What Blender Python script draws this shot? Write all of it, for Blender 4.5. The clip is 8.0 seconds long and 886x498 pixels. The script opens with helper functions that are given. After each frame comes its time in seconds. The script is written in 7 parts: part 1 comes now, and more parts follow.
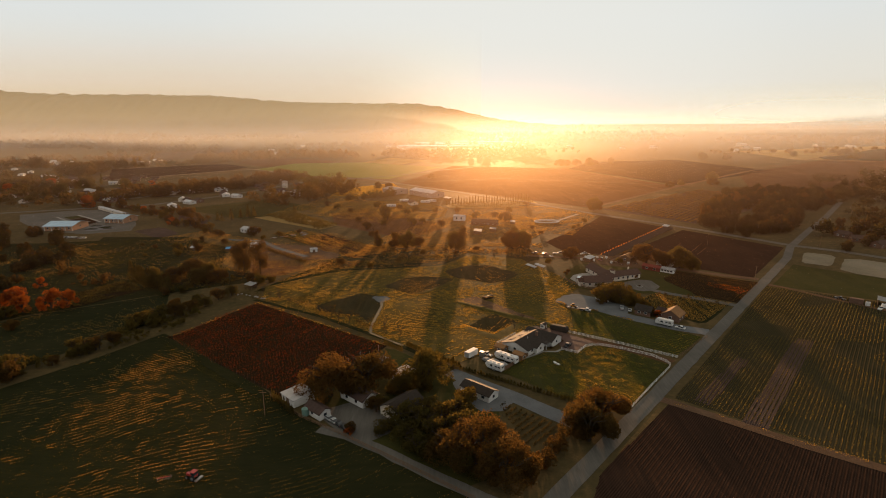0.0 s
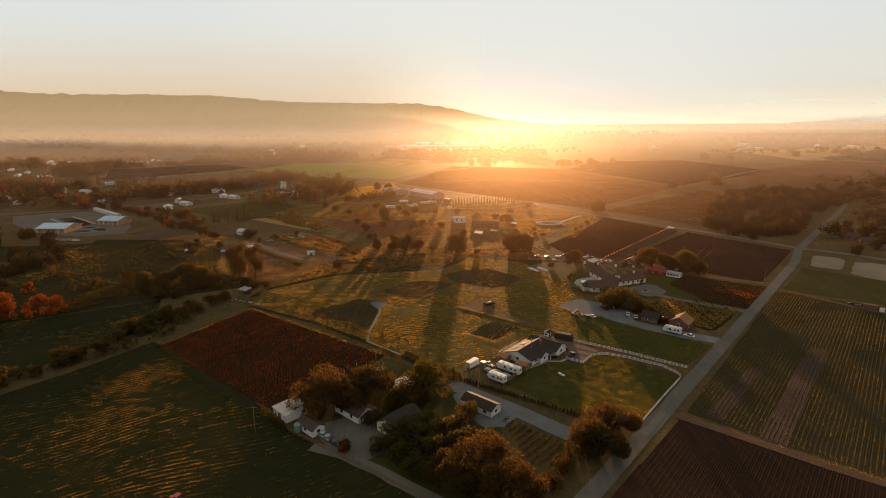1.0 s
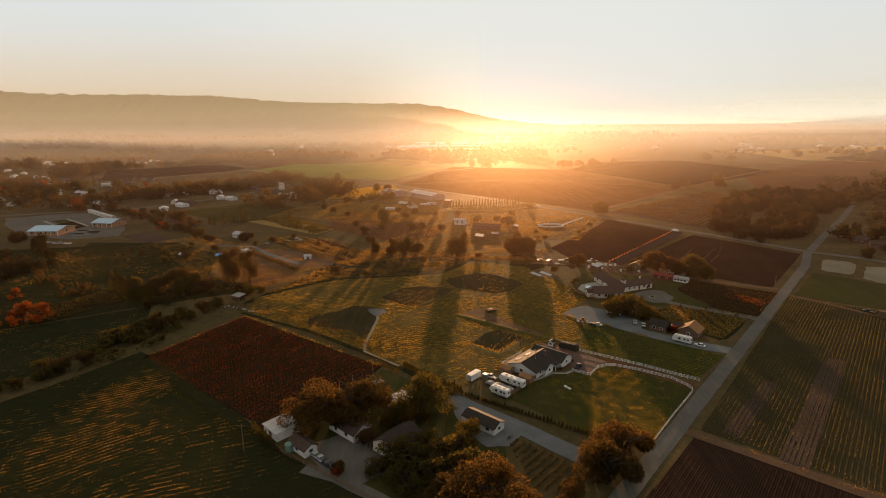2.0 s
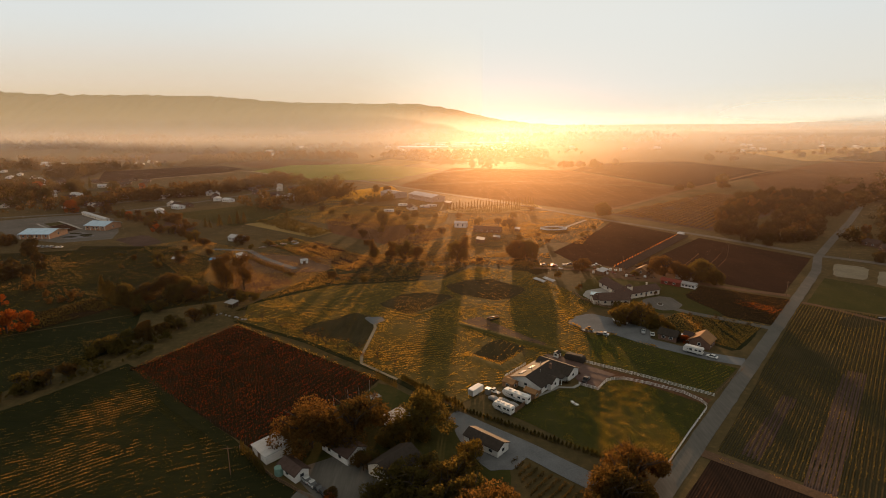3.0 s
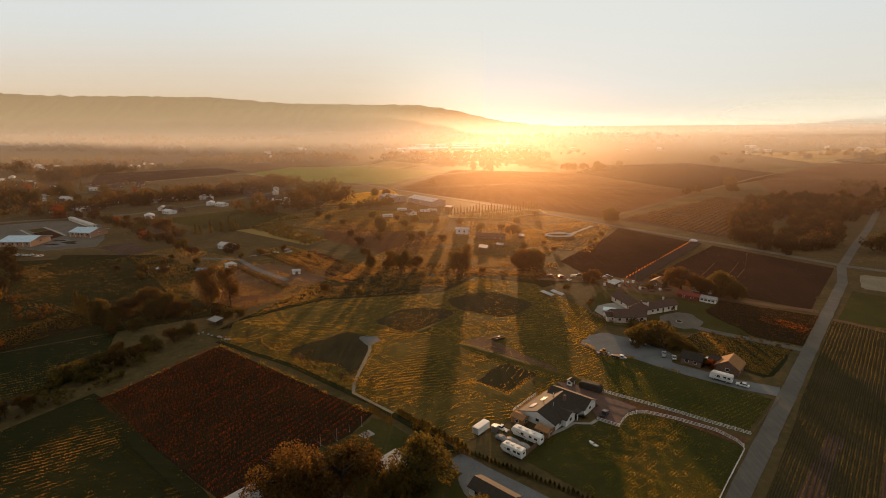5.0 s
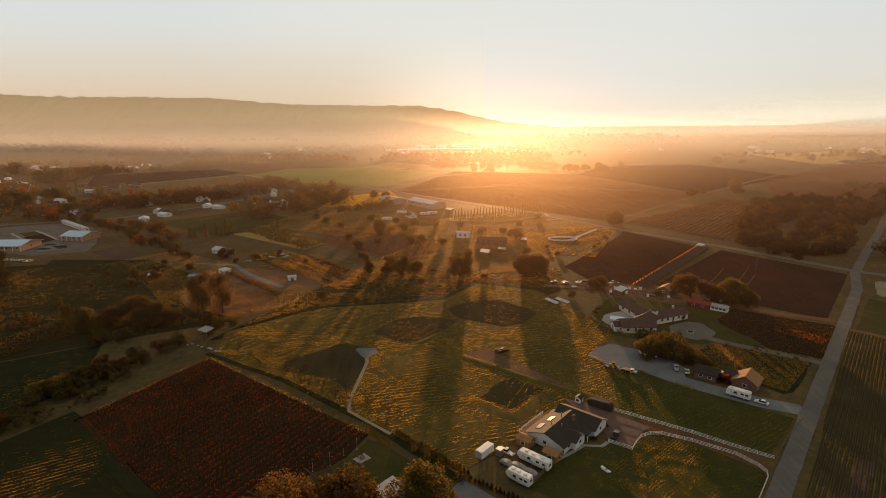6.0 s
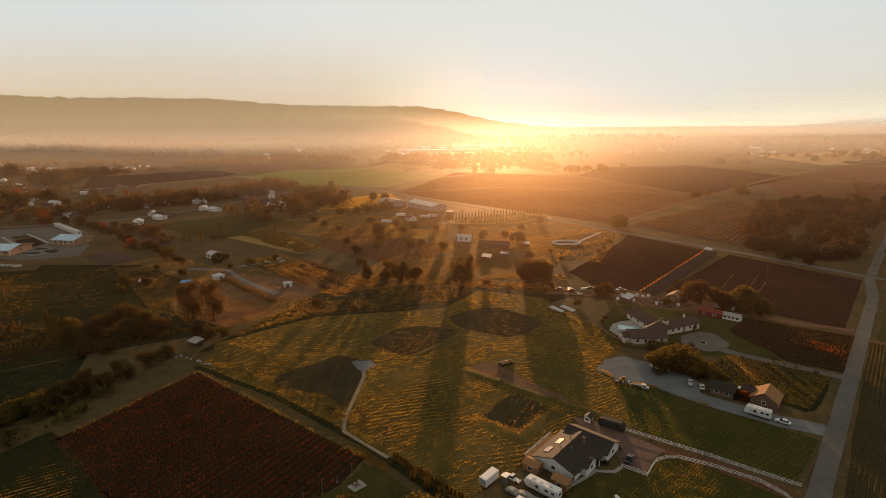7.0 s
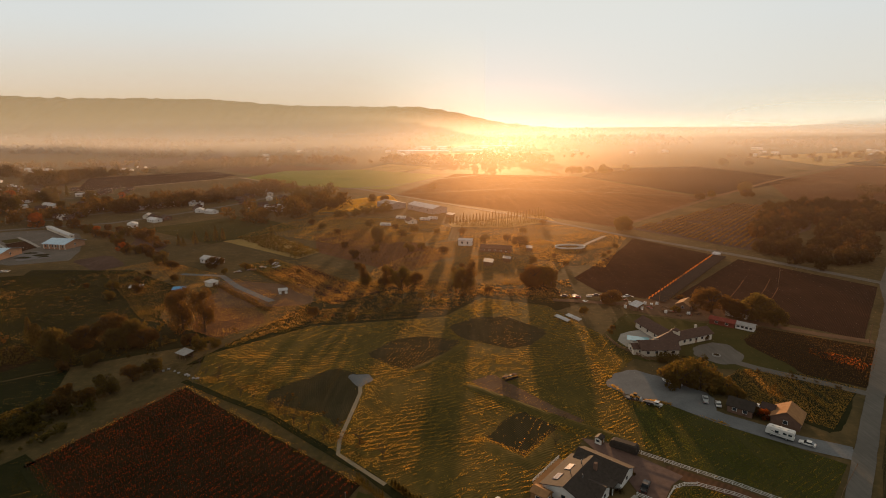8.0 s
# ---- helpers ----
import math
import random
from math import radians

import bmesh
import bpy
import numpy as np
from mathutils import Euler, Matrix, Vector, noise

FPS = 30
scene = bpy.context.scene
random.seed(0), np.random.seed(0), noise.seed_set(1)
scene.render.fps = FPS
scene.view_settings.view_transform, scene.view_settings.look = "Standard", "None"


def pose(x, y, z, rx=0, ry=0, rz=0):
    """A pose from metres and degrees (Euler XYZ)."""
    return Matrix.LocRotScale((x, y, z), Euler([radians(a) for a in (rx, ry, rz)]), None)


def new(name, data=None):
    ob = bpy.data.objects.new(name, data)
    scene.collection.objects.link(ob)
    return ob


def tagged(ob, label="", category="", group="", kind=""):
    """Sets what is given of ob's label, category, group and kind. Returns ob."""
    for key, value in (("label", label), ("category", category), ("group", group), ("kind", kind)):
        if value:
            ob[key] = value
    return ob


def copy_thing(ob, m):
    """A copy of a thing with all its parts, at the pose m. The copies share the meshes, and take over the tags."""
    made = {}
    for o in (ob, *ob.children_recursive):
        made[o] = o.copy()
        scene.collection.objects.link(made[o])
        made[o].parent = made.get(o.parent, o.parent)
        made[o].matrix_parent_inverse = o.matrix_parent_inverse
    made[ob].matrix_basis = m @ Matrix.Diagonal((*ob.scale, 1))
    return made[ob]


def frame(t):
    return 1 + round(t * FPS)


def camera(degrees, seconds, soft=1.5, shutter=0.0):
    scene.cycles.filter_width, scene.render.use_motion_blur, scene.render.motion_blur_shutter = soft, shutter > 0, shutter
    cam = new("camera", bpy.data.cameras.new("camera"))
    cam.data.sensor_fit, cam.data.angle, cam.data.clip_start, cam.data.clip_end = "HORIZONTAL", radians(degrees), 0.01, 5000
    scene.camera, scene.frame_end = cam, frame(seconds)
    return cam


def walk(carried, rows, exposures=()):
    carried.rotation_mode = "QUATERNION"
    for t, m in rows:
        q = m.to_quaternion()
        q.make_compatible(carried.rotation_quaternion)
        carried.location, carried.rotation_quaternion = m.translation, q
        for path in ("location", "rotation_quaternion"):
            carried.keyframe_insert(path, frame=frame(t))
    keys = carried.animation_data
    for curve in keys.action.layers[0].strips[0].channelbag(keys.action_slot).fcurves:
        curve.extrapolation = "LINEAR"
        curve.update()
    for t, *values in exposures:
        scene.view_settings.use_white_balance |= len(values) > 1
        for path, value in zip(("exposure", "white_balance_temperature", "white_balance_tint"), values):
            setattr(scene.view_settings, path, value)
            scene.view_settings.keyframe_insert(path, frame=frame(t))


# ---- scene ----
# A farming valley at sunrise, seen from the air. y runs ahead, x to the right, z up; the ground is z = 0.
cam = camera(80.0, 8.0, 0.95)
ROWS = [
    # t, x, y, z, pitch, roll, yaw
    (0.0, 0.00, 0.00, 95.00, -13.572, 0.302, 0.000),
    (1.0, 0.12, 9.23, 95.15, -13.585, 0.317, 0.018),
    (2.0, 0.17, 19.17, 95.36, -13.570, 0.332, 0.037),
    (3.0, 0.15, 29.68, 95.62, -13.540, 0.347, 0.057),
    (4.0, 0.05, 40.64, 95.92, -13.490, 0.362, 0.077),
    (5.0, -0.10, 51.91, 96.26, -13.430, 0.377, 0.099),
    (6.0, -0.30, 63.35, 96.62, -13.355, 0.392, 0.121),
    (7.0, -0.56, 74.84, 97.00, -13.305, 0.407, 0.145),
    (8.0, -0.85, 86.25, 97.38, -13.250, 0.422, 0.169),
]
walk(cam, [(t, pose(x, y, z, 90 + pitch, roll, yaw)) for t, x, y, z, pitch, roll, yaw in ROWS], [(0.0, 1.0), (4.0, 0.98), (8.0, 0.93)])

# ---- light: a low sun ahead and the hazy morning sky ----
SUN_AZ, SUN_EL = 5.0, 4.3
world = bpy.data.worlds.new("morning_sky")
scene.world = world
world.use_nodes = True
wn = world.node_tree.nodes
sky = wn.new("ShaderNodeTexSky")
sky.sky_type = "NISHITA"
sky.sun_disc = False
sky.sun_elevation, sky.sun_rotation = radians(SUN_EL), radians(SUN_AZ)
sky.altitude, sky.air_density, sky.dust_density, sky.ozone_density = 50, 1.0, 0.5, 1.0
# the thin bright overcast of a hazy morning laid over the clear sky: cream at the horizon, whiter above, brightest round the sun
aim = Vector((math.sin(radians(SUN_AZ)) * math.cos(radians(SUN_EL)), math.cos(radians(SUN_AZ)) * math.cos(radians(SUN_EL)), math.sin(radians(SUN_EL))))
wl = world.node_tree.links
heading = wn.new("ShaderNodeTexCoord").outputs["Generated"]
height = wn.new("ShaderNodeSeparateXYZ")
wl.new(heading, height.inputs[0])
overcast = wn.new("ShaderNodeValToRGB")
steps = overcast.color_ramp.elements
steps.new(0.07), steps.new(0.16), steps.new(0.3)
for el, (place, tone) in zip(steps, ((0.0, (0.80, 0.68, 0.47)), (0.06, (0.83, 0.79, 0.70)), (0.16, (0.78, 0.80, 0.78)), (0.30, (0.72, 0.76, 0.76)), (0.75, (0.78, 0.71, 0.58)))):
    el.position, el.color = place, (*tone, 1)
wl.new(height.outputs["Z"], overcast.inputs[0])
toward = wn.new("ShaderNodeVectorMath")
toward.operation = "DOT_PRODUCT"
toward.inputs[1].default_value = aim
wl.new(heading, toward.inputs[0])
aureole = wn.new("ShaderNodeMapRange")
aureole.interpolation_type = "SMOOTHERSTEP"
aureole.inputs["From Min"].default_value, aureole.inputs["From Max"].default_value = math.cos(radians(34)), 1.0
aureole.inputs["To Min"].default_value, aureole.inputs["To Max"].default_value = 0.0, 0.6
wl.new(toward.outputs["Value"], aureole.inputs["Value"])
bright = wn.new("ShaderNodeMix")
bright.data_type = "RGBA"
bright.inputs[7].default_value = (0.89, 0.88, 0.82, 1)
wl.new(aureole.outputs[0], bright.inputs[0])
wl.new(overcast.outputs[0], bright.inputs[6])
gain = wn.new("ShaderNodeVectorMath")
gain.operation = "SCALE"
gain.inputs["Scale"].default_value = 9.1
wl.new(bright.outputs[2], gain.inputs[0])
veil_mix = wn.new("ShaderNodeMix")
veil_mix.data_type = "RGBA"
thin = wn.new("ShaderNodeMapRange")
thin.interpolation_type = "SMOOTHSTEP"
thin.inputs["From Min"].default_value, thin.inputs["From Max"].default_value = 0.15, 0.75
thin.inputs["To Min"].default_value, thin.inputs["To Max"].default_value = 0.985, 0.85
wl.new(height.outputs["Z"], thin.inputs["Value"])
wl.new(thin.outputs[0], veil_mix.inputs[0])
wl.new(sky.outputs["Color"], veil_mix.inputs[6])
wl.new(gain.outputs[0], veil_mix.inputs[7])
wl.new(veil_mix.outputs[2], wn["Background"].inputs["Color"])
wn["Background"].inputs["Strength"].default_value = 0.0525
lamp = bpy.data.lights.new("sun", "SUN")
lamp.energy, lamp.angle, lamp.color = 6.0, radians(0.6), (1.0, 0.55, 0.255)
sun = new("sun", lamp)
sun.matrix_world = Matrix.Translation((0, 0, 300)) @ aim.to_track_quat("Z", "Y").to_matrix().to_4x4()
scene.view_settings.exposure = 1.0


# ---- materials ----
def shader(name):
    m = bpy.data.materials.new(name)
    m.use_nodes = True
    t = m.node_tree
    return m, t.nodes, t.links, t.nodes["Principled BSDF"], t.nodes["Material Output"]


def noise_tex(nodes, links, coord, scale, detail=4.0, rough=0.6, stretch=None, turn=0.0):
    """A noise in metres; stretch and turn lay it along a direction."""
    n = nodes.new("ShaderNodeTexNoise")
    n.inputs["Scale"].default_value, n.inputs["Detail"].default_value, n.inputs["Roughness"].default_value = scale, detail, rough
    if stretch:
        mp = nodes.new("ShaderNodeMapping")
        mp.inputs["Rotation"].default_value = (0, 0, radians(turn))
        mp.inputs["Scale"].default_value = stretch
        links.new(coord, mp.inputs["Vector"])
        coord = mp.outputs["Vector"]
    links.new(coord, n.inputs["Vector"])
    return n.outputs["Fac"]


def ramp(nodes, links, fac, stops):
    r = nodes.new("ShaderNodeValToRGB")
    e = r.color_ramp.elements
    while len(e) < len(stops):
        e.new(0.5)
    for el, (p, c) in zip(e, stops):
        el.position, el.color = p, (*c, 1)
    links.new(fac, r.inputs["Fac"])
    return r.outputs["Color"]


def mixed(nodes, links, fac, a, b, blend="MIX"):
    m = nodes.new("ShaderNodeMix")
    m.data_type, m.blend_type = "RGBA", blend
    for sock, v in ((m.inputs[0], fac), (m.inputs[6], a), (m.inputs[7], b)):
        if isinstance(v, (int, float)):
            sock.default_value = v
        elif isinstance(v, tuple):
            sock.default_value = (*v, 1)
        else:
            links.new(v, sock)
    return m.outputs[2]


def bumped(nodes, links, height, strength, distance, target):
    b = nodes.new("ShaderNodeBump")
    b.inputs["Strength"].default_value, b.inputs["Distance"].default_value = strength, distance
    links.new(height, b.inputs["Height"])
    links.new(b.outputs["Normal"], target)


def land(name, dark, mid, light, coarse=0.03, fine=0.8, grain=None, turn=0.0, relief=0.6, depth=0.25, rough=0.8, lines=None, sheen=0.004):
    """Soil, grass or gravel: broad patches, fine mottling, a grain along the rows, and drawn lines (width, heading, waver, strength)."""
    m, nodes, links, p, _ = shader(name)
    pos = nodes.new("ShaderNodeNewGeometry").outputs["Position"]
    broad = noise_tex(nodes, links, pos, coarse, 5.0, 0.65)
    small = noise_tex(nodes, links, pos, fine, 6.0, 0.7, grain, turn)
    c1 = ramp(nodes, links, broad, [(0.32, dark), (0.52, mid), (0.72, light)])
    c2 = ramp(nodes, links, small, [(0.3, dark), (0.55, mid), (0.75, light)])
    col, rise = mixed(nodes, links, 0.55, c1, c2), small
    if lines:
        width, heading, waver, strength = lines
        wave = nodes.new("ShaderNodeTexWave")
        wave.bands_direction = "X"
        wave.inputs["Scale"].default_value = 0.314 / width
        wave.inputs["Distortion"].default_value = waver
        wave.inputs["Detail"].default_value = 3.0
        wave.inputs["Detail Scale"].default_value = 0.2
        wave.inputs["Detail Roughness"].default_value = 0.6
        mp = nodes.new("ShaderNodeMapping")
        mp.inputs["Rotation"].default_value = (0, 0, radians(heading))
        links.new(pos, mp.inputs["Vector"])
        links.new(mp.outputs["Vector"], wave.inputs["Vector"])
        patchy = ramp(nodes, links, noise_tex(nodes, links, pos, 0.09, 3.0, 0.6), [(0.35, (0.15, 0.15, 0.15)), (0.65, (1, 1, 1))])
        tone = ramp(nodes, links, wave.outputs["Fac"], [(0.15, (1 - strength,) * 3), (0.85, (1 + strength,) * 3)])
        tone = mixed(nodes, links, patchy, (1.0, 1.0, 1.0), tone)
        col = mixed(nodes, links, 1.0, col, tone, "MULTIPLY")
        both = nodes.new("ShaderNodeMath")
        both.operation = "ADD"
        fade = nodes.new("ShaderNodeMath")
        fade.operation = "MULTIPLY"
        links.new(wave.outputs["Fac"], fade.inputs[0])
        links.new(patchy, fade.inputs[1])
        links.new(small, both.inputs[0])
        links.new(fade.outputs[0], both.inputs[1])
        rise = both.outputs[0]
    links.new(col, p.inputs["Base Color"])
    p.inputs["Roughness"].default_value = rough
    p.inputs["Specular IOR Level"].default_value = sheen
    bumped(nodes, links, rise, relief, depth, p.inputs["Normal"])
    return m


def paint(name, col, rough=0.6, metal=0.0, wear=0.25, scale=1.5, spec=0.12, stretch=None):
    """Painted, plastered or sheet surfaces with dirt and slight unevenness."""
    m, nodes, links, p, _ = shader(name)
    pos = nodes.new("ShaderNodeTexCoord").outputs["Object"]
    n1 = noise_tex(nodes, links, pos, scale, 6.0, 0.65, stretch)
    n2 = noise_tex(nodes, links, pos, scale * 9, 3.0, 0.6)
    worn = tuple(v * (1 - wear) * 0.9 for v in col)
    c = ramp(nodes, links, n1, [(0.3, worn), (0.65, col)])
    c = mixed(nodes, links, 0.25, c, ramp(nodes, links, n2, [(0.3, worn), (0.7, col)]))
    info = nodes.new("ShaderNodeObjectInfo").outputs["Random"]
    tone = ramp(nodes, links, info, [(0.0, (0.86, 0.86, 0.86)), (1.0, (1.0, 1.0, 1.0))])
    links.new(mixed(nodes, links, 1.0, c, tone, "MULTIPLY"), p.inputs["Base Color"])
    p.inputs["Roughness"].default_value, p.inputs["Metallic"].default_value = rough, metal
    p.inputs["Specular IOR Level"].default_value = spec
    bumped(nodes, links, n2, 0.2, 0.01, p.inputs["Normal"])
    return m


def leafy(name, a, b, c, through_light=0.5, patch=0.25, gain=1.2):
    """Leaves and blades: diffuse, with light coming through from behind."""
    m, nodes, links, p, out = shader(name)
    g = nodes.new("ShaderNodeNewGeometry")
    isl = g.outputs["Random Per Island"]
    broad = noise_tex(nodes, links, g.outputs["Position"], patch, 3.0, 0.6)
    col = mixed(nodes, links, 0.5, ramp(nodes, links, isl, [(0.0, a), (0.5, b), (1.0, c)]), ramp(nodes, links, broad, [(0.3, a), (0.5, b), (0.7, c)]))
    info = nodes.new("ShaderNodeObjectInfo").outputs["Random"]
    col = mixed(nodes, links, 1.0, col, ramp(nodes, links, info, [(0.0, (0.75, 0.8, 0.75)), (1.0, (1.0, 0.95, 0.9))]), "MULTIPLY")
    links.new(col, p.inputs["Base Color"])
    p.inputs["Roughness"].default_value = 0.9
    p.inputs["Specular IOR Level"].default_value = 0.0
    tr = nodes.new("ShaderNodeBsdfTranslucent")
    lit = mixed(nodes, links, 1.0, col, (gain * 1.1, gain * 0.93, gain * 0.6), "MULTIPLY")
    links.new(lit, tr.inputs["Color"])
    mx = nodes.new("ShaderNodeMixShader")
    mx.inputs[0].default_value = through_light
    links.new(p.outputs[0], mx.inputs[1])
    links.new(tr.outputs[0], mx.inputs[2])
    links.new(mx.outputs[0], out.inputs["Surface"])
    return m


def glassy(name, col=(0.02, 0.025, 0.03), rough=0.08):
    m, nodes, links, p, _ = shader(name)
    p.inputs["Base Color"].default_value = (*col, 1)
    p.inputs["Roughness"].default_value = rough
    p.inputs["Specular IOR Level"].default_value = 0.6
    return m


M = {
    "earth": land("valley_soil", (0.028, 0.027, 0.013), (0.066, 0.048, 0.022), (0.130, 0.084, 0.037), 0.02, 0.3, None, 0, 0.8, 0.15),
    "meadow": land("meadow_ground", (0.034, 0.030, 0.010), (0.064, 0.048, 0.014), (0.115, 0.074, 0.019), 0.035, 0.5, (1, 0.22, 1), 33, 0.9, 0.12, 0.8, (0.9, 64, 18.0, 0.25)),
    "pasture": land("pasture_ground", (0.010, 0.012, 0.005), (0.017, 0.017, 0.007), (0.030, 0.025, 0.010), 0.03, 0.5, (0.2, 1, 1), 65, 0.8, 0.12),
    "lawn": land("lawn_ground", (0.024, 0.026, 0.008), (0.036, 0.034, 0.011), (0.054, 0.044, 0.015), 0.06, 0.8, None, 0, 0.5, 0.08),
    "dry_rows": land("dry_pinkish_soil", (0.034, 0.022, 0.017), (0.056, 0.037, 0.030), (0.090, 0.060, 0.048), 0.03, 0.7, (1, 0.1, 1), 41, 0.7, 0.1, 0.8, (0.65, 41.2, 0.6, 0.4)),
    "plough": land("ploughed_soil", (0.017, 0.011, 0.008), (0.028, 0.016, 0.011), (0.046, 0.025, 0.016), 0.025, 0.5, (1, 0.08, 1), 41, 0.7, 0.08, 0.8, (0.65, 41.2, 0.6, 0.35), 0.0),
    "brown": land("bare_vineyard_soil", (0.052, 0.028, 0.016), (0.086, 0.045, 0.025), (0.130, 0.070, 0.037), 0.01, 0.2, (1, 0.06, 1), 45, 0.4, 0.15, 0.8, (1.5, 41, 1.0, 0.25), 0.0),
    "crop_soil": land("brown_green_crop_soil", (0.022, 0.019, 0.010), (0.036, 0.029, 0.015), (0.056, 0.042, 0.022), 0.04, 0.5, (1, 0.08, 1), 41, 0.7, 0.08, 0.8, (0.65, 41.2, 0.6, 0.35), 0.0),
    "dirt": land("dry_dirt", (0.058, 0.034, 0.022), (0.088, 0.053, 0.032), (0.131, 0.080, 0.050), 0.08, 1.2),
    "gravel": land("pale_gravel", (0.068, 0.070, 0.074), (0.105, 0.109, 0.113), (0.143, 0.146, 0.150), 0.10, 2.5, None, 0, 0.3, 0.05),
    "asphalt": land("worn_asphalt", (0.060, 0.056, 0.050), (0.088, 0.082, 0.073), (0.125, 0.116, 0.102), 0.05, 1.2, (1, 0.1, 1), 41, 0.3, 0.03, 0.8),
    "concrete": land("pale_concrete", (0.15, 0.145, 0.135), (0.20, 0.195, 0.18), (0.27, 0.26, 0.24), 0.2, 2.5, None, 0, 0.2, 0.03, 0.8),
    "green": land("green_crop", (0.054, 0.072, 0.014), (0.090, 0.108, 0.022), (0.132, 0.132, 0.030), 0.01, 0.3, (1, 0.1, 1), 60),
    "gold": land("gold_stubble", (0.117, 0.085, 0.030), (0.199, 0.135, 0.048), (0.304, 0.214, 0.076), 0.015, 0.3, (1, 0.1, 1), 60),
    "vinesoil": land("vineyard_floor", (0.012, 0.009, 0.005), (0.020, 0.013, 0.007), (0.032, 0.019, 0.010), 0.05, 0.4, sheen=0.0),
    "pale": land("pale_sandy_pad", (0.105, 0.090, 0.063), (0.158, 0.135, 0.096), (0.217, 0.180, 0.135), 0.04, 0.8),
    "hill": land("wooded_hillside", (0.045, 0.042, 0.022), (0.068, 0.060, 0.030), (0.105, 0.083, 0.038), 0.003, 0.02, None, 0, 1.0, 8.0),
    "leaf_oak": leafy("oak_leaves", (0.036, 0.025, 0.011), (0.058, 0.037, 0.014), (0.088, 0.050, 0.017), 0.5, 0.25, 2.1),
    "leaf_dark": leafy("dark_evergreen_leaves", (0.032, 0.029, 0.010), (0.048, 0.040, 0.013), (0.070, 0.052, 0.017), 0.5, 0.25, 2.6),
    "leaf_gold": leafy("yellow_green_leaves", (0.046, 0.040, 0.012), (0.074, 0.056, 0.015), (0.11, 0.076, 0.019), 0.5, 0.25, 1.5),
    "leaf_red": leafy("orange_red_leaves", (0.112, 0.025, 0.008), (0.168, 0.045, 0.010), (0.224, 0.077, 0.014), 0.5, 0.25, 2.0),
    "leaf_vine": leafy("red_vine_leaves", (0.034, 0.007, 0.004), (0.058, 0.012, 0.005), (0.104, 0.026, 0.008), 0.55, 0.12, 2.4),
    "leaf_wood": leafy("dim_woodland_leaves", (0.022, 0.020, 0.010), (0.034, 0.028, 0.012), (0.050, 0.036, 0.015), 0.45, 0.12, 1.8),
    "leaf_far": leafy("far_woods_leaves", (0.030, 0.024, 0.010), (0.048, 0.034, 0.013), (0.070, 0.040, 0.015), 0.5, 0.06, 3.0),
    "blade": leafy("meadow_grass", (0.068, 0.050, 0.012), (0.112, 0.076, 0.016), (0.155, 0.102, 0.022), 0.7, 0.06, 4.4),
    "blade_dry": leafy("dry_pasture_grass", (0.050, 0.036, 0.012), (0.080, 0.052, 0.016), (0.115, 0.070, 0.022), 0.65, 0.05, 5.8),
    "blade_lawn": leafy("lawn_grass", (0.040, 0.055, 0.012), (0.060, 0.070, 0.014), (0.090, 0.080, 0.018), 0.5, 0.06, 2.6),
    "blade_dim": leafy("grazed_grass", (0.016, 0.020, 0.006), (0.025, 0.026, 0.008), (0.042, 0.035, 0.011), 0.5, 0.05, 2.4),
    "blade_mid": leafy("lit_meadow_grass", (0.050, 0.043, 0.011), (0.075, 0.060, 0.014), (0.10, 0.078, 0.018), 0.6, 0.05, 2.6),
    "blade_crop": leafy("crop_row_plants", (0.030, 0.032, 0.012), (0.046, 0.042, 0.015), (0.076, 0.052, 0.018), 0.6, 0.03, 4.2),
    "bark": paint("rough_bark", (0.055, 0.040, 0.028), 0.95, 0, 0.5, 2.0, 0.1),
    "white": paint("white_paint", (0.56, 0.55, 0.53), 0.6, 0, 0.15, 0.7),
    "stucco": paint("cream_stucco", (0.52, 0.46, 0.38), 0.9, 0, 0.15, 0.8, 0.1),
    "shingle": paint("dark_grey_shingles", (0.045, 0.036, 0.030), 0.75, 0, 0.4, 1.2, 0.04),
    "tile_roof": paint("brown_roof_tiles", (0.065, 0.043, 0.036), 0.85, 0, 0.4, 1.0, 0.06),
    "tan_roof": paint("tan_roof_boards", (0.26, 0.14, 0.065), 0.9, 0, 0.3, 1.0, 0.05),
    "metal_roof": paint("pale_metal_roofing", (0.36, 0.36, 0.36), 0.55, 0.2, 0.25, 0.5),
    "grey_shed": paint("dull_grey_sheeting", (0.24, 0.235, 0.23), 0.8, 0, 0.3, 0.4, 0.1),
    "pale_shed": paint("pale_roof_sheeting", (0.42, 0.42, 0.42), 0.7, 0, 0.2, 0.4, 0.1),
    "glass_roof": paint("bright_greenhouse_glass", (0.70, 0.70, 0.70), 0.22, 0.75, 0.15, 0.3, 0.8),
    "blue_roof": paint("pale_blue_metal_roofing", (0.34, 0.46, 0.56), 0.5, 0.2, 0.2, 0.4),
    "red_wall": paint("barn_red_boards", (0.15, 0.028, 0.020), 0.8, 0, 0.35, 1.0),
    "brick": paint("brown_brick", (0.14, 0.082, 0.058), 0.9, 0, 0.3, 1.0, 0.1),
    "tan_wall": paint("tan_rendered_wall", (0.36, 0.20, 0.12), 0.9, 0, 0.2, 0.8, 0.1),
    "wood": paint("weathered_wood", (0.16, 0.095, 0.055), 0.85, 0, 0.4, 1.5, 0.1),
    "steel": paint("galvanised_steel", (0.42, 0.43, 0.44), 0.4, 0.8, 0.3, 1.0),
    "rubber": paint("black_rubber", (0.018, 0.018, 0.018), 0.8, 0, 0.3, 3.0),
    "black": paint("black_paint", (0.02, 0.02, 0.022), 0.4, 0.1, 0.2, 2.0, 0.5),
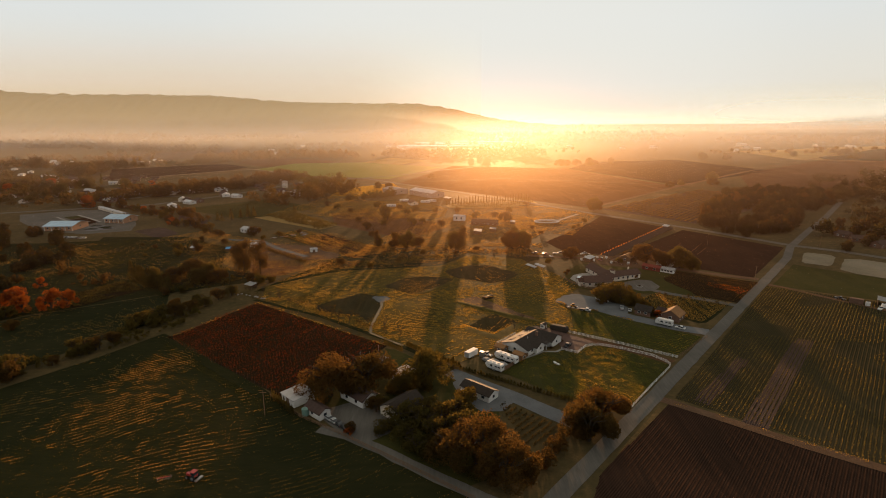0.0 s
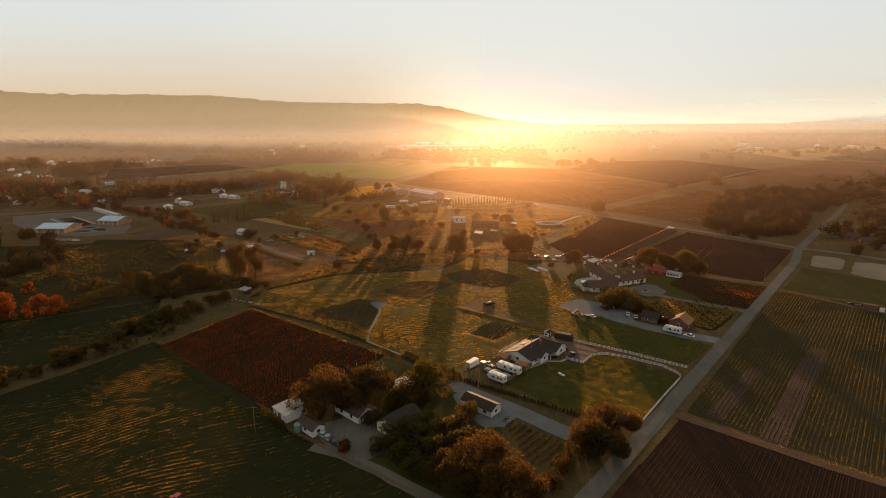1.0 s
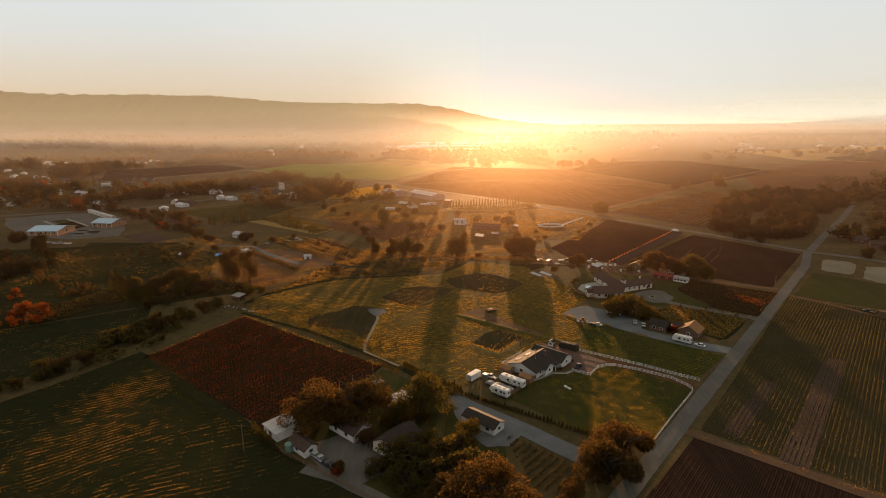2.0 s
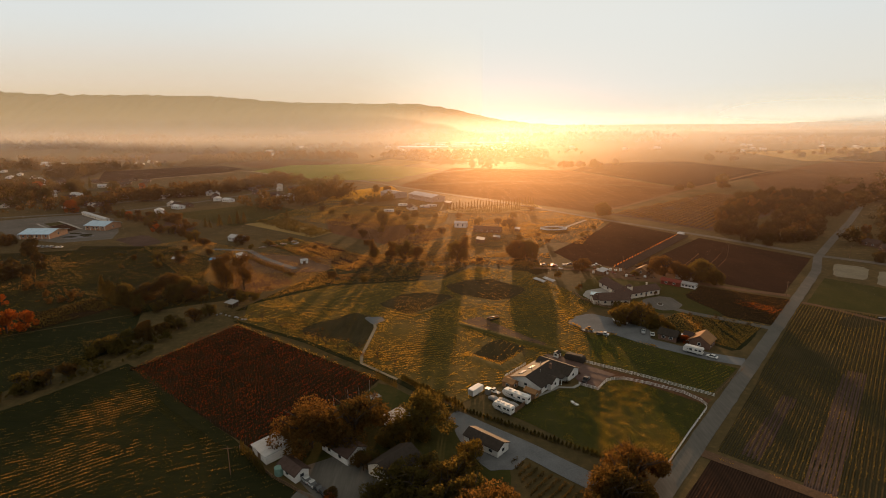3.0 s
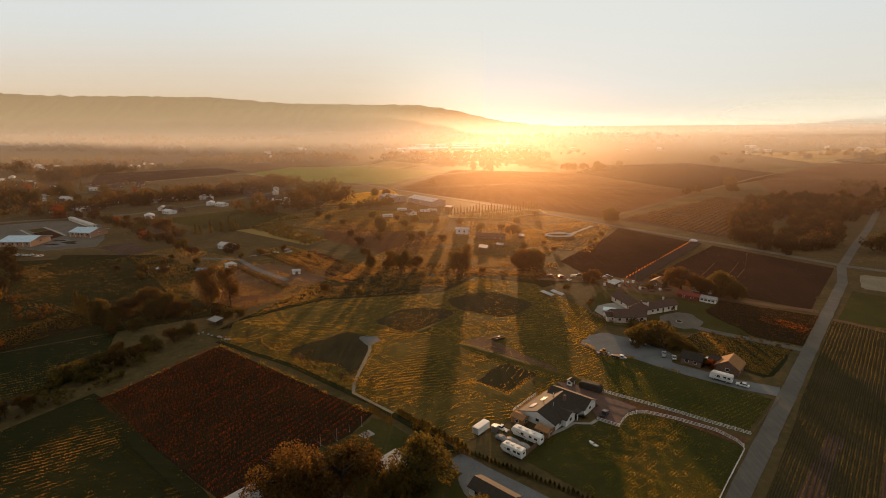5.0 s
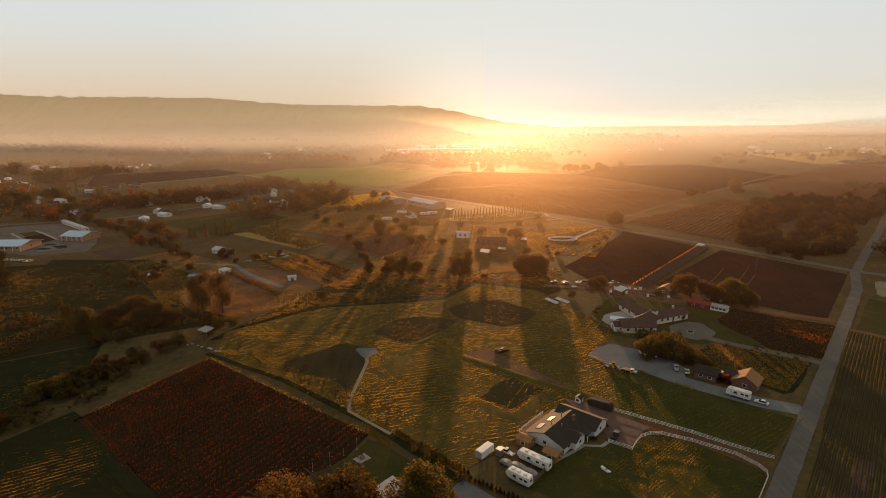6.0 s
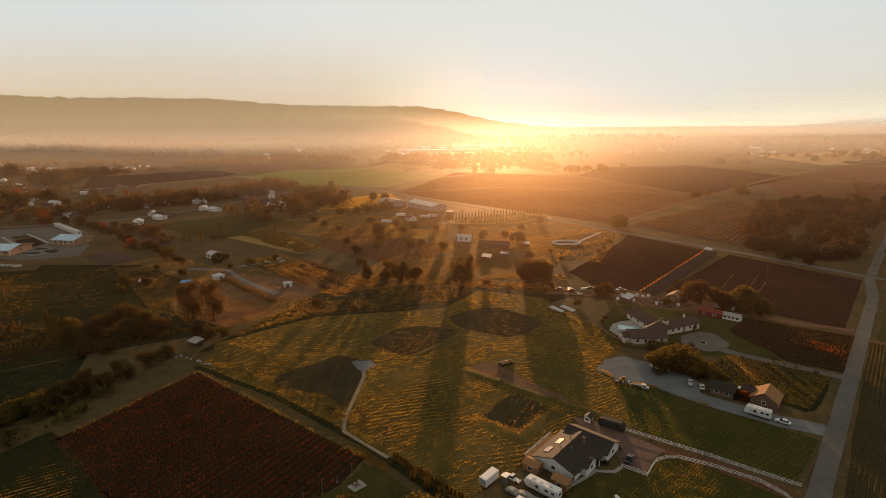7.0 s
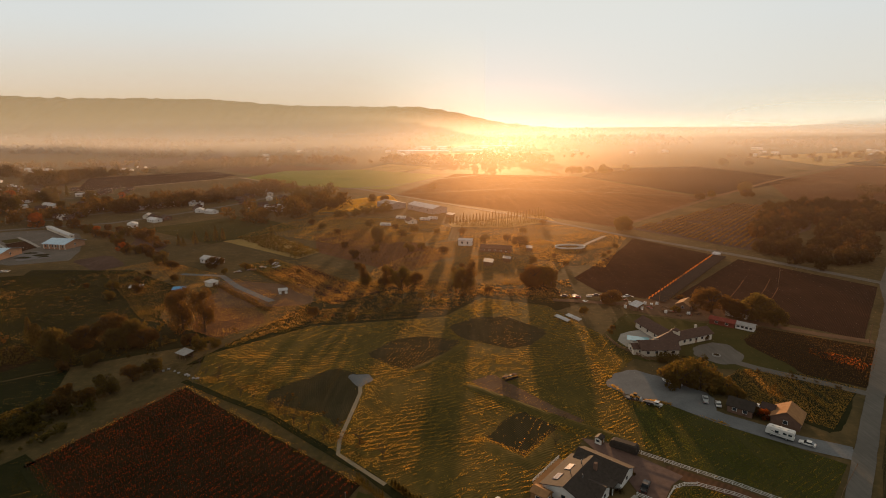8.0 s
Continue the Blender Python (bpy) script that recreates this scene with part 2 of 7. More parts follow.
    "silver": paint("silver_car_paint", (0.45, 0.47, 0.48), 0.35, 0.5, 0.1, 1.0, 0.5),
    "car_red": paint("red_car_paint", (0.30, 0.02, 0.015), 0.35, 0.1, 0.1, 1.0, 0.5),
    "yellow": paint("yellow_machine_paint", (0.36, 0.16, 0.02), 0.6, 0.0, 0.4, 1.5, 0.15),
    "tank": paint("green_plastic", (0.12, 0.20, 0.17), 0.5, 0, 0.2, 1.0),
    "paver": paint("red_brown_pavers", (0.11, 0.068, 0.055), 0.9, 0, 0.3, 0.6, 0.1),
    "glass": glassy("dark_window_glass"),
    "pool": glassy("pale_pool_water", (0.16, 0.30, 0.34), 0.05),
    "panel": glassy("solar_glass", (0.02, 0.03, 0.06), 0.12),
    "film": leafy("sunlit_orange_film", (0.30, 0.18, 0.07), (0.34, 0.21, 0.08), (0.38, 0.24, 0.10), 0.8, 0.25, 2.4),
    "tarp": paint("blue_tarpaulin", (0.05, 0.22, 0.42), 0.5, 0, 0.2, 1.0),
}


# ---- builders ----
def link_mesh(name, verts, faces, material, parent=None, label=""):
    me = bpy.data.meshes.new(name)
    me.from_pydata(verts, [], faces)
    me.materials.append(material)
    me.update()
    ob = new(name, me)
    if parent:
        ob.parent = parent
    if label:
        ob["label"] = label
    return ob


def part(name, bm, material, parent, label=""):
    me = bpy.data.meshes.new(name)
    bm.to_mesh(me)
    bm.free()
    me.materials.append(material)
    ob = new(name, me)
    ob.parent = parent
    if label:
        ob["label"] = label
    return ob


def thing(name, m, label, category, group="", kind=""):
    ob = new(name)
    ob.matrix_basis = m
    return tagged(ob, label, category, group, kind)


def box(bm, x0, x1, y0, y1, z0, z1, bevel=0.0):
    vs = [bm.verts.new(c) for c in ((x0, y0, z0), (x1, y0, z0), (x1, y1, z0), (x0, y1, z0), (x0, y0, z1), (x1, y0, z1), (x1, y1, z1), (x0, y1, z1))]
    fs = [bm.faces.new([vs[i] for i in q]) for q in ((3, 2, 1, 0), (4, 5, 6, 7), (0, 1, 5, 4), (1, 2, 6, 5), (2, 3, 7, 6), (3, 0, 4, 7))]
    if bevel:
        es = list({e for f in fs for e in f.edges})
        bmesh.ops.bevel(bm, geom=es, offset=bevel, segments=2, affect="EDGES", profile=0.6)
    return bm


def boxed(*a, **k):
    return box(bmesh.new(), *a, **k)


def tube(bm, p0, p1, r0, r1, n=8):
    p0, p1 = Vector(p0), Vector(p1)
    q = (p1 - p0).to_track_quat("Z", "Y")
    rings = []
    for p, r in ((p0, r0), (p1, r1)):
        rings.append([bm.verts.new(p + q @ Vector((r * math.cos(2 * math.pi * i / n), r * math.sin(2 * math.pi * i / n), 0))) for i in range(n)])
    for i in range(n):
        bm.faces.new((rings[0][i], rings[0][(i + 1) % n], rings[1][(i + 1) % n], rings[1][i]))
    bm.faces.new(rings[1])
    bm.faces.new(rings[0][::-1])
    return bm


def prism(bm, outline, x0, x1):
    """An outline in (y, z), drawn out along x."""
    a = [bm.verts.new((x0, y, z)) for y, z in outline]
    b = [bm.verts.new((x1, y, z)) for y, z in outline]
    n = len(outline)
    for i in range(n):
        bm.faces.new((a[i], b[i], b[(i + 1) % n], a[(i + 1) % n]))
    bm.faces.new(a[::-1])
    bm.faces.new(b)
    bmesh.ops.recalc_face_normals(bm, faces=bm.faces)
    return bm


def inside(poly, x, y):
    """Which of the points x, y lie inside the polygon."""
    x, y = np.asarray(x, float), np.asarray(y, float)
    res = np.zeros(x.shape, bool)
    for (x0, y0), (x1, y1) in zip(poly, poly[1:] + poly[:1]):
        if y0 != y1:
            res ^= ((y0 > y) != (y1 > y)) & (x < (x1 - x0) * (y - y0) / (y1 - y0) + x0)
    return res


def field(name, poly, z, material, label, category="field"):
    """A thin sheet of land with an uneven edge, laid just above the ground."""
    bm = bmesh.new()
    pts = []
    for (x0, y0), (x1, y1) in zip(poly, poly[1:] + poly[:1]):
        n = max(1, int(math.hypot(x1 - x0, y1 - y0) / 6))
        for i in range(n):
            x, y = x0 + (x1 - x0) * i / n, y0 + (y1 - y0) * i / n
            w = 0.0 if i == 0 else 0.5
            pts.append((x + w * noise.noise((x * 0.2, y * 0.2, 3)), y + w * noise.noise((x * 0.2, y * 0.2, 9))))
    f = bm.faces.new([bm.verts.new((x, y, z)) for x, y in pts])
    if f.normal.z < 0:
        f.normal_flip()
    bmesh.ops.triangulate(bm, faces=bm.faces)
    me = bpy.data.meshes.new(name)
    bm.to_mesh(me)
    bm.free()
    me.materials.append(material)
    return tagged(new(name, me), label, category, "", "structure")


def soft_field(name, poly, z, material, label, category="field", wild=1.2):
    """A patch of land with a rounded, wandering edge."""
    for _ in range(1):
        nxt = []
        for (x0, y0), (x1, y1) in zip(poly, poly[1:] + poly[:1]):
            nxt += [(0.87 * x0 + 0.13 * x1, 0.87 * y0 + 0.13 * y1), (0.13 * x0 + 0.87 * x1, 0.13 * y0 + 0.87 * y1)]
        poly = nxt
    poly = [(x0 + (x1 - x0) * k / 4, y0 + (y1 - y0) * k / 4) for (x0, y0), (x1, y1) in zip(poly, poly[1:] + poly[:1]) for k in range(4)]
    poly = [(x + wild * noise.noise((x * 0.25, y * 0.25, 13)), y + wild * noise.noise((x * 0.25, y * 0.25, 29))) for x, y in poly]
    return field(name, poly, z, material, label, category)


def ribbon(name, line, width, z, material, label, category="road"):
    """A road along a line of points, with slightly ragged sides."""
    pts = [Vector((x, y)) for x, y in line]
    fine = []
    for a, b in zip(pts, pts[1:]):
        n = max(1, int((b - a).length / 5))
        fine += [a + (b - a) * i / n for i in range(n)]
    fine.append(pts[-1])
    verts, faces = [], []
    for i, p in enumerate(fine):
        d = (fine[min(i + 1, len(fine) - 1)] - fine[max(i - 1, 0)]).normalized()
        s = Vector((d.y, -d.x))
        for k in (-1, 1):
            w = width / 2 + 0.35 * noise.noise((p.x * 0.3, p.y * 0.3, k * 5))
            q = p + s * w * k
            verts.append((q.x, q.y, z))
    for i in range(len(fine) - 1):
        faces.append((2 * i, 2 * i + 1, 2 * i + 3, 2 * i + 2))
    return tagged(link_mesh(name, verts, faces, material), label, category, "", "structure")


def cards(name, pos, size, material, upright=False, parent=None, spread=0.35, aspect=1.0):
    """Many small bent leaf or blade cards at the given places, in one mesh."""
    rng = np.random.default_rng(len(pos) + int(abs(pos).sum()) % 9973)
    n = len(pos)
    size = np.broadcast_to(np.asarray(size, float), (n,)) * rng.uniform(1 - spread, 1 + spread, n)
    az = rng.uniform(0, 2 * np.pi, n)
    if upright:
        u = np.stack([np.cos(az), np.sin(az), np.zeros(n)], 1)
        lean = rng.normal(0, 0.3, (n, 2))
        v = np.stack([lean[:, 0], lean[:, 1], np.ones(n)], 1) * aspect
        base = pos - u * size[:, None] * 0.5
        V = np.stack([base, base + u * size[:, None], base + (u * 0.8 + v) * size[:, None], base + (u * 0.2 + v) * size[:, None]], 1)
    else:
        u = rng.normal(size=(n, 3))
        u /= np.linalg.norm(u, axis=1)[:, None]
        w = rng.normal(size=(n, 3))
        v = np.cross(u, w)
        v /= np.linalg.norm(v, axis=1)[:, None]
        s = size[:, None] * 0.5
        V = np.stack([pos - u * s, pos - v * s * 0.7, pos + u * s, pos + v * s * 0.7], 1)
    verts = V.reshape(-1, 3)
    me = bpy.data.meshes.new(name)
    me.vertices.add(n * 4)
    me.vertices.foreach_set("co", verts.astype(np.float32).ravel())
    me.loops.add(n * 4)
    me.loops.foreach_set("vertex_index", np.arange(n * 4, dtype=np.int32))
    me.polygons.add(n)
    me.polygons.foreach_set("loop_start", np.arange(0, n * 4, 4, dtype=np.int32))
    me.materials.append(material)
    me.update(calc_edges=True)
    ob = new(name, me)
    if parent:
        ob.parent = parent
    return ob


def scatter(poly, count, rng):
    """Random points inside a polygon."""
    p = np.array(poly)
    lo, hi = p.min(0), p.max(0)
    area = 0.5 * abs(sum(a[0] * b[1] - b[0] * a[1] for a, b in zip(poly, poly[1:] + poly[:1])))
    n = int(count * (hi - lo).prod() / area)
    q = rng.uniform(lo, hi, (n, 2))
    return q[inside(poly, q[:, 0], q[:, 1])]


def rows_in(poly, heading, spacing, step, rng, wobble=0.1):
    """Points along parallel rows inside a polygon; heading is the rows' direction in degrees from y towards x."""
    a = radians(heading)
    d, s = np.array([math.sin(a), math.cos(a)]), np.array([math.cos(a), -math.sin(a)])
    p = np.array(poly)
    lo, hi = (p @ s).min(), (p @ s).max()
    l0, l1 = (p @ d).min(), (p @ d).max()
    r, q = np.meshgrid(np.arange(lo + 0.5, hi, spacing), np.arange(l0, l1, step), indexing="ij")
    pts = r.reshape(-1, 1) * s + q.reshape(-1, 1) * d + rng.normal(0, wobble, (r.size, 2))
    return pts[inside(poly, pts[:, 0], pts[:, 1])]


# ---- trees ----
def lumpy_crown(rng, lobes, radius, height, base, count, flat=0.75):
    """Leaf places on and in a crown of several uneven lobes."""
    pts = []
    for i in range(lobes):
        a, k = rng.uniform(0, 2 * np.pi), 0.8 * math.sqrt(rng.uniform(0.02, 1))
        lift = (0.04 + 0.74 * (1 - k * k)) * rng.uniform(0.75, 1.1) if i % 4 else rng.uniform(0.1, 0.26)
        c = np.array([math.cos(a) * radius * k, math.sin(a) * radius * k, base + (height - base) * lift])
        r = radius * rng.uniform(0.2, 0.4)
        n = count // lobes
        d = rng.normal(size=(n, 3))
        d /= np.linalg.norm(d, axis=1)[:, None]
        rr = r * rng.uniform(0.45, 1.1, n) ** 0.5
        q = c + d * rr[:, None] * np.array([1, 1, flat])
        q += rng.normal(0, radius * 0.02, q.shape)
        pts.append(q)
    p = np.concatenate(pts)
    return p[p[:, 2] > 0.4]


def limbs(bm, rng, height, spread, r, count=6, start=0.3):
    tube(bm, (0, 0, -0.3), (0, 0, height * start), r, r * 0.8, 8)
    for i in range(count):
        a = 2 * math.pi * i / count + rng.uniform(-0.4, 0.4)
        p0 = Vector((0, 0, height * rng.uniform(start * 0.8, start)))
        p1 = Vector((math.cos(a) * spread * 0.35, math.sin(a) * spread * 0.35, height * rng.uniform(0.45, 0.6)))
        p2 = Vector((math.cos(a + 0.3) * spread * 0.75, math.sin(a + 0.3) * spread * 0.75, height * rng.uniform(0.65, 0.85)))
        tube(bm, p0, p1, r * 0.55, r * 0.32, 6)
        tube(bm, p1, p2, r * 0.32, r * 0.1, 5)
        for j in range(2):
            p3 = p1 + Vector((rng.uniform(-1, 1), rng.uniform(-1, 1), rng.uniform(0.4, 1))).normalized() * spread * 0.4
            tube(bm, p1, p3, r * 0.2, r * 0.06, 5)
    return bm


def oak(seed, radius, height, count, leaf, material, base=0.22, lobes=16, flat=0.75, name="oak_tree", label="broad oak tree with thinning russet leaves", group="oak trees"):
    rng = np.random.default_rng(seed)
    t = thing(name, Matrix(), label, "tree", group)
    part("trunk", limbs(bmesh.new(), rng, height, radius, radius * 0.07, 7, 0.28), M["bark"], t)
    cards("crown", lumpy_crown(rng, lobes, radius, height, height * base, count, flat), leaf, material, parent=t)
    return t


def tall_tree(seed, radius, height, count, leaf, material):
    """A high, narrow, uneven tree such as a eucalyptus."""
    rng = np.random.default_rng(seed)
    t = thing("tall_tree", Matrix(), "tall narrow tree with uneven russet foliage", "tree", "tall trees")
    bm = bmesh.new()
    tube(bm, (0, 0, -0.3), (0, 0, height * 0.9), 0.35, 0.08, 8)
    pts = []
    for i in range(14):
        z = height * (0.22 + 0.76 * i / 14)
        a = rng.uniform(0, 6.28)
        r = radius * (0.75 - 0.35 * abs(i / 14 - 0.45)) * rng.uniform(0.45, 0.8)
        c = np.array([math.cos(a) * radius * 0.4, math.sin(a) * radius * 0.4, z])
        tube(bm, (0, 0, z * 0.9), tuple(c), 0.12, 0.04, 5)
        d = rng.normal(size=(count // 14, 3))
        d /= np.linalg.norm(d, axis=1)[:, None]
        pts.append(c + d * (r * rng.uniform(0.5, 1.05, (len(d), 1))) * np.array([1, 1, 1.2]))
    part("trunk", bm, M["bark"], t)
    cards("crown", np.concatenate(pts), leaf, material, parent=t)
    return t


def conifer(seed, radius, height, count, leaf, material, name="conifer", label="dark pointed conifer in a row", group="conifers"):
    rng = np.random.default_rng(seed)
    t = thing(name, Matrix(), label, "tree", group)
    part("trunk", tube(bmesh.new(), (0, 0, -0.2), (0, 0, height * 0.95), radius * 0.12, 0.02, 6), M["bark"], t)
    h = rng.uniform(0, 1, count) ** 0.8
    a = rng.uniform(0, 6.28, count)
    r = radius * (1 - h) ** 0.85 * rng.uniform(0.55, 1.1, count) * (0.85 + 0.25 * np.sin(h * 40 + a * 2))
    cards("crown", np.stack([np.cos(a) * r, np.sin(a) * r, height * (0.06 + 0.94 * h)], 1), leaf, material, parent=t)
    return t


def bare_tree(seed, height, name="bare_tree"):
    rng = np.random.default_rng(seed)
    t = thing(name, Matrix(), "small leafless orchard tree with grey-brown twigs", "tree", "bare trees")
    bm = bmesh.new()
    tube(bm, (0, 0, -0.2), (0, 0, height * 0.3), 0.14, 0.11, 6)
    tips = []
    for i in range(7):
        a = 2 * math.pi * i / 7 + rng.uniform(-0.3, 0.3)
        p1 = Vector((math.cos(a) * height * 0.2, math.sin(a) * height * 0.2, height * rng.uniform(0.5, 0.7)))
        tube(bm, (0, 0, height * 0.28), p1, 0.07, 0.045, 5)
        for j in range(5):
            p2 = p1 + Vector((rng.uniform(-0.6, 0.6) + 0.5 * math.cos(a), rng.uniform(-0.6, 0.6) + 0.5 * math.sin(a), rng.uniform(0.4, 1.2))).normalized() * height * rng.uniform(0.2, 0.35)
            tube(bm, p1, p2, 0.035, 0.012, 4)
            tips.append(p2)
    part("trunk", bm, M["bark"], t)
    pts = np.array([tuple(p) for p in tips])
    pts = np.concatenate([pts + rng.normal(0, height * 0.05, pts.shape) for _ in range(4)])
    cards("crown", pts, 0.16, M["leaf_oak"], parent=t)
    return t


def plant(master, x, y, scale, turn=0.0, stretch=1.0):
    """Sets a copy of a tree on the ground."""
    s = master.scale
    return copy_thing(master, pose(x, y, 0, 0, 0, turn) @ Matrix.Diagonal((scale / s.x, scale / s.y, scale * stretch / s.z, 1)))


def first(master, x, y, scale, turn=0.0, stretch=1.0):
    """Sets the tree itself on the ground."""
    master.matrix_basis = pose(x, y, 0, 0, 0, turn) @ Matrix.Diagonal((scale, scale, scale * stretch, 1))


PLACED = set()


def grove(kinds, spots, rng, lo=0.85, hi=1.15):
    """Sets trees of some kinds at (x, y, size); the first of each kind is the master itself."""
    for i, (x, y, s) in enumerate(spots):
        k = kinds[i % len(kinds)]
        put = plant if k.name in PLACED else first
        PLACED.add(k.name)
        put(k, x, y, s * rng.uniform(lo, hi), rng.uniform(0, 360), rng.uniform(0.9, 1.1))


# ---- the land ----
def valley_floor():
    """One sheet of ground to the horizon, rising very slowly far out; rolling hills on the far left and right."""
    ys = [-300, -100, 0, 60, 120, 200, 300, 450, 650, 900, 1250, 1700, 2200, 2800, 3400, 4000, 4500, 4950]
    xs = np.linspace(-1, 1, 61)
    verts, faces = [], []
    for y in ys:
        for k in xs:
            x = k * (1500 + 1.0 * max(y, 0)) 
            z = 62 * max(0.0, (y - 2200) / 2750) ** 1.6
            verts.append((x, y, z))
    n = len(xs)
    for j in range(len(ys) - 1):
        for i in range(n - 1):
            faces.append((j * n + i, j * n + i + 1, (j + 1) * n + i + 1, (j + 1) * n + i))
    return tagged(link_mesh("ground", verts, faces, M["earth"]), "wide valley floor of brown and olive farmland", "ground", "", "structure")


valley_floor()


def ridge(name, crest, y0, depth, label):
    """A long hill with spurs and gullies; crest is (x, height) along it."""
    xs = np.linspace(crest[0][0], crest[-1][0], 220)
    hs = np.interp(xs, [c[0] for c in crest], [c[1] for c in crest])
    prof = [(0.0, -0.02), (0.25, 0.12), (0.5, 0.38), (0.72, 0.68), (0.88, 0.9), (1.0, 1.0), (1.15, 0.9)]
    verts, faces = [], []
    for x, h in zip(xs, hs):
        for k, f in prof:
            spur = noise.fractal((x * 0.0035, k * 1.4, 2.0), 1.0, 2.0, 5) * 60 * math.sin(min(k, 1.0) * math.pi)
            rough = noise.fractal((x * 0.012, k * 3.0, 7.0), 1.0, 2.0, 4) * 16 * f
            verts.append((x + spur, y0 + depth * k + spur, h * f + rough + spur * 0.3))
    m = len(prof)
    for i in range(len(xs) - 1):
        for j in range(m - 1):
            faces.append((i * m + j, (i + 1) * m + j, (i + 1) * m + j + 1, i * m + j + 1))
    return tagged(link_mesh(name, verts, faces, M["hill"]), label, "hill", "", "structure")


ridge("backdrop_hills", [(-5200, 395), (-3540, 352), (-3270, 332), (-2910, 322), (-2410, 318), (-1850, 306), (-1500, 278), (-1240, 250), (-930, 243), (-560, 226), (-200, 190), (73, 148), (300, 105), (700, 60), (1100, 30)], 3500, 900, "long wooded ridge fading in the morning haze")
ridge("backdrop_far_hills", [(-5600, 410), (-4120, 392), (-3820, 372), (-3500, 300), (-1500, 270), (-220, 250), (80, 205), (500, 110), (1400, 20), (2600, 25), (3350, 85), (3940, 140), (5400, 200)], 4600, 250, "faint far ridge behind the haze")

def hillock(x, y, rx, ry, height, label):
    """A low rounded rise with an uneven back."""
    verts, faces, n, rings = [(x, y, height)], [], 28, 8
    for j in range(1, rings + 1):
        f = j / rings
        for i in range(n):
            a = 2 * math.pi * i / n
            px, py = x + rx * f * math.cos(a), y + ry * f * math.sin(a)
            verts.append((px, py, height * (0.5 + 0.5 * math.cos(math.pi * f)) * (1 + 0.25 * noise.noise((px * 0.02, py * 0.02, 4))) - (0.3 if j == rings else 0)))
    for i in range(n):
        faces.append((0, 1 + i, 1 + (i + 1) % n))
        for j in range(rings - 1):
            p, q = 1 + j * n, 1 + (j + 1) * n
            faces.append((p + i, q + i, q + (i + 1) % n, p + (i + 1) % n))
    return tagged(link_mesh("hillock", verts, faces, M["pasture"]), label, "hill", "", "structure")


hillock(1130, 1330, 190, 110, 26, "low dark grassy rise among the far fields")
# fields, from near to far
MEADOW = [(-106, 300), (-68, 333), (-2, 346), (20, 377), (55, 362), (66, 335), (83, 300), (62, 273), (66, 260), (60, 229), (44, 237), (25, 213), (5, 196), (-20, 216), (-60, 247), (-100, 276)]
MEADOW_SOUTH = [(-98, 278), (-60, 248), (-20, 217), (5, 196), (25, 213), (44, 237), (60, 229), (66, 260), (62, 273), (72, 288), (20, 294), (-72, 288)]
MEADOW_NORTH = [(-106, 300), (-68, 333), (-2, 346), (20, 377), (55, 362), (66, 335), (83, 300), (72, 284), (20, 290), (-78, 284)]
PASTURE = [(-168, 172), (-147, 200), (-130, 229), (-121, 223), (-62, 172), (-48, 158), (-18, 138), (7, 118), (12, 60), (-190, 60)]
VINES = [(-126, 223), (-101, 271), (-25, 214), (-30, 202), (-40, 192), (-58, 170)]
LAWN = [(89, 192), (63, 161), (45, 166), (25, 186), (22, 188), (35, 203), (50, 209), (56, 205), (61, 212), (68, 213), (86, 202), (90, 196)]
SIDE_LAWN = [(95, 201), (116, 222), (108, 229), (89, 246), (76, 257), (66, 259), (60, 229)]
CROPS = [(81, 168), (190, 297), (240, 262), (330, 190), (330, 70), (205, 66), (124, 131)]
PLOUGHED = [(43, 127), (77, 164), (122, 127), (203, 62), (150, 0), (0, 40)]
DARK_A = [(82, 415), (140, 497), (162, 535), (204, 471), (113, 373), (90, 386)]
DARK_B = [(213, 461), (260, 392), (191, 313), (152, 347), (128, 372)]
RED_BLOCK = [(157, 267), (190, 303), (152, 329), (133, 313), (141, 279)]
PIT = [(10, 235), (24, 253), (38, 241), (23, 224)]
field("left_pastures", [(-480, 300), (-420, 250), (-232, 232), (-214, 253), (-157, 289), (-106, 316), (-150, 346), (-236, 440), (-330, 420), (-480, 420)], 0.035, M["pasture"], "dull green pastures and paddocks", "pasture")
field("meadow", MEADOW, 0.06, M["meadow"], "golden green mown meadow with long tree shadows", "meadow")
field("pasture", PASTURE, 0.05, M["pasture"], "dark grazed pasture with dry grass ridges", "pasture")
field("vineyard_floor", VINES, 0.05, M["vinesoil"], "dark soil between red autumn vine rows", "vineyard")
field("lawn", LAWN, 0.07, M["lawn"], "mown green front lawn inside the white fence", "lawn")
field("side_lawn", SIDE_LAWN, 0.06, M["lawn"], "green grass strip beside the gravel drive", "lawn")
field("crop_field", CROPS, 0.05, M["crop_soil"], "field of low crop rows beside the road", "field")
DRY_STRIPS = [[(95, 151.5), (101, 147), (163, 216.5), (157.5, 220)], [(87, 167), (90.5, 163), (124, 198), (121, 201)], [(104.5, 160.5), (106, 159), (146, 206), (144.5, 207)]]
for strip in DRY_STRIPS:
    field("dry_strip", strip, 0.075, M["dry_rows"], "strip of dry pinkish soil between crop rows", "field")
field("ploughed_field", PLOUGHED, 0.06, M["plough"], "dark freshly ploughed field", "field")
field("brown_field", DARK_A, 0.06, M["plough"], "bare brown field by the cross road", "field")
field("brown_field", DARK_B, 0.06, M["plough"], "dark bare field inside the road corner", "field")
field("vine_block_floor", RED_BLOCK, 0.06, M["vinesoil"], "soil under a small block of orange vines", "vineyard")
soft_field("pit_floor", PIT, 0.10, M["crop_soil"], "shallow bare pit in the meadow", "pit")
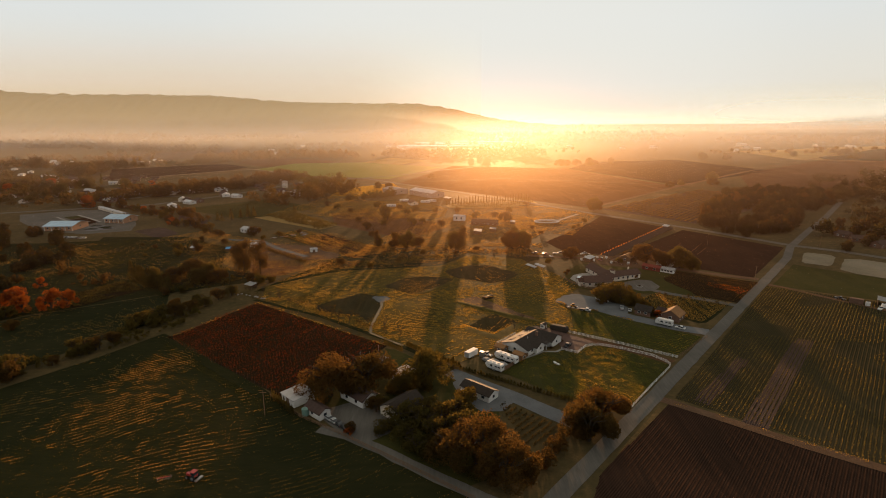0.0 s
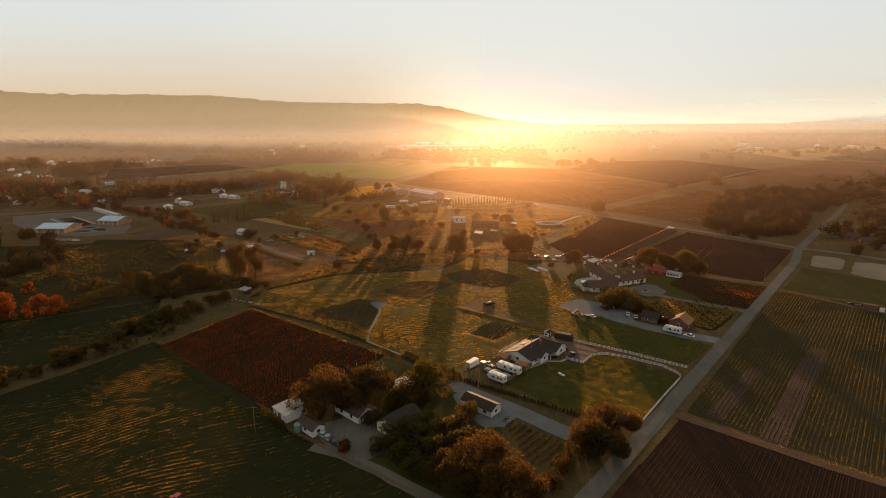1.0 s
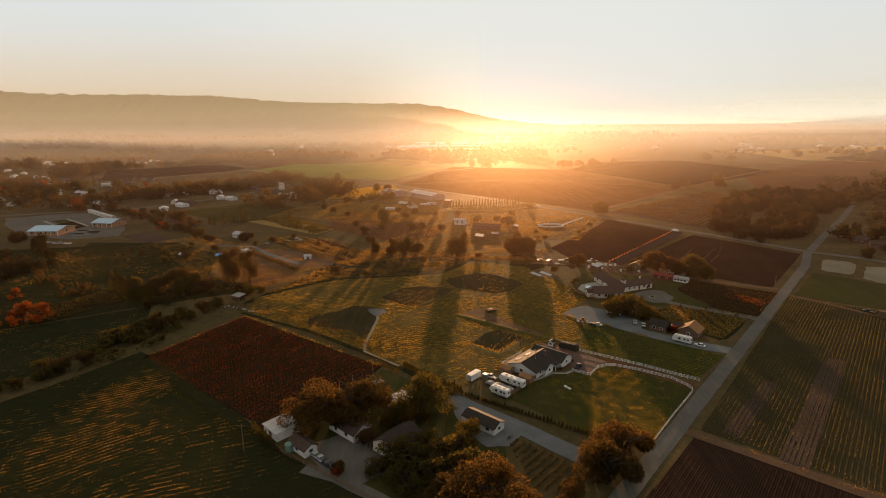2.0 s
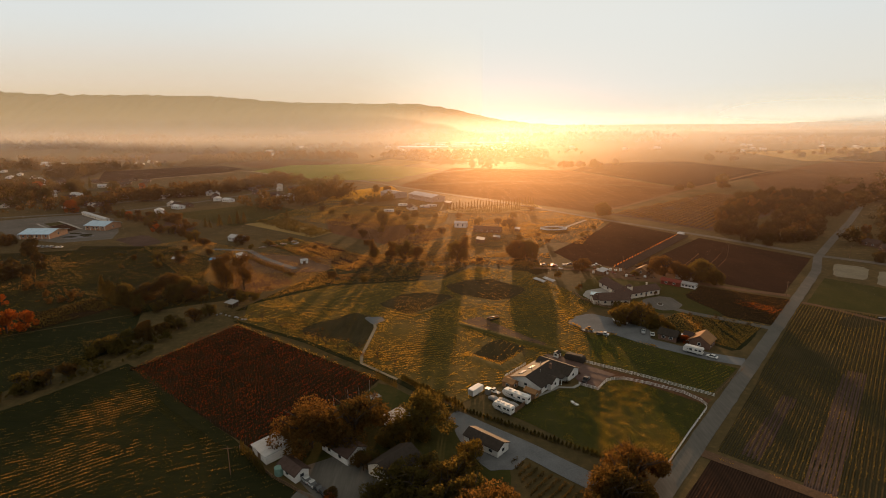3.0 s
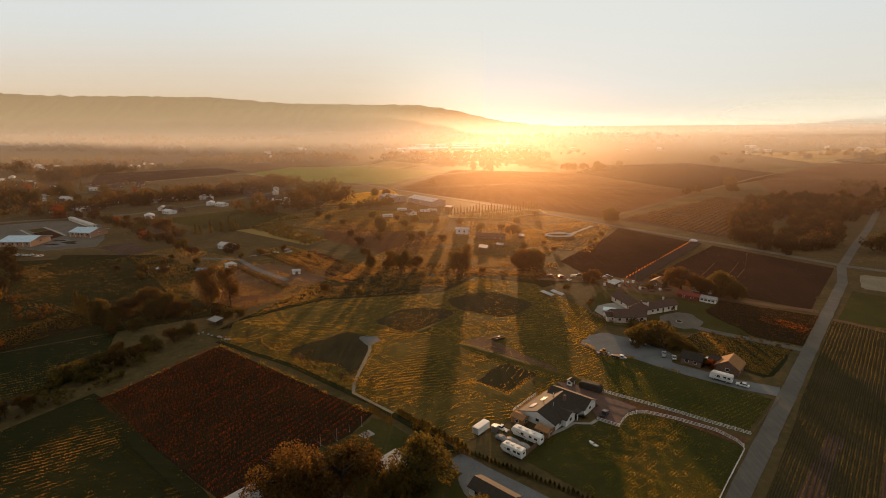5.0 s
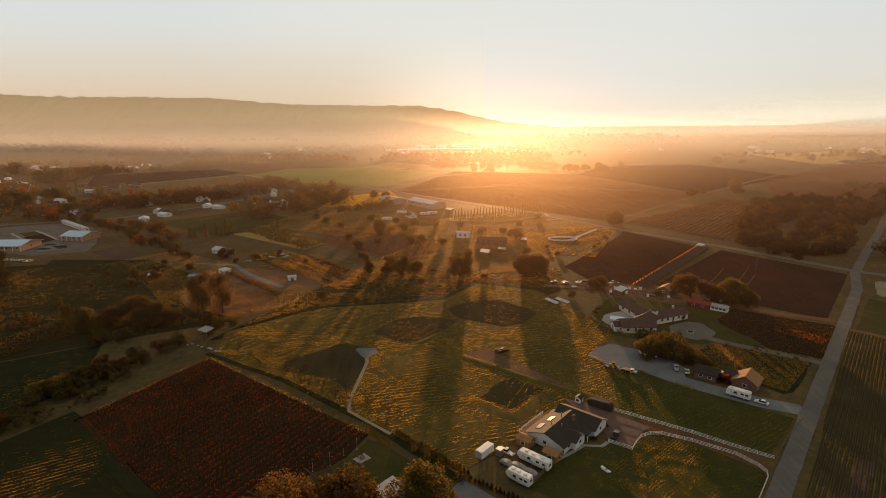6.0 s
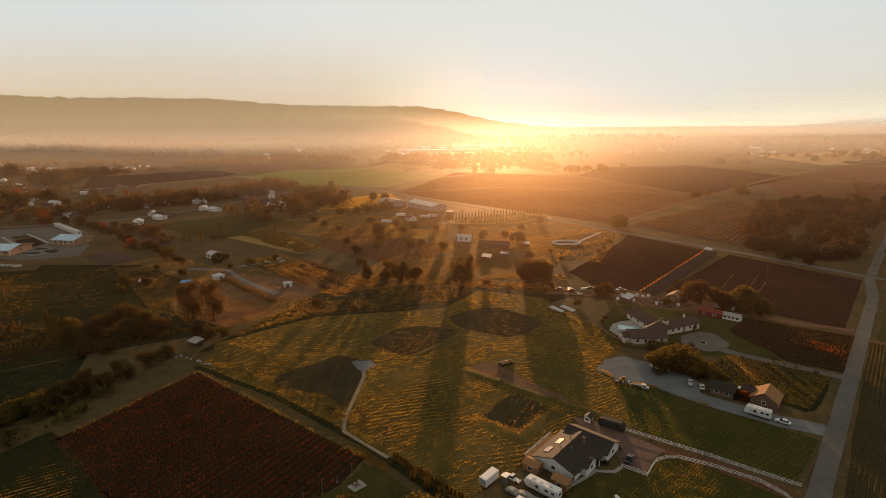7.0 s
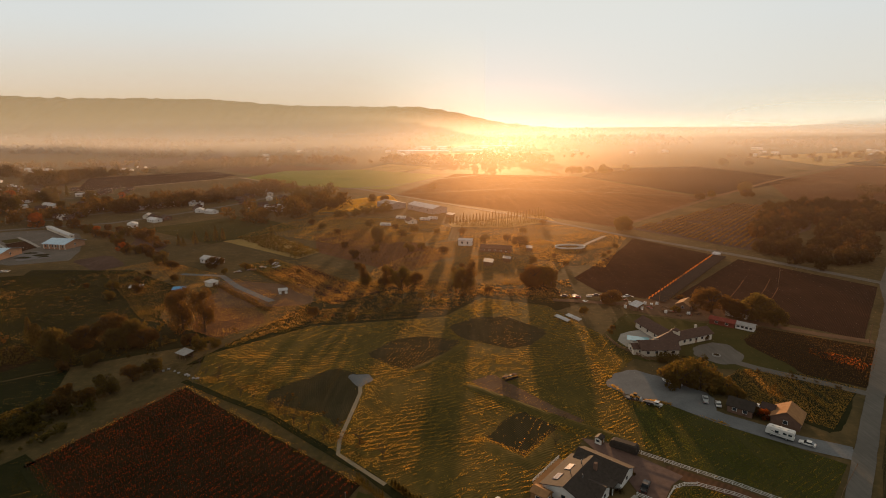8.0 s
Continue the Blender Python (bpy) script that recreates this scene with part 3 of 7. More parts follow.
soft_field("bare_patch", [(0, 333), (17, 345), (30, 346), (49, 325), (38, 309), (28, 305), (6, 317)], 0.11, M["crop_soil"], "bare brown soil patch in the meadow", "patch")
soft_field("bare_patch", [(-36, 299), (-25, 316), (-10, 320), (7, 314), (-2, 300), (-16, 283)], 0.11, M["crop_soil"], "reddish weedy patch in the meadow", "patch")
soft_field("tractor_patch", [(8, 274), (18, 281), (26, 270), (34, 259), (46, 246), (41, 243), (33, 250), (21, 260)], 0.10, M["dirt"], "trampled pinkish dirt round the machine", "patch")
soft_field("pond_bed", [(-68, 268), (-46, 287), (-36, 281), (-33, 262), (-36, 240), (-42, 250), (-66, 259)], 0.10, M["crop_soil"], "weedy dry pond bed", "pond bed")
soft_field("pale_pad", [(266, 378), (281, 366), (258, 338), (244, 348)], 0.08, M["pale"], "pale sandy riding pad", "pad")
soft_field("pale_pad", [(284, 362), (330, 318), (303, 280), (254, 327)], 0.08, M["pale"], "wide pale sandy riding pad", "pad")
field("grass_strip", [(236, 344), (254, 325), (303, 279), (335, 240), (245, 262), (194, 298)], 0.05, M["lawn"], "green grass strip by the road", "lawn")
field("ridged_field", [(175, 578), (361, 740), (420, 690), (340, 570), (237, 489)], 0.07, M["dry_rows"], "broad ridged brown field", "field")
field("far_field", [(-72, 838), (101, 655), (166, 585), (343, 785), (250, 1090), (20, 1168)], 0.08, M["brown"], "wide brown vineyard field", "field")
field("far_field", [(255, 1085), (353, 800), (631, 1015), (579, 1313), (348, 1270)], 0.08, M["plough"], "wide dark brown field", "field")
field("far_field", [(530, 955), (945, 1316), (1150, 1200), (900, 850), (635, 750), (430, 735)], 0.08, M["brown"], "wide brown field behind the woods", "field")
field("far_field", [(860, 1310), (1010, 1204), (1660, 1990), (915, 1665)], 0.08, M["gold"], "pale distant stubble field", "field")
field("green_field", [(-390, 1112), (-245, 968), (-92, 905), (-6, 1139), (-183, 1290), (-353, 1263)], 0.08, M["green"], "bright green winter crop", "field")
field("yellow_field", [(-191, 1290), (-104, 1210), (-33, 1343), (-144, 1455)], 0.10, M["gold"], "pale yellow field", "field")
field("gold_field", [(-152, 770), (-80, 838), (-55, 745), (-98, 690), (-149, 690)], 0.08, M["gold"], "golden grass field with tree shadows", "field")
field("dark_field", [(-529, 1329), (-448, 1490), (-266, 1335), (-286, 1076), (-400, 1180)], 0.075, M["brown"], "bare brown field beside the green crop", "field")
field("dark_field", [(-568, 890), (-440, 1072), (-427, 1168), (-517, 1270), (-700, 1125)], 0.08, M["plough"], "dark ploughed field behind a tree belt", "field")
field("pale_field", [(-1039, 1632), (-774, 2082), (-599, 1479), (-853, 1385)], 0.08, M["dry_rows"], "pale distant hay field", "field")
field("rough_pasture", [(-292, 443), (-219, 441), (-169, 402), (-150, 345), (-227, 330), (-260, 360)], 0.06, M["pasture"], "uneven green pasture", "pasture")
field("play_field", [(-298, 594), (-222, 672), (-143, 595), (-200, 523)], 0.06, M["lawn"], "open green sports field", "field")
field("orchard_floor", [(-103, 492), (-30, 428), (-2, 470), (-7, 500), (-85, 589), (-120, 560)], 0.06, M["brown"], "brown soil under young orchard rows", "orchard")
field("orchard_floor", [(-195, 535), (-157, 560), (-100, 492), (-112, 470)], 0.065, M["gold"], "dry grass under golden orchard rows", "orchard")
field("garden_plot", [(-150, 452), (-130, 470), (-66, 404), (-88, 388)], 0.06, M["lawn"], "dark green plot beside the orchard", "plot")
field("garden_plot", [(-124, 437), (-104, 452), (-40, 388), (-64, 366)], 0.07, M["plough"], "dark bare plot with grassy edges", "plot")
soft_field("dark_paddock", [(-143, 394), (-99, 354), (-92, 338), (-110, 318), (-128, 332)], 0.055, M["brown"], "bare brown paddock by the lane", "paddock")
soft_field("horse_yard", [(-149, 419), (-81, 398), (-76, 365), (-129, 360)], 0.09, M["dirt"], "bare dirt horse yard", "yard")
field("left_paddock", [(-230, 230), (-213, 252), (-157, 288), (-140, 246), (-168, 196), (-230, 190)], 0.05, M["pasture"], "dull green paddock", "paddock")
field("small_vine_floor", [(-217, 284), (-197, 313), (-176, 295), (-196, 264)], 0.09, M["vinesoil"], "soil of a small vineyard block", "vineyard")
field("school_yard", [(-455, 560), (-420, 584), (-390, 592), (-345, 572), (-318, 536), (-296, 500), (-284, 470), (-318, 456), (-372, 474), (-424, 520)], 0.07, M["asphalt"], "grey paved yard round the blue-roofed buildings", "yard")
soft_field("gravel_pad", [(-282, 468), (-264, 487), (-232, 456), (-243, 438)], 0.08, M["dry_rows"], "pale bare gravel pad beside the yard", "yard")
field("far_orchard_floor", [(2, 612), (108, 660), (112, 622), (60, 588), (6, 594)], 0.06, M["gold"], "golden grass under a young orchard", "orchard")
soft_field("paddock_lawn", [(66, 470), (92, 520), (140, 548), (156, 540), (134, 500), (92, 440)], 0.055, M["pasture"], "grassy paddock round the riding ring", "paddock")
soft_field("farm_yard", [(113, 372), (128, 372), (152, 347), (132, 336), (104, 348), (92, 366)], 0.08, M["dirt"], "trodden dirt farm yard", "yard")

soft_field("villa_garden", [(70, 300), (72, 318), (84, 336), (94, 350), (124, 336), (150, 325), (134, 312), (142, 279), (118, 282), (98, 287), (84, 291)], 0.09, M["lawn"], "dark green garden round the villa", "garden")
field("brush_field", [(-110, 290), (-68, 322), (-30, 336), (-4, 338), (18, 366), (56, 352), (74, 366), (78, 412), (30, 402), (-40, 420), (-76, 372)], 0.048, M["pasture"], "reddish brush field behind the meadow", "field")
soft_field("rough_ground", [(154, 268), (142, 279), (118, 283), (104, 272), (112, 254), (122, 238), (128, 240)], 0.07, M["pasture"], "rough grass between two drives", "field")
soft_field("farm_garden", [(-44, 160), (-57, 172), (-42, 192), (-30, 201), (-24, 213), (0, 190), (4, 180), (20, 160), (10, 120), (-16, 138)], 0.07, M["lawn"], "dim green garden under the farm trees", "garden")
# the sunlit bank on the near side of the pit
def bank(name, line, height, inner, outer, material, label):
    """A low earth bank along a line; its long gentle slope lies on the line's left."""
    pts = [Vector(p) for p in line]
    fine = []
    for a, b in zip(pts, pts[1:]):
        n = max(2, int((b - a).length / 1.2))
        fine += [a + (b - a) * (k / n) for k in range(n)]
    fine.append(pts[-1])
    verts, faces = [], []
    for k, p in enumerate(fine):
        d = (fine[min(k + 1, len(fine) - 1)] - fine[max(k - 1, 0)]).normalized()
        side = Vector((-d.y, d.x))
        end = min(1.0, k / 4, (len(fine) - 1 - k) / 4)
        h = height * end * (0.8 + 0.5 * noise.noise((p.x * 0.3, p.y * 0.3, 5)))
        for o, f in ((inner, 0.0), (inner * 0.5, 0.5), (0.4, 1.0), (-0.6, 0.95), (-outer, 0.0)):
            q = p + side * o
            verts.append((q.x, q.y, 0.12 + h * f - (0.1 if f == 0 else 0)))
    for k in range(len(fine) - 1):
        for j in range(4):
            faces.append((5 * k + j, 5 * k + j + 1, 5 * k + j + 6, 5 * k + j + 5))
    return tagged(link_mesh(name, verts, faces, material), label, "bank", "", "structure")


bank("pit_bank", [(38, 241), (31, 233), (23, 223.5), (16, 229), (10, 235)][::-1], 0.22, 3.0, 5.0, M["meadow"], "grassy sunlit bank of the pit")
bank("field_bank", [(6.7, 271.8), (14, 266), (21.7, 260.1), (34.3, 249.7), (42.9, 243.5), (49, 240), (57, 233)], 0.45, 2.0, 2.5, M["meadow"], "low grassy bank across the meadow")
bank("patch_bank", [(-16, 283), (-8, 291), (2, 302), (8, 309)], 0.35, 2.2, 2.0, M["meadow"], "low grassy bank along a weedy patch")
for k, (x0, y0, x1, y1) in enumerate(((160, 372, 188, 408), (172, 366, 206, 410), (184, 372, 200, 392))):
    ribbon("worn_row", [(x0, y0), ((x0 + x1) / 2 + 0.4, (y0 + y1) / 2), (x1, y1)], 0.5, 0.09, M["brown"], "thin pale worn line across the bare field", "track")
# roads and drives
ribbon("road", [(17, 104.5), (70.1, 164.6), (123, 224.7), (175.7, 284.8), (241.7, 360), (266, 394), (322, 456), (387, 526), (470, 620)], 5.4, 0.14, M["asphalt"], "worn grey country road, dusty at its edges")
ribbon("cross_road", [(-141, 922), (-75, 842), (13, 735), (99, 630), (160, 545), (227, 462), (270, 399), (294, 379), (330, 335), (420, 240)], 7.0, 0.17, M["asphalt"], "straight grey cross road between fields")
ribbon("lane", [(-104, 276), (-62, 250), (-24, 219), (3, 192)], 2.6, 0.13, M["pasture"], "narrow grassy farm lane")
ribbon("gravel_lane", [(2, 189), (10, 182), (23, 171), (46, 149)], 7.0, 0.13, M["gravel"], "wide gravel lane beside the hedge")
ribbon("dirt_track", [(74, 169), (94, 152), (108, 140), (124, 128), (205, 62)], 4.0, 0.13, M["dirt"], "rutted dirt track between two fields")
ribbon("bottom_lane", [(-40, 150), (-30, 146), (-18, 138), (-2, 126), (10, 118), (30, 105)], 4.2, 0.13, M["asphalt"], "grey lane along the pasture fence")
ribbon("gravel_drive", [(122, 227), (110, 233), (92, 247), (80, 260), (70, 268)], 8.0, 0.13, M["gravel"], "broad pale gravel drive")
soft_field("gravel_lot", [(60, 271), (66, 280), (74, 284), (84, 277), (97, 262), (90, 246), (80, 256), (66, 263)], 0.15, M["gravel"], "open gravel lot for trucks", "yard")
ribbon("house_drive", [(92, 196), (84, 204), (76, 211), (62, 220)], 5.0, 0.13, M["brown"], "dark paved drive between white fences")
ribbon("villa_drive", [(154, 263), (140, 274), (126, 284), (118, 292)], 4.5, 0.13, M["asphalt"], "curving paved drive to the villa")
soft_field("villa_court", [(106, 296), (112, 288), (121, 288), (127, 297), (126, 308), (119, 311), (108, 304)], 0.15, M["asphalt"], "round paved turning court", "yard")
ribbon("farm_drive", [(193, 310), (176, 319), (151, 335), (128, 349), (108, 362), (60, 372)], 5.0, 0.13, M["dirt"], "dusty farm drive")
ribbon("pond_track", [(-35, 278), (-33, 266), (-34, 250), (-35, 236), (-34, 228), (-27, 222), (-18, 214)], 1.4, 0.15, M["pale"], "pale dried-out ditch track")
soft_field("pond_head", [(-40, 281), (-31, 281), (-30, 275), (-34, 270), (-38, 274)], 0.17, M["gravel"], "pale silt at the head of the ditch", "pond bed")
ribbon("vineyard_lane", [(-124, 223), (-95, 197), (-64, 171)], 4.5, 0.13, M["pasture"], "grassy lane along the vineyard")
ribbon("far_road", [(-141, 922), (-190, 905), (-239, 847), (-263, 766), (-307, 682), (-348, 627), (-436, 590), (-520, 556)], 8.0, 0.14, M["asphalt"], "grey road through the far village")
ribbon("far_road", [(-141, 922), (-60, 990), (-15, 1059), (60, 1130)], 7.0, 0.15, M["asphalt"], "far road between fields")
ribbon("field_road", [(170, 592), (347, 780), (528, 962), (956, 1360), (1300, 1700)], 6.0, 0.16, M["dirt"], "long dirt field road")
ribbon("field_road", [(353, 785), (240, 850), (100, 905), (-75, 845)], 5.0, 0.15, M["dirt"], "dirt road across the brown fields")
ribbon("field_road", [(-580, 895), (-438, 1075), (-394, 1113), (-300, 1010), (-212, 910)], 7.0, 0.16, M["pale"], "pale road along the dark field")
field("motor_court", [(57, 226), (50, 233), (42, 236), (50, 215), (51, 209), (56, 206), (61, 213), (66, 217)], 0.15, M["paver"], "red-brown paved motor court", "yard")
field("car_park", [(-44, 160), (-30, 168), (-16, 166), (-14, 150), (-24, 142), (-36, 151)], 0.10, M["asphalt"], "dim paved yard with parked cars", "yard")
soft_field("barn_yard", [(2, 180), (8, 186), (26, 170), (20, 160), (12, 160)], 0.11, M["gravel"], "gravel yard round the grey barn", "yard")


# ---- morning haze: upright sheets across the valley, tinted as haze and glare, mostly clear ----
def haze_material(name, density, low, high, top, tint, glow, even, side=None):
    """A sheet standing in for thin mist: mostly clear, the rest scattering forward; it thins out near the ground and
    high up.
    """
    m, nodes, links, p, out = shader(name)
    nodes.remove(p)
    z = nodes.new("ShaderNodeSeparateXYZ")
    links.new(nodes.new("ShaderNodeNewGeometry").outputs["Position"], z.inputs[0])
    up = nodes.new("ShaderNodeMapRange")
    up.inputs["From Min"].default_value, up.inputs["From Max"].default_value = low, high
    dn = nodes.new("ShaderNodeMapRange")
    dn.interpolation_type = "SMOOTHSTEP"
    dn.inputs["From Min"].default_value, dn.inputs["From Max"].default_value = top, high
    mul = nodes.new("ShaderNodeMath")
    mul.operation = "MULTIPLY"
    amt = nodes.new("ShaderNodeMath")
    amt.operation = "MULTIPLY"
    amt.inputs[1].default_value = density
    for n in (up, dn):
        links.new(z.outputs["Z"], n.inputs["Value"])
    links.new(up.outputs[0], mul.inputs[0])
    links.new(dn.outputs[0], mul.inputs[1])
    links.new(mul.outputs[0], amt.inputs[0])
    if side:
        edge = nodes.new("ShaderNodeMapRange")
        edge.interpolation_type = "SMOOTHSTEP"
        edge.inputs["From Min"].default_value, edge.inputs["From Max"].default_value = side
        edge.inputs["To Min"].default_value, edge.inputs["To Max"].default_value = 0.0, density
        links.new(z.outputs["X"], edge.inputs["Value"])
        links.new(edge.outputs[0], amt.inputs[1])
    clear = nodes.new("ShaderNodeBsdfTransparent")
    fwd = nodes.new("ShaderNodeBsdfRefraction")
    fwd.inputs["IOR"].default_value, fwd.inputs["Roughness"].default_value = 1.4, 0.7
    fwd.inputs["Color"].default_value = (*glow, 1)
    soft = nodes.new("ShaderNodeBsdfTranslucent")
    soft.inputs["Color"].default_value = (*tint, 1)
    scat = nodes.new("ShaderNodeMixShader")
    scat.inputs[0].default_value = even
    links.new(fwd.outputs[0], scat.inputs[1])
    links.new(soft.outputs[0], scat.inputs[2])
    mx = nodes.new("ShaderNodeMixShader")
    links.new(amt.outputs[0], mx.inputs[0])
    links.new(clear.outputs[0], mx.inputs[1])
    links.new(scat.outputs[0], mx.inputs[2])
    links.new(mx.outputs[0], out.inputs["Surface"])
    return m


# distance, density, height, haze tint of the even part, glow tint towards the sun, share of the even part
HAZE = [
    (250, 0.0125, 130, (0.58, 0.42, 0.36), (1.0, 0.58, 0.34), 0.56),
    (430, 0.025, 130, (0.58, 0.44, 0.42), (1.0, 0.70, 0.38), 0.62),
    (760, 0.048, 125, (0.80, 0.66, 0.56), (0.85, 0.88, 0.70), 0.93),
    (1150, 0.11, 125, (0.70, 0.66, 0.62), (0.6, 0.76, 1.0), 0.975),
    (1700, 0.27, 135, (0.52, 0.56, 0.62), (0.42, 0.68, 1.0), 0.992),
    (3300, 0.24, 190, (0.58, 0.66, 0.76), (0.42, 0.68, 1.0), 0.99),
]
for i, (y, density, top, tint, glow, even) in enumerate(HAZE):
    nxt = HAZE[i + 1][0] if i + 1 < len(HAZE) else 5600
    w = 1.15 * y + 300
    veil = link_mesh("morning_haze_sheet", [(-w, y, 0), (w, y, 0), (w, y, top), (-w, y, top)], [(0, 1, 2, 3)], haze_material("tinted_haze_sheet", density, 0.0, 95 * (1 - y / nxt), top, tint, glow, even))
    tagged(veil, "thin upright sheet tinted as golden morning haze over the valley", "haze", "haze", "stuff")
# added sheets whose tint paints the higher mist before the hills
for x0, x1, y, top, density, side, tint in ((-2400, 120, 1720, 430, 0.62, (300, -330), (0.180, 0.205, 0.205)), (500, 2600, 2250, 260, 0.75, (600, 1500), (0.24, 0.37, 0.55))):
    veil = link_mesh("hill_mist_sheet", [(x0, y, 0), (x1, y, 0), (x1, y, top), (x0, y, top)], [(0, 1, 2, 3)], haze_material("hill_mist_sheet", density, 52.0, 112.0, top, tint, (0.5, 0.9, 1.0), 0.995, side))
    tagged(veil, "upright sheet tinted as pale morning mist before the hills", "haze", "haze", "stuff")


# ---- buildings ----
ALONG = -41.3  # the turn that lays local y along the road


def gable_parts(owner, x0, x1, y0, y1, h, rise, wall, roof, over=0.5, axis="y", windows=2, door=True, thick=0.22, placed=None):
    """Walls with gables, two roof slopes, windows with frames, and a door. The ridge runs along the axis."""
    if axis == "y":
        w, l, m = x1 - x0, y1 - y0, pose((x0 + x1) / 2, y0, 0, 0, 0, 90)
    else:
        w, l, m = y1 - y0, x1 - x0, pose(x0, (y0 + y1) / 2, 0, 0, 0, 0)
    if placed:
        m = placed @ m
    hw = w / 2
    bm = prism(bmesh.new(), [(-hw, -0.2), (hw, -0.2), (hw, h), (0, h + rise), (-hw, h)], 0, l)
    bm.transform(m)
    part("wall", bm, wall, owner)
    k = over * rise / hw
    for s in (1, -1):
        a = [(s * (hw + over), h - k + 0.02), (0, h + rise + 0.02), (0, h + rise + thick), (s * (hw + over), h - k + thick)]
        bm = prism(bmesh.new(), a if s > 0 else a[::-1], -over, l + over)
        bm.transform(m)
        part("roof", bm, roof, owner)
    for s in (1, -1):
        for i in range(windows):
            c = l * (i + 0.7) / (windows + 0.4)
            if c + 0.8 > l:
                continue
            fr = boxed(c - 0.75, c + 0.75, s * hw - 0.05, s * hw + 0.05, h * 0.36, h * 0.82)
            fr.transform(m)
            frame_ob = part("window", fr, M["white"], owner)
            pn = boxed(c - 0.62, c + 0.62, s * hw - 0.07, s * hw + 0.07, h * 0.40, h * 0.78)
            pn.transform(m)
            part("pane", pn, M["glass"], frame_ob)
    for e in (0, l):
        fr = boxed(e - 0.05, e + 0.05, -0.7, 0.7, h * 0.4, h * 0.85)
        fr.transform(m)
        frame_ob = part("window", fr, M["white"], owner)
        pn = boxed(e - 0.07, e + 0.07, -0.58, 0.58, h * 0.44, h * 0.81)
        pn.transform(m)
        part("pane", pn, M["glass"], frame_ob)
    if door:
        dr = boxed(l * 0.5 - 0.5, l * 0.5 + 0.5, -hw - 0.06, -hw + 0.06, 0.0, min(2.1, h * 0.85))
        dr.transform(m)
        part("door", dr, M["wood"], owner)


def building(name, x, y, turn, length, width, h, rise, wall, roof, label, category="house", windows=2, group="", axis="y", over=0.5):
    b = thing(name, pose(x, y, 0, 0, 0, turn), label, category, group)
    if axis == "y":
        gable_parts(b, -width / 2, width / 2, -length / 2, length / 2, h, rise, wall, roof, over, "y", windows)
    else:
        gable_parts(b, -length / 2, length / 2, -width / 2, width / 2, h, rise, wall, roof, over, "x", windows)
    return b


def flat_shed(name, x, y, turn, length, width, h0, h1, wall, roof, label, category="shed", open_front=False, group=""):
    """A shed with one sloping roof."""
    b = thing(name, pose(x, y, 0, 0, 0, turn), label, category, group)
    hw = width / 2
    if open_front:
        for i in range(4):
            for s, hh in ((-1, h0), (1, h1)):
                px = -length / 2 + 0.15 + (length - 0.3) * i / 3
                part("post", boxed(px - 0.1, px + 0.1, s * (hw - 0.1) - 0.1, s * (hw - 0.1) + 0.1, -0.2, hh + 0.02), M["wood"], b)
        part("wall", boxed(-length / 2, length / 2, hw - 0.12, hw, 0, h1 - 0.05), wall, b)
    else:
        part("wall", prism(bmesh.new(), [(-hw, -0.2), (hw, -0.2), (hw, h1), (-hw, h0)], -length / 2, length / 2), wall, b)
        part("door", boxed(-0.9, 0.9, -hw - 0.05, -hw + 0.05, 0, h0 * 0.85), M["wood"], b)
    s = (h1 - h0) / width
    part("roof", prism(bmesh.new(), [(-hw - 0.4, h0 - 0.4 * s + 0.01), (hw + 0.4, h1 + 0.4 * s + 0.01), (hw + 0.4, h1 + 0.4 * s + 0.16), (-hw - 0.4, h0 - 0.4 * s + 0.16)], -length / 2 - 0.3, length / 2 + 0.3), roof, b)
    return b


# ---- vehicles ----
def wheel(owner, x, y, r, w=0.22):
    t = part("wheel", tube(bmesh.new(), (x - w / 2, y, r), (x + w / 2, y, r), r, r, 14), M["rubber"], owner)
    part("rim", tube(bmesh.new(), (x - w / 2 - 0.02, y, r), (x + w / 2 + 0.02, y, r), r * 0.58, r * 0.58, 10), M["steel"], t)


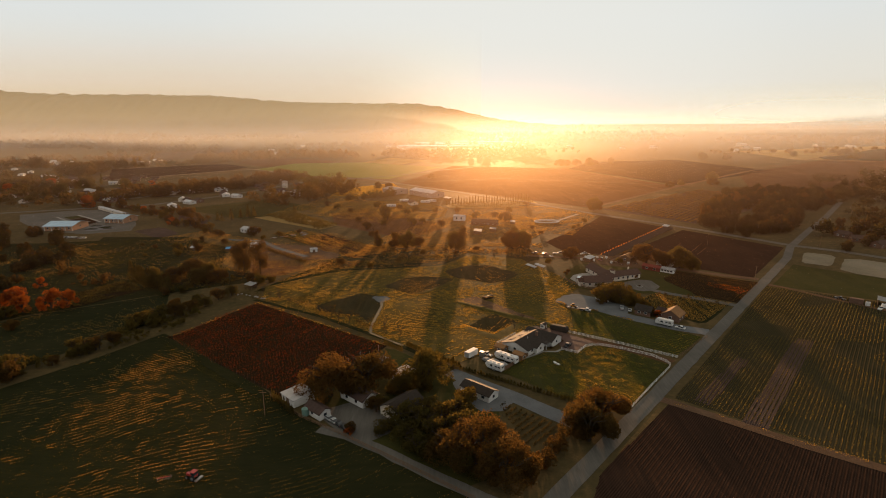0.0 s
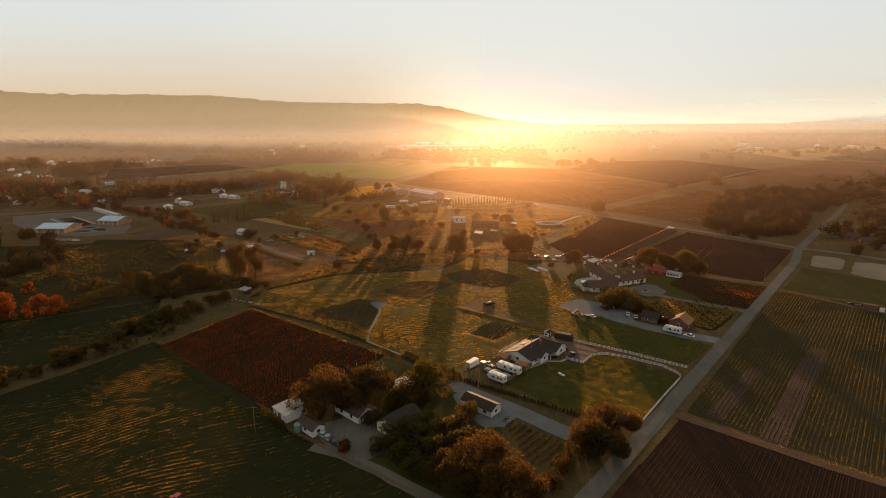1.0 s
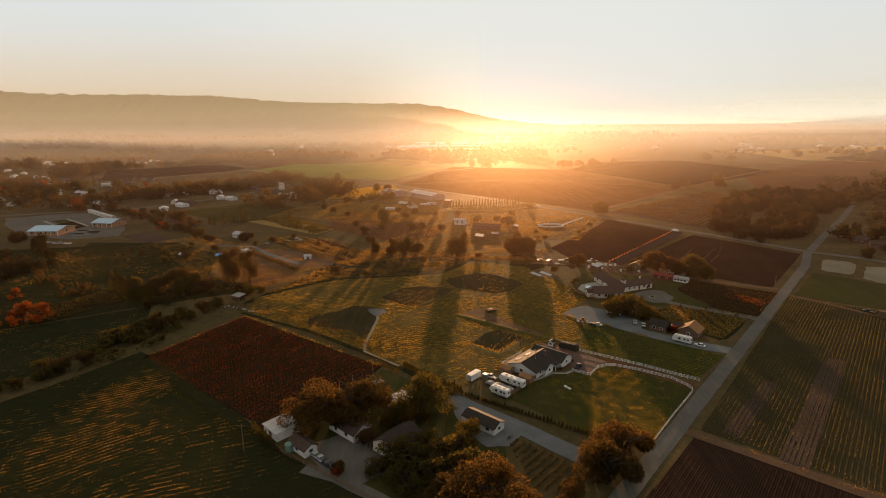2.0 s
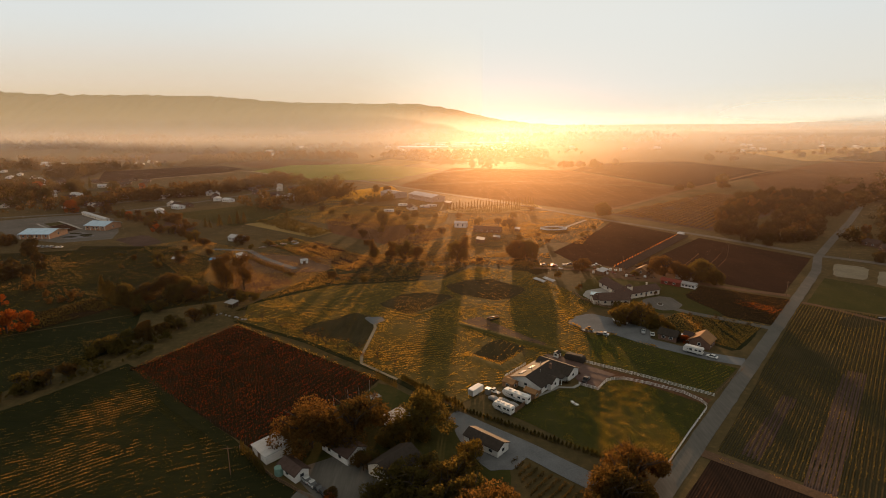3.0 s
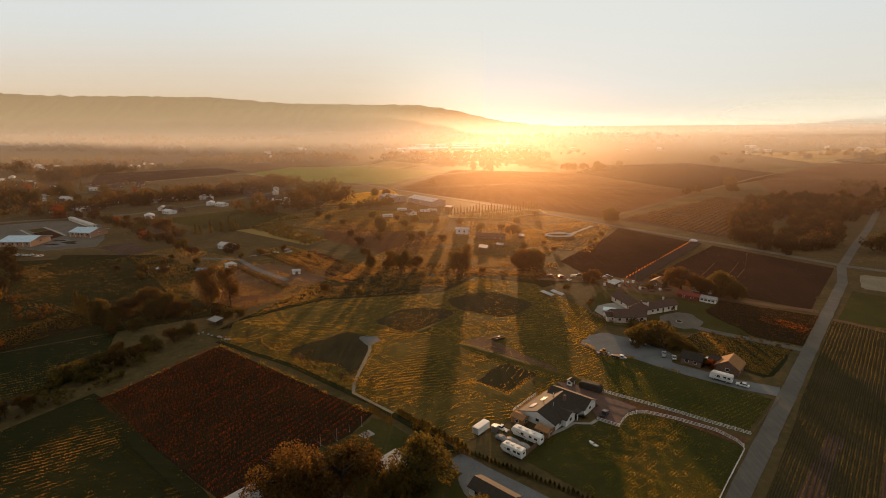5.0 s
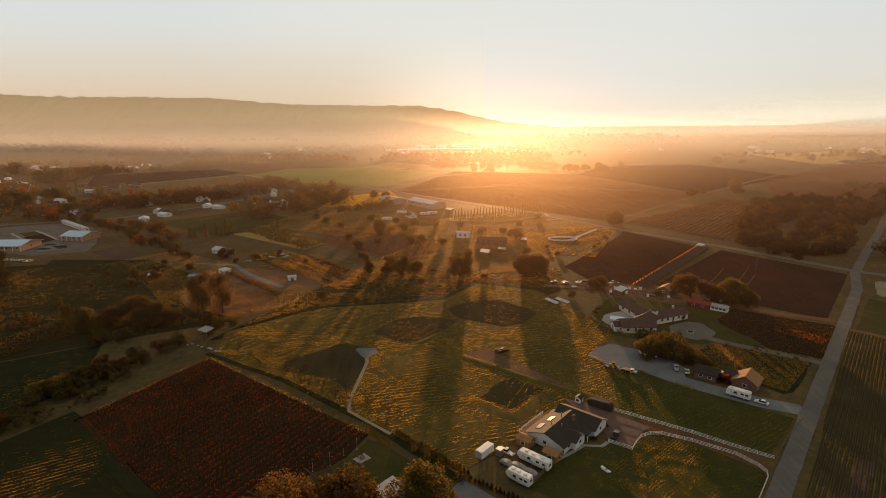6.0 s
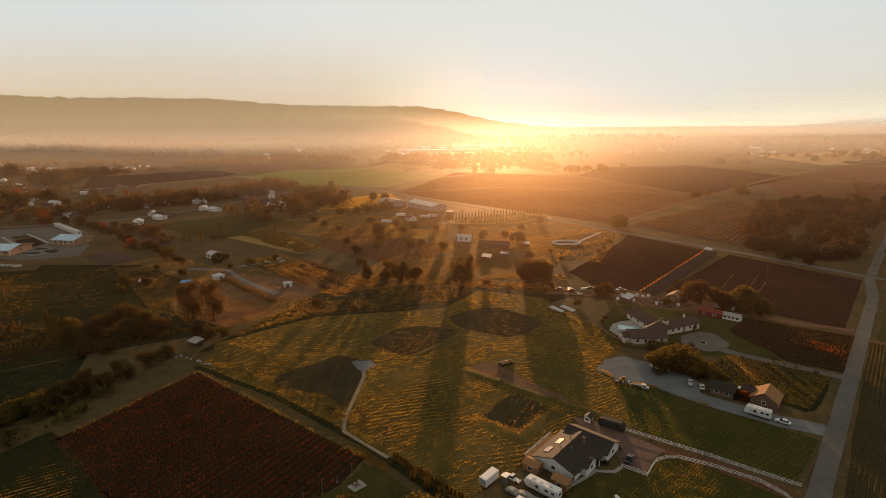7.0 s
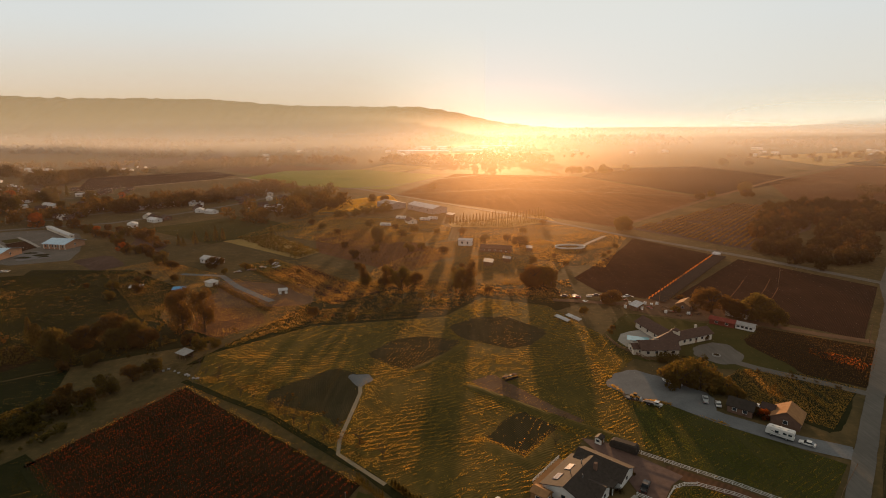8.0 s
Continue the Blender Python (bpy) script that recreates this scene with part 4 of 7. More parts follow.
def car(x, y, turn, body, label, kind="car", name="parked_car", size=1.0):
    """A car, or a pickup with an open bed; its nose points to local y."""
    c = thing(name, pose(x, y, 0.14, 0, 0, turn) @ Matrix.Scale(size, 4), label, "car", "parked cars")
    hw = 0.88
    if kind == "car":
        low = [(-2.2, 0.35), (2.2, 0.32), (2.25, 0.62), (1.1, 0.86), (-1.9, 0.92), (-2.25, 0.75)]
        top = [(-1.75, 0.9), (0.95, 0.86), (0.2, 1.38), (-1.05, 1.42)]
        roofp = [(-1.1, 1.38), (0.25, 1.36), (0.15, 1.45), (-1.0, 1.47)]
    else:
        low = [(-2.7, 0.45), (2.7, 0.42), (2.75, 0.85), (1.2, 1.05), (-0.6, 1.08), (-0.6, 0.7), (-2.6, 0.7), (-2.7, 1.05)]
        top = [(-0.65, 1.05), (1.05, 1.03), (0.45, 1.65), (-0.5, 1.68)]
        roofp = [(-0.55, 1.64), (0.5, 1.62), (0.4, 1.73), (-0.5, 1.74)]
    bm = prism(bmesh.new(), low, -hw, hw)
    bmesh.ops.bevel(bm, geom=list(bm.edges), offset=0.06, segments=2, affect="EDGES")
    part("body", bm, body, c)
    part("window", prism(bmesh.new(), top, -hw + 0.12, hw - 0.12), M["glass"], c)
    part("roof", prism(bmesh.new(), roofp, -hw + 0.14, hw - 0.14), body, c)
    ax = 1.35 if kind == "car" else 1.75
    for s in (-1, 1):
        for yy in (-ax, ax):
            wheel(c, s * (hw - 0.1), yy, 0.33 if kind == "car" else 0.4)
        nose = 2.22 if kind == "car" else 2.72
        part("headlight", boxed(s * 0.62 - 0.16, s * 0.62 + 0.16, nose - 0.06, nose + 0.04, 0.56, 0.7), M["silver"], c)
        part("tail_light", boxed(s * 0.68 - 0.1, s * 0.68 + 0.1, -nose - 0.04, -nose + 0.06, 0.62, 0.8), M["car_red"], c)
    return c


def camper(x, y, turn, length, label, name="travel_trailer", motor=False):
    """A white travel trailer or motorhome along local y, with windows, stripes, roof units and wheels."""
    c = thing(name, pose(x, y, 0.1, 0, 0, turn), label, "camper", "campers")
    hw, l = 1.22, length / 2
    out = [(-l, 0.7), (l - 1.0, 0.7), (l, 1.7 if not motor else 0.8), (l, 2.2), (l - 0.7, 3.2), (-l + 0.2, 3.25), (-l, 3.0)]
    bm = prism(bmesh.new(), out, -hw, hw)
    bmesh.ops.bevel(bm, geom=list(bm.edges), offset=0.12, segments=2, affect="EDGES")
    part("body", bm, M["white"], c)
    part("chassis", boxed(-hw + 0.1, hw - 0.1, -l + 0.2, l - 1.2, 0.4, 0.72), M["black"], c)
    for s in (-1, 1):
        part("stripe", boxed(s * hw - 0.02, s * hw + 0.02, -l * 0.85, l * 0.75, 1.15, 1.45), M["silver"], c)
        part("stripe", prism(bmesh.new(), [(-l * 0.1, 1.5), (l * 0.55, 2.15), (l * 0.7, 2.15), (l * 0.1, 1.5)], s * hw - 0.018, s * hw + 0.018), M["black"], c)
        for k in (-0.72, -0.35, 0.2):
            part("window", boxed(s * hw - 0.03, s * hw + 0.03, l * k - 0.5, l * k + 0.5, 1.85, 2.5, 0.01), M["glass"], c)
        for k in (-0.15, 0.02) if not motor else (-0.5, 0.62):
            wheel(c, s * (hw - 0.2), l * k, 0.42)
    part("door", boxed(hw - 0.03, hw + 0.03, -l * 0.15 - 0.36, -l * 0.15 + 0.36, 0.75, 2.6, 0.01), M["silver"], c)
    part("window", boxed(-0.85, 0.85, l - 0.45, l - 0.05, 2.25, 2.75) if not motor else boxed(-1.05, 1.05, l - 0.12, l + 0.03, 1.55, 2.5), M["glass"], c)
    part("rear_window", boxed(-0.5, 0.5, -l - 0.03, -l + 0.05, 1.9, 2.5), M["glass"], c)
    for k in (-0.5, 0.05, 0.5):
        part("roof_unit", boxed(-0.4, 0.4, l * k - 0.45, l * k + 0.45, 3.18, 3.5, 0.06), M["white"], c)
    return c


def cargo_trailer(x, y, turn):
    c = thing("cargo_trailer", pose(x, y, 0.1, 0, 0, turn), "plain white enclosed cargo trailer on grass", "trailer")
    bm = boxed(-1.2, 1.2, -3.0, 3.0, 0.55, 2.9, 0.12)
    part("body", bm, M["white"], c)
    part("drawbar", prism(bmesh.new(), [(3.0, 0.5), (4.2, 0.5), (4.2, 0.62), (3.0, 0.65)], -0.12, 0.12), M["black"], c)
    part("door", boxed(-1.05, 1.05, -3.06, -2.98, 0.65, 2.75), M["silver"], c)
    for s in (-1, 1):
        for yy in (-0.6, 0.3):
            wheel(c, s * 1.1, yy, 0.38)
    return c


def tractor(x, y, turn, colour, label, name="tractor", size=1.0):
    c = thing(name, pose(x, y, 0.1, 0, 0, turn) @ Matrix.Scale(size, 4), label, "machine")
    part("bonnet", boxed(-0.45, 0.45, 0.1, 2.0, 0.9, 1.6, 0.1), colour, c)
    cab = part("cab", boxed(-0.7, 0.7, -1.2, 0.2, 1.0, 1.5, 0.05), colour, c)
    part("window", boxed(-0.66, 0.66, -1.1, 0.12, 1.5, 2.4, 0.05), M["glass"], cab)
    part("cab_roof", boxed(-0.78, 0.78, -1.25, 0.25, 2.38, 2.55, 0.06), colour, c)
    part("exhaust", tube(bmesh.new(), (0.25, 1.0, 1.5), (0.25, 1.0, 2.5), 0.05, 0.05, 6), M["black"], c)
    for s in (-1, 1):
        wheel(c, s * 0.85, -0.6, 0.8, 0.45)
        wheel(c, s * 0.75, 1.5, 0.5, 0.32)
    part("implement", boxed(-1.3, 1.3, -2.4, -1.6, 0.4, 0.7, 0.05), M["steel"], c)
    return c


def disc_harrow(x, y, turn):
    """A wide folding disc harrow on low wheels."""
    c = thing("disc_harrow", pose(x, y, 0.1, 0, 0, turn), "rusty yellow disc harrow standing on trampled dirt", "machine")
    for k in (-1, 1):
        part("beam", boxed(-2.9, 2.9, k * 0.9 - 0.12, k * 0.9 + 0.12, 0.9, 1.15, 0.03), M["yellow"], c)
        part("side_rail", boxed(k * 1.6 - 0.1, k * 1.6 + 0.1, -1.5, 1.5, 0.95, 1.15, 0.03), M["yellow"], c)
        part("wing", boxed(k * 2.2 - 0.7, k * 2.2 + 0.7, -0.6, 0.6, 1.2, 1.6, 0.06), M["brick"], c)
        wheel(c, k * 0.9, 0.0, 0.55, 0.3)
        for j in range(9):
            q = -2.8 + j * 0.7
            dk = part("disc", tube(bmesh.new(), (q - 0.03, k * 1.0, 0.42), (q + 0.03, k * 1.0 + 0.02, 0.42), 0.42, 0.42, 14), M["black"], c)
    part("mast", tube(bmesh.new(), (0, 0.6, 1.1), (0, 0.2, 2.3), 0.09, 0.07, 8), M["yellow"], c)
    part("drawbar", tube(bmesh.new(), (0, 1.2, 0.95), (0, 3.4, 0.5), 0.1, 0.08, 8), M["black"], c)
    part("toolbox", boxed(-0.5, 0.5, -0.5, 0.2, 1.15, 1.6, 0.05), M["black"], c)
    return c


def loader(x, y, turn):
    """A yellow loader tied down on a low trailer behind a white truck."""
    t = thing("lowbed_trailer", pose(x, y, 0.14, 0, 0, turn) @ Matrix.Scale(0.72, 4), "dark lowbed trailer loaded with a machine", "trailer")
    part("deck", boxed(-1.25, 1.25, -5.5, 3.5, 0.75, 0.95, 0.03), M["black"], t)
    part("gooseneck", boxed(-0.6, 0.6, 3.5, 5.6, 0.95, 1.3, 0.05), M["black"], t)
    part("ramp", prism(bmesh.new(), [(-5.5, 0.8), (-6.6, 2.0), (-6.5, 2.1), (-5.4, 0.95)], -1.1, 1.1), M["wood"], t)
    for s in (-1, 1):
        for yy in (-4.6, -3.6, -2.6):
            wheel(t, s * 1.05, yy, 0.42, 0.35)
    g = thing("wheel_loader", pose(x, y, 0.14, 0, 0, turn) @ Matrix.Scale(0.72, 4) @ pose(0, -0.6, 0.95), "yellow wheel loader tied down on the trailer", "machine")
    part("body", boxed(-0.95, 0.95, -2.4, 0.2, 0.7, 1.7, 0.12), M["yellow"], g)
    cab = part("cab", boxed(-0.75, 0.75, -0.9, 0.7, 1.6, 3.0, 0.08), M["yellow"], g)
    part("window", boxed(-0.78, 0.78, -0.75, 0.73, 1.95, 2.8), M["glass"], cab)
    for s in (-1, 1):
        wheel(g, s * 1.0, -1.6, 0.7, 0.45)
        wheel(g, s * 1.0, 1.3, 0.7, 0.45)
    part("arm", prism(bmesh.new(), [(0.3, 1.5), (2.6, 0.7), (2.6, 0.95), (0.3, 1.9)], -0.5, 0.5), M["yellow"], g)
    part("bucket", prism(bmesh.new(), [(2.4, 0.2), (3.3, 0.2), (3.3, 0.35), (2.7, 1.2), (2.4, 1.2)], -1.25, 1.25), M["steel"], g)
    k = thing("dump_truck", pose(x, y, 0.14, 0, 0, turn) @ Matrix.Scale(0.72, 4) @ pose(0, 8.2, 0), "white work truck hitched to the lowbed trailer", "truck")
    part("cab", boxed(-1.15, 1.15, 0.6, 2.6, 0.9, 2.7, 0.12), M["silver"], k)
    part("bonnet", boxed(-1.0, 1.0, 2.6, 4.1, 0.9, 1.8, 0.15), M["silver"], k)
    part("window", boxed(-1.17, 1.17, 1.2, 2.62, 1.9, 2.5), M["glass"], k)
    part("bed", boxed(-1.2, 1.2, -3.6, 0.4, 0.9, 1.7, 0.05), M["black"], k)
    for s in (-1, 1):
        for yy in (-2.8, -1.7, 3.1):
            wheel(k, s * 1.05, yy, 0.5, 0.32)


# ---- fences ----
def fence(name, line, bay, height, rails, material, label, post=0.12, rail=0.13):
    """Posts and rails along a line, each a piece of its own."""
    f = thing(name, pose(line[0][0], line[0][1], 0), label, "fence", "", "")
    o = Vector((line[0][0], line[0][1], 0))
    post_me, rail_mes = None, {}
    for (x0, y0), (x1, y1) in zip(line, line[1:]):
        a, b = Vector((x0, y0, 0)), Vector((x1, y1, 0))
        n = max(1, round((b - a).length / bay))
        step = (b - a).length / n
        turn = math.atan2(b.y - a.y, b.x - a.x)
        for i in range(n):
            p = a + (b - a) * i / n - o
            if post_me is None:
                ob = part("post", boxed(-post / 2, post / 2, -post / 2, post / 2, -0.3, height + 0.08, 0.01), material, f)
                post_me = ob.data
            else:
                ob = new("post", post_me)
                ob.parent = f
            ob.matrix_basis = Matrix.Translation(p) @ Matrix.Rotation(turn, 4, "Z")
            for k in range(rails):
                z = height * (k + 0.75) / rails
                key = round(step, 2)
                if key not in rail_mes:
                    ob = part("rail", boxed(post / 2, step - post / 2, -0.025, 0.025, -rail / 2, rail / 2), material, f)
                    rail_mes[key] = ob.data
                else:
                    ob = new("rail", rail_mes[key])
                    ob.parent = f
                ob.matrix_basis = Matrix.Translation(p + Vector((0, 0, z))) @ Matrix.Rotation(turn, 4, "Z")
    return f


# ---- the white house by the lawn ----
home = thing("ranch_house", pose(25, 211, 0, 0, 0, ALONG), "single-storey white ranch house with dark shingle roof", "house")
gable_parts(home, 0, 12.8, 0, 16.5, 2.7, 2.2, M["white"], M["shingle"], 0.6, "y", 3)
gable_parts(home, 1.5, 15.8, 14.2, 22.6, 2.7, 2.0, M["white"], M["shingle"], 0.5, "x", 2, False)
gable_parts(home, 10.0, 14.4, 4.6, 10.4, 2.7, 1.5, M["white"], M["shingle"], 0.4, "x", 1, False)
part("porch_roof", boxed(12.6, 15.4, 10.4, 14.6, 2.55, 2.75), M["shingle"], home)
for px in (13.0, 15.1):
    part("porch_post", boxed(px - 0.12, px + 0.12, 10.8, 11.05, 0, 2.56), M["white"], home)
for sx, sy in ((2.4, 4.0), (3.0, 9.5)):
    sk = boxed(-0.9, 0.9, -1.6, 1.6, 0.0, 0.12, 0.02)
    sk.transform(pose(sx, sy, 2.72 + sx * 2.2 / 6.4 + 0.22, 0, -math.degrees(math.atan2(2.2, 6.4)), 0))
    part("solar_panel", sk, M["panel"], home)
for vx, vy in ((4.6, 6.8), (5.0, 12.4), (8.2, 7.0)):
    part("roof_vent", tube(bmesh.new(), (vx, vy, 4.2), (vx, vy, 5.6), 0.12, 0.12, 8), M["steel"], home)
part("chimney", boxed(8.6, 9.5, 12.4, 13.3, 3.5, 6.2, 0.03), M["brick"], home)
deck = thing("back_deck", pose(25, 211, 0, 0, 0, ALONG), "raised wooden deck with white railing behind the house", "deck")
for i in range(24):
    part("plank", boxed(-3.6, -0.15, 1.0 + i * 0.6, 1.57 + i * 0.6, 0.5, 0.56), M["tan_roof"], deck)
part("deck_frame", boxed(-3.5, -0.2, 1.0, 15.3, -0.1, 0.49), M["wood"], deck)
for i in range(11):
    part("railing_post", boxed(-3.62, -3.5, 1.0 + i * 1.43, 1.12 + i * 1.43, 0.56, 1.6), M["white"], deck)
for z in (0.9, 1.2, 1.55):
    part("railing_rail", boxed(-3.6, -3.54, 1.0, 15.4, z, z + 0.09), M["white"], deck)
path = ribbon("garden_path", [(32.5, 200.5), (37.5, 203.8), (42, 207.5), (44.8, 207), (47.5, 207), (50, 209)], 1.3, 0.16, M["concrete"], "pale curving concrete garden path", "path")
for bx, by, s in ((41.5, 209.5, 1.0), (43.5, 210.2, 0.8), (46, 210.8, 1.1), (52, 218, 0.9)):
    b = np.random.default_rng(int(bx * 10)).normal(0, 0.45 * s, (260, 3)) * (1, 1, 0.6) + (0, 0, 0.4 * s)
    b[:, 2] = abs(b[:, 2])
    shrub = cards("garden_shrub", b, 0.28, M["leaf_oak"])
    shrub.matrix_basis = pose(bx, by, 0)
    tagged(shrub, "small rounded russet garden shrub by the house", "shrub", "garden shrubs")
building("garden_shed", 24.3, 208.3, ALONG + 90, 4.6, 3.4, 2.1, 0.9, M["tan_roof"], M["tan_roof"], "small tan wooden garden shed", "shed", 1, "garden sheds", "y", 0.25)
building("garden_shed", 31.0, 201.2, ALONG + 90, 4.6, 3.0, 2.0, 0.9, M["tan_roof"], M["tan_roof"], "small tan garden shed beside the board fence", "shed", 1, "garden sheds", "y", 0.25)
camper(25.2, 198.3, ALONG + 90, 10.5, "long white fifth-wheel travel trailer with dark swirls")
camper(19.8, 190.6, ALONG + 90, 7.6, "shorter white travel trailer with grey stripes")
car(17.8, 203.6, ALONG + 90, M["white"], "white pickup truck parked before the trailers", "pickup")
cargo_trailer(11.2, 202.6, ALONG)
skip = thing("metal_bin", pose(15.6, 202.6, 0, 0, 0, ALONG), "grey upright metal bin beside the trailer", "bin")
part("body", boxed(-0.9, 0.9, -0.8, 0.8, 0.1, 2.3, 0.08), M["steel"], skip)
part("lid", boxed(-0.95, 0.95, -0.85, 0.85, 2.28, 2.42, 0.03), M["silver"], skip)
for tx, ty, s in ((20.5, 196.2, 1.0), (23.4, 193.6, 0.9), (17.2, 198.0, 0.8)):
    tk = thing("covered_boat", pose(tx, ty, 0.1, 0, 0, ALONG + 90), "low boat under a grey canvas cover", "boat", "covered boats")
    bm = prism(bmesh.new(), [(-2.4 * s, 0.4), (2.0 * s, 0.4), (2.7 * s, 0.9), (1.2 * s, 1.5), (-0.8 * s, 1.6), (-2.4 * s, 1.1)], -0.95, 0.95)
    bmesh.ops.bevel(bm, geom=list(bm.edges), offset=0.2, segments=3, affect="EDGES")
    part("cover", bm, M["grey_shed"], tk)
    part("frame", boxed(-0.7, 0.7, -2.0 * s, 2.0 * s, -0.1, 0.45), M["black"], tk)
cover = thing("covered_motorhome", pose(53.5, 229.8, 0.1, 0, 0, ALONG + 95), "long vehicle under a pale grey cover", "camper")
bm = prism(bmesh.new(), [(-4.2, 0.0), (4.2, 0.0), (4.3, 1.6), (3.6, 2.6), (-3.6, 2.9), (-4.3, 2.0)], -1.3, 1.3)
bmesh.ops.bevel(bm, geom=list(bm.edges), offset=0.3, segments=3, affect="EDGES")
part("cover", bm, M["shingle"], cover)
hutch = building("pump_hut", 47.0, 233.5, ALONG, 2.4, 2.0, 2.0, 0.5, M["white"], M["shingle"], "small white pump hut behind the house", "shed", 0, "", "y", 0.2)
car(53.3, 212.0, ALONG + 8, M["black"], "black pickup truck on the paved court", "pickup")
boat = thing("garden_rowboat", pose(45.2, 195.2, 0.07, 0, 8, 35), "white rowing boat used as a lawn ornament", "boat")
bm = prism(bmesh.new(), [(-1.5, 0.5), (-1.1, 0.02), (1.1, 0.02), (1.8, 0.65), (1.5, 0.55), (-1.2, 0.42)], -0.55, 0.55)
bmesh.ops.bevel(bm, geom=list(bm.edges), offset=0.08, segments=2, affect="EDGES")
part("hull", bm, M["white"], boat)
part("seat", boxed(-0.5, 0.5, -0.2, 0.2, 0.5, 0.56), M["wood"], boat)
fence("white_fence", [(56, 228.5), (67, 221), (78, 213.5), (87, 206.5), (96, 200)], 2.4, 1.3, 3, M["white"], "white three-rail fence along the paved drive")
fence("white_fence", [(50, 209), (56, 205), (58.5, 208.5), (61, 211.5), (64.5, 213), (68, 213), (76, 209), (86, 202), (89.5, 196.5), (90, 193.5), (89, 191.5), (76, 176.5), (63, 161)], 2.4, 1.3, 3, M["white"], "white three-rail fence round the front lawn")
fence("board_fence", [(22, 188), (28.5, 195.5), (35, 203)], 2.0, 1.7, 6, M["wood"], "reddish board fence beside the trailers", 0.12, 0.24)

# ---- the farm by the lane ----
grey_barn = building("grey_barn", 12.5, 171.5, ALONG + 90, 12.5, 5.6, 2.5, 1.3, M["white"], M["shingle"], "long low white barn with dark roof", "barn", 3, "", "y", 0.4)
for i in range(9):
    part("roof_light", boxed(2.9, 3.3, -5.6 + i * 1.3, -4.6 + i * 1.3, 2.1, 2.22), M["metal_roof"], grey_barn)
building("farm_house", -14, 160, ALONG, 12, 9, 3.2, 2.4, M["stucco"], M["shingle"], "farmhouse half hidden under old trees", "house", 2)
building("farm_house", -30, 168.5, ALONG + 90, 12, 7, 2.8, 1.8, M["white"], M["tile_roof"], "low white farm building under the oaks", "house", 2)
building("white_cottage", -42.3, 158.8, ALONG + 90, 8.0, 4.4, 2.5, 1.2, M["white"], M["tile_roof"], "small white cottage with brown roof", "house", 1)
flat_shed("pale_roof_shed", -51.5, 168.5, ALONG - 4, 8.5, 8.0, 2.6, 3.0, M["white"], M["metal_roof"], "open shed with flat pale metal roof", "shed")
flat_shed("pale_roof_shed", -15.5, 184.5, ALONG + 90, 7.5, 5.0, 2.6, 3.0, M["white"], M["metal_roof"], "shed with pale metal roof between oaks", "shed")
tank = thing("water_tank", pose(-46.4, 158.4, 0), "round green plastic water tank", "tank")
part("body", tube(bmesh.new(), (0, 0, 0), (0, 0, 2.4), 1.2, 1.2, 20), M["tank"], tank)
part("lid", tube(bmesh.new(), (0, 0, 2.4), (0, 0, 2.8), 1.2, 0.3, 20), M["tank"], tank)
for i, (m, lb) in enumerate((("silver", "silver parked car beside the pasture fence"), ("silver", "pale grey parked car"), ("black", "black parked car in the yard"), ("black", "dark parked car in the yard"), ("car_red", "red parked car at the end of the row"))):
    car(-38.2 + i * 1.9, 155.6 - i * 1.65, ALONG + 84, M[m], lb)
patio = field("fire_patio", [(-28, 201), (-25, 204), (-22.5, 201.5), (-25.5, 198.8)], 0.18, M["concrete"], "square concrete patio on the grass", "patio")
for px, py, hh in ((-34, 198, 4.5), (-38.5, 195.5, 3.0), (-27.5, 206, 4.0), (-31, 203, 2.6)):
    pl = thing("lamp_pole", pose(px, py, 0), "thin grey metal pole on the lawn", "pole", "poles")
    part("pole", tube(bmesh.new(), (0, 0, -0.2), (0, 0, hh), 0.07, 0.06, 6), M["steel"], pl)
    part("foot", boxed(-0.2, 0.2, -0.2, 0.2, 0, 0.15, 0.02), M["concrete"], pl)
for k in range(4):
    st = thing("garden_chair", pose(-25.5 + 0.9 * math.cos(k * 1.57), 201.5 + 0.9 * math.sin(k * 1.57), 0.18, 0, 0, k * 90 + 90), "dark wooden garden chair on the patio", "chair", "patio chairs")
    part("seat", boxed(-0.28, 0.28, -0.28, 0.28, 0.38, 0.44, 0.01), M["wood"], st)
    part("backrest", boxed(-0.28, 0.28, 0.24, 0.29, 0.44, 0.95, 0.01), M["wood"], st)
    for sx in (-0.24, 0.24):
        for sy in (-0.24, 0.24):
            part("leg", boxed(sx - 0.03, sx + 0.03, sy - 0.03, sy + 0.03, 0, 0.39), M["wood"], st)
pole = thing("utility_pole", pose(-60, 158.5, 0), "weathered wooden utility pole in the pasture", "pole", "utility poles")
part("pole", tube(bmesh.new(), (0, 0, -0.4), (0, 0, 9.0), 0.16, 0.11, 8), M["wood"], pole)
part("crossarm", boxed(-1.1, 1.1, -0.06, 0.06, 8.2, 8.34), M["wood"], pole)
for px, py in ((118, 366), (60, 378), (205, 400), (190, 309), (287, 392), (40, 650), (-120, 500), (-40, 690)):
    copy_thing(pole, pose(px, py, 0, 0, 0, px))
fence("pasture_fence", [(-62, 170.5), (-48, 157), (-33, 147), (-19, 137), (8, 117)], 3.0, 1.3, 3, M["wood"], "weathered post and rail fence along the pasture")
tractor(-69, 126, 70, M["car_red"], "old red tractor standing in the pasture")
rake = thing("hay_rake", pose(-77, 126, 0.05, 0, 0, 20), "rusty hay rake lying in the pasture", "machine")
part("bar", boxed(-1.6, 1.6, -0.08, 0.08, 0.5, 0.64), M["car_red"], rake)
for i in range(9):
    part("tine", tube(bmesh.new(), (-1.5 + i * 0.37, 0, 0.55), (-1.5 + i * 0.37, -0.5, 0.0), 0.03, 0.02, 5), M["steel"], rake)
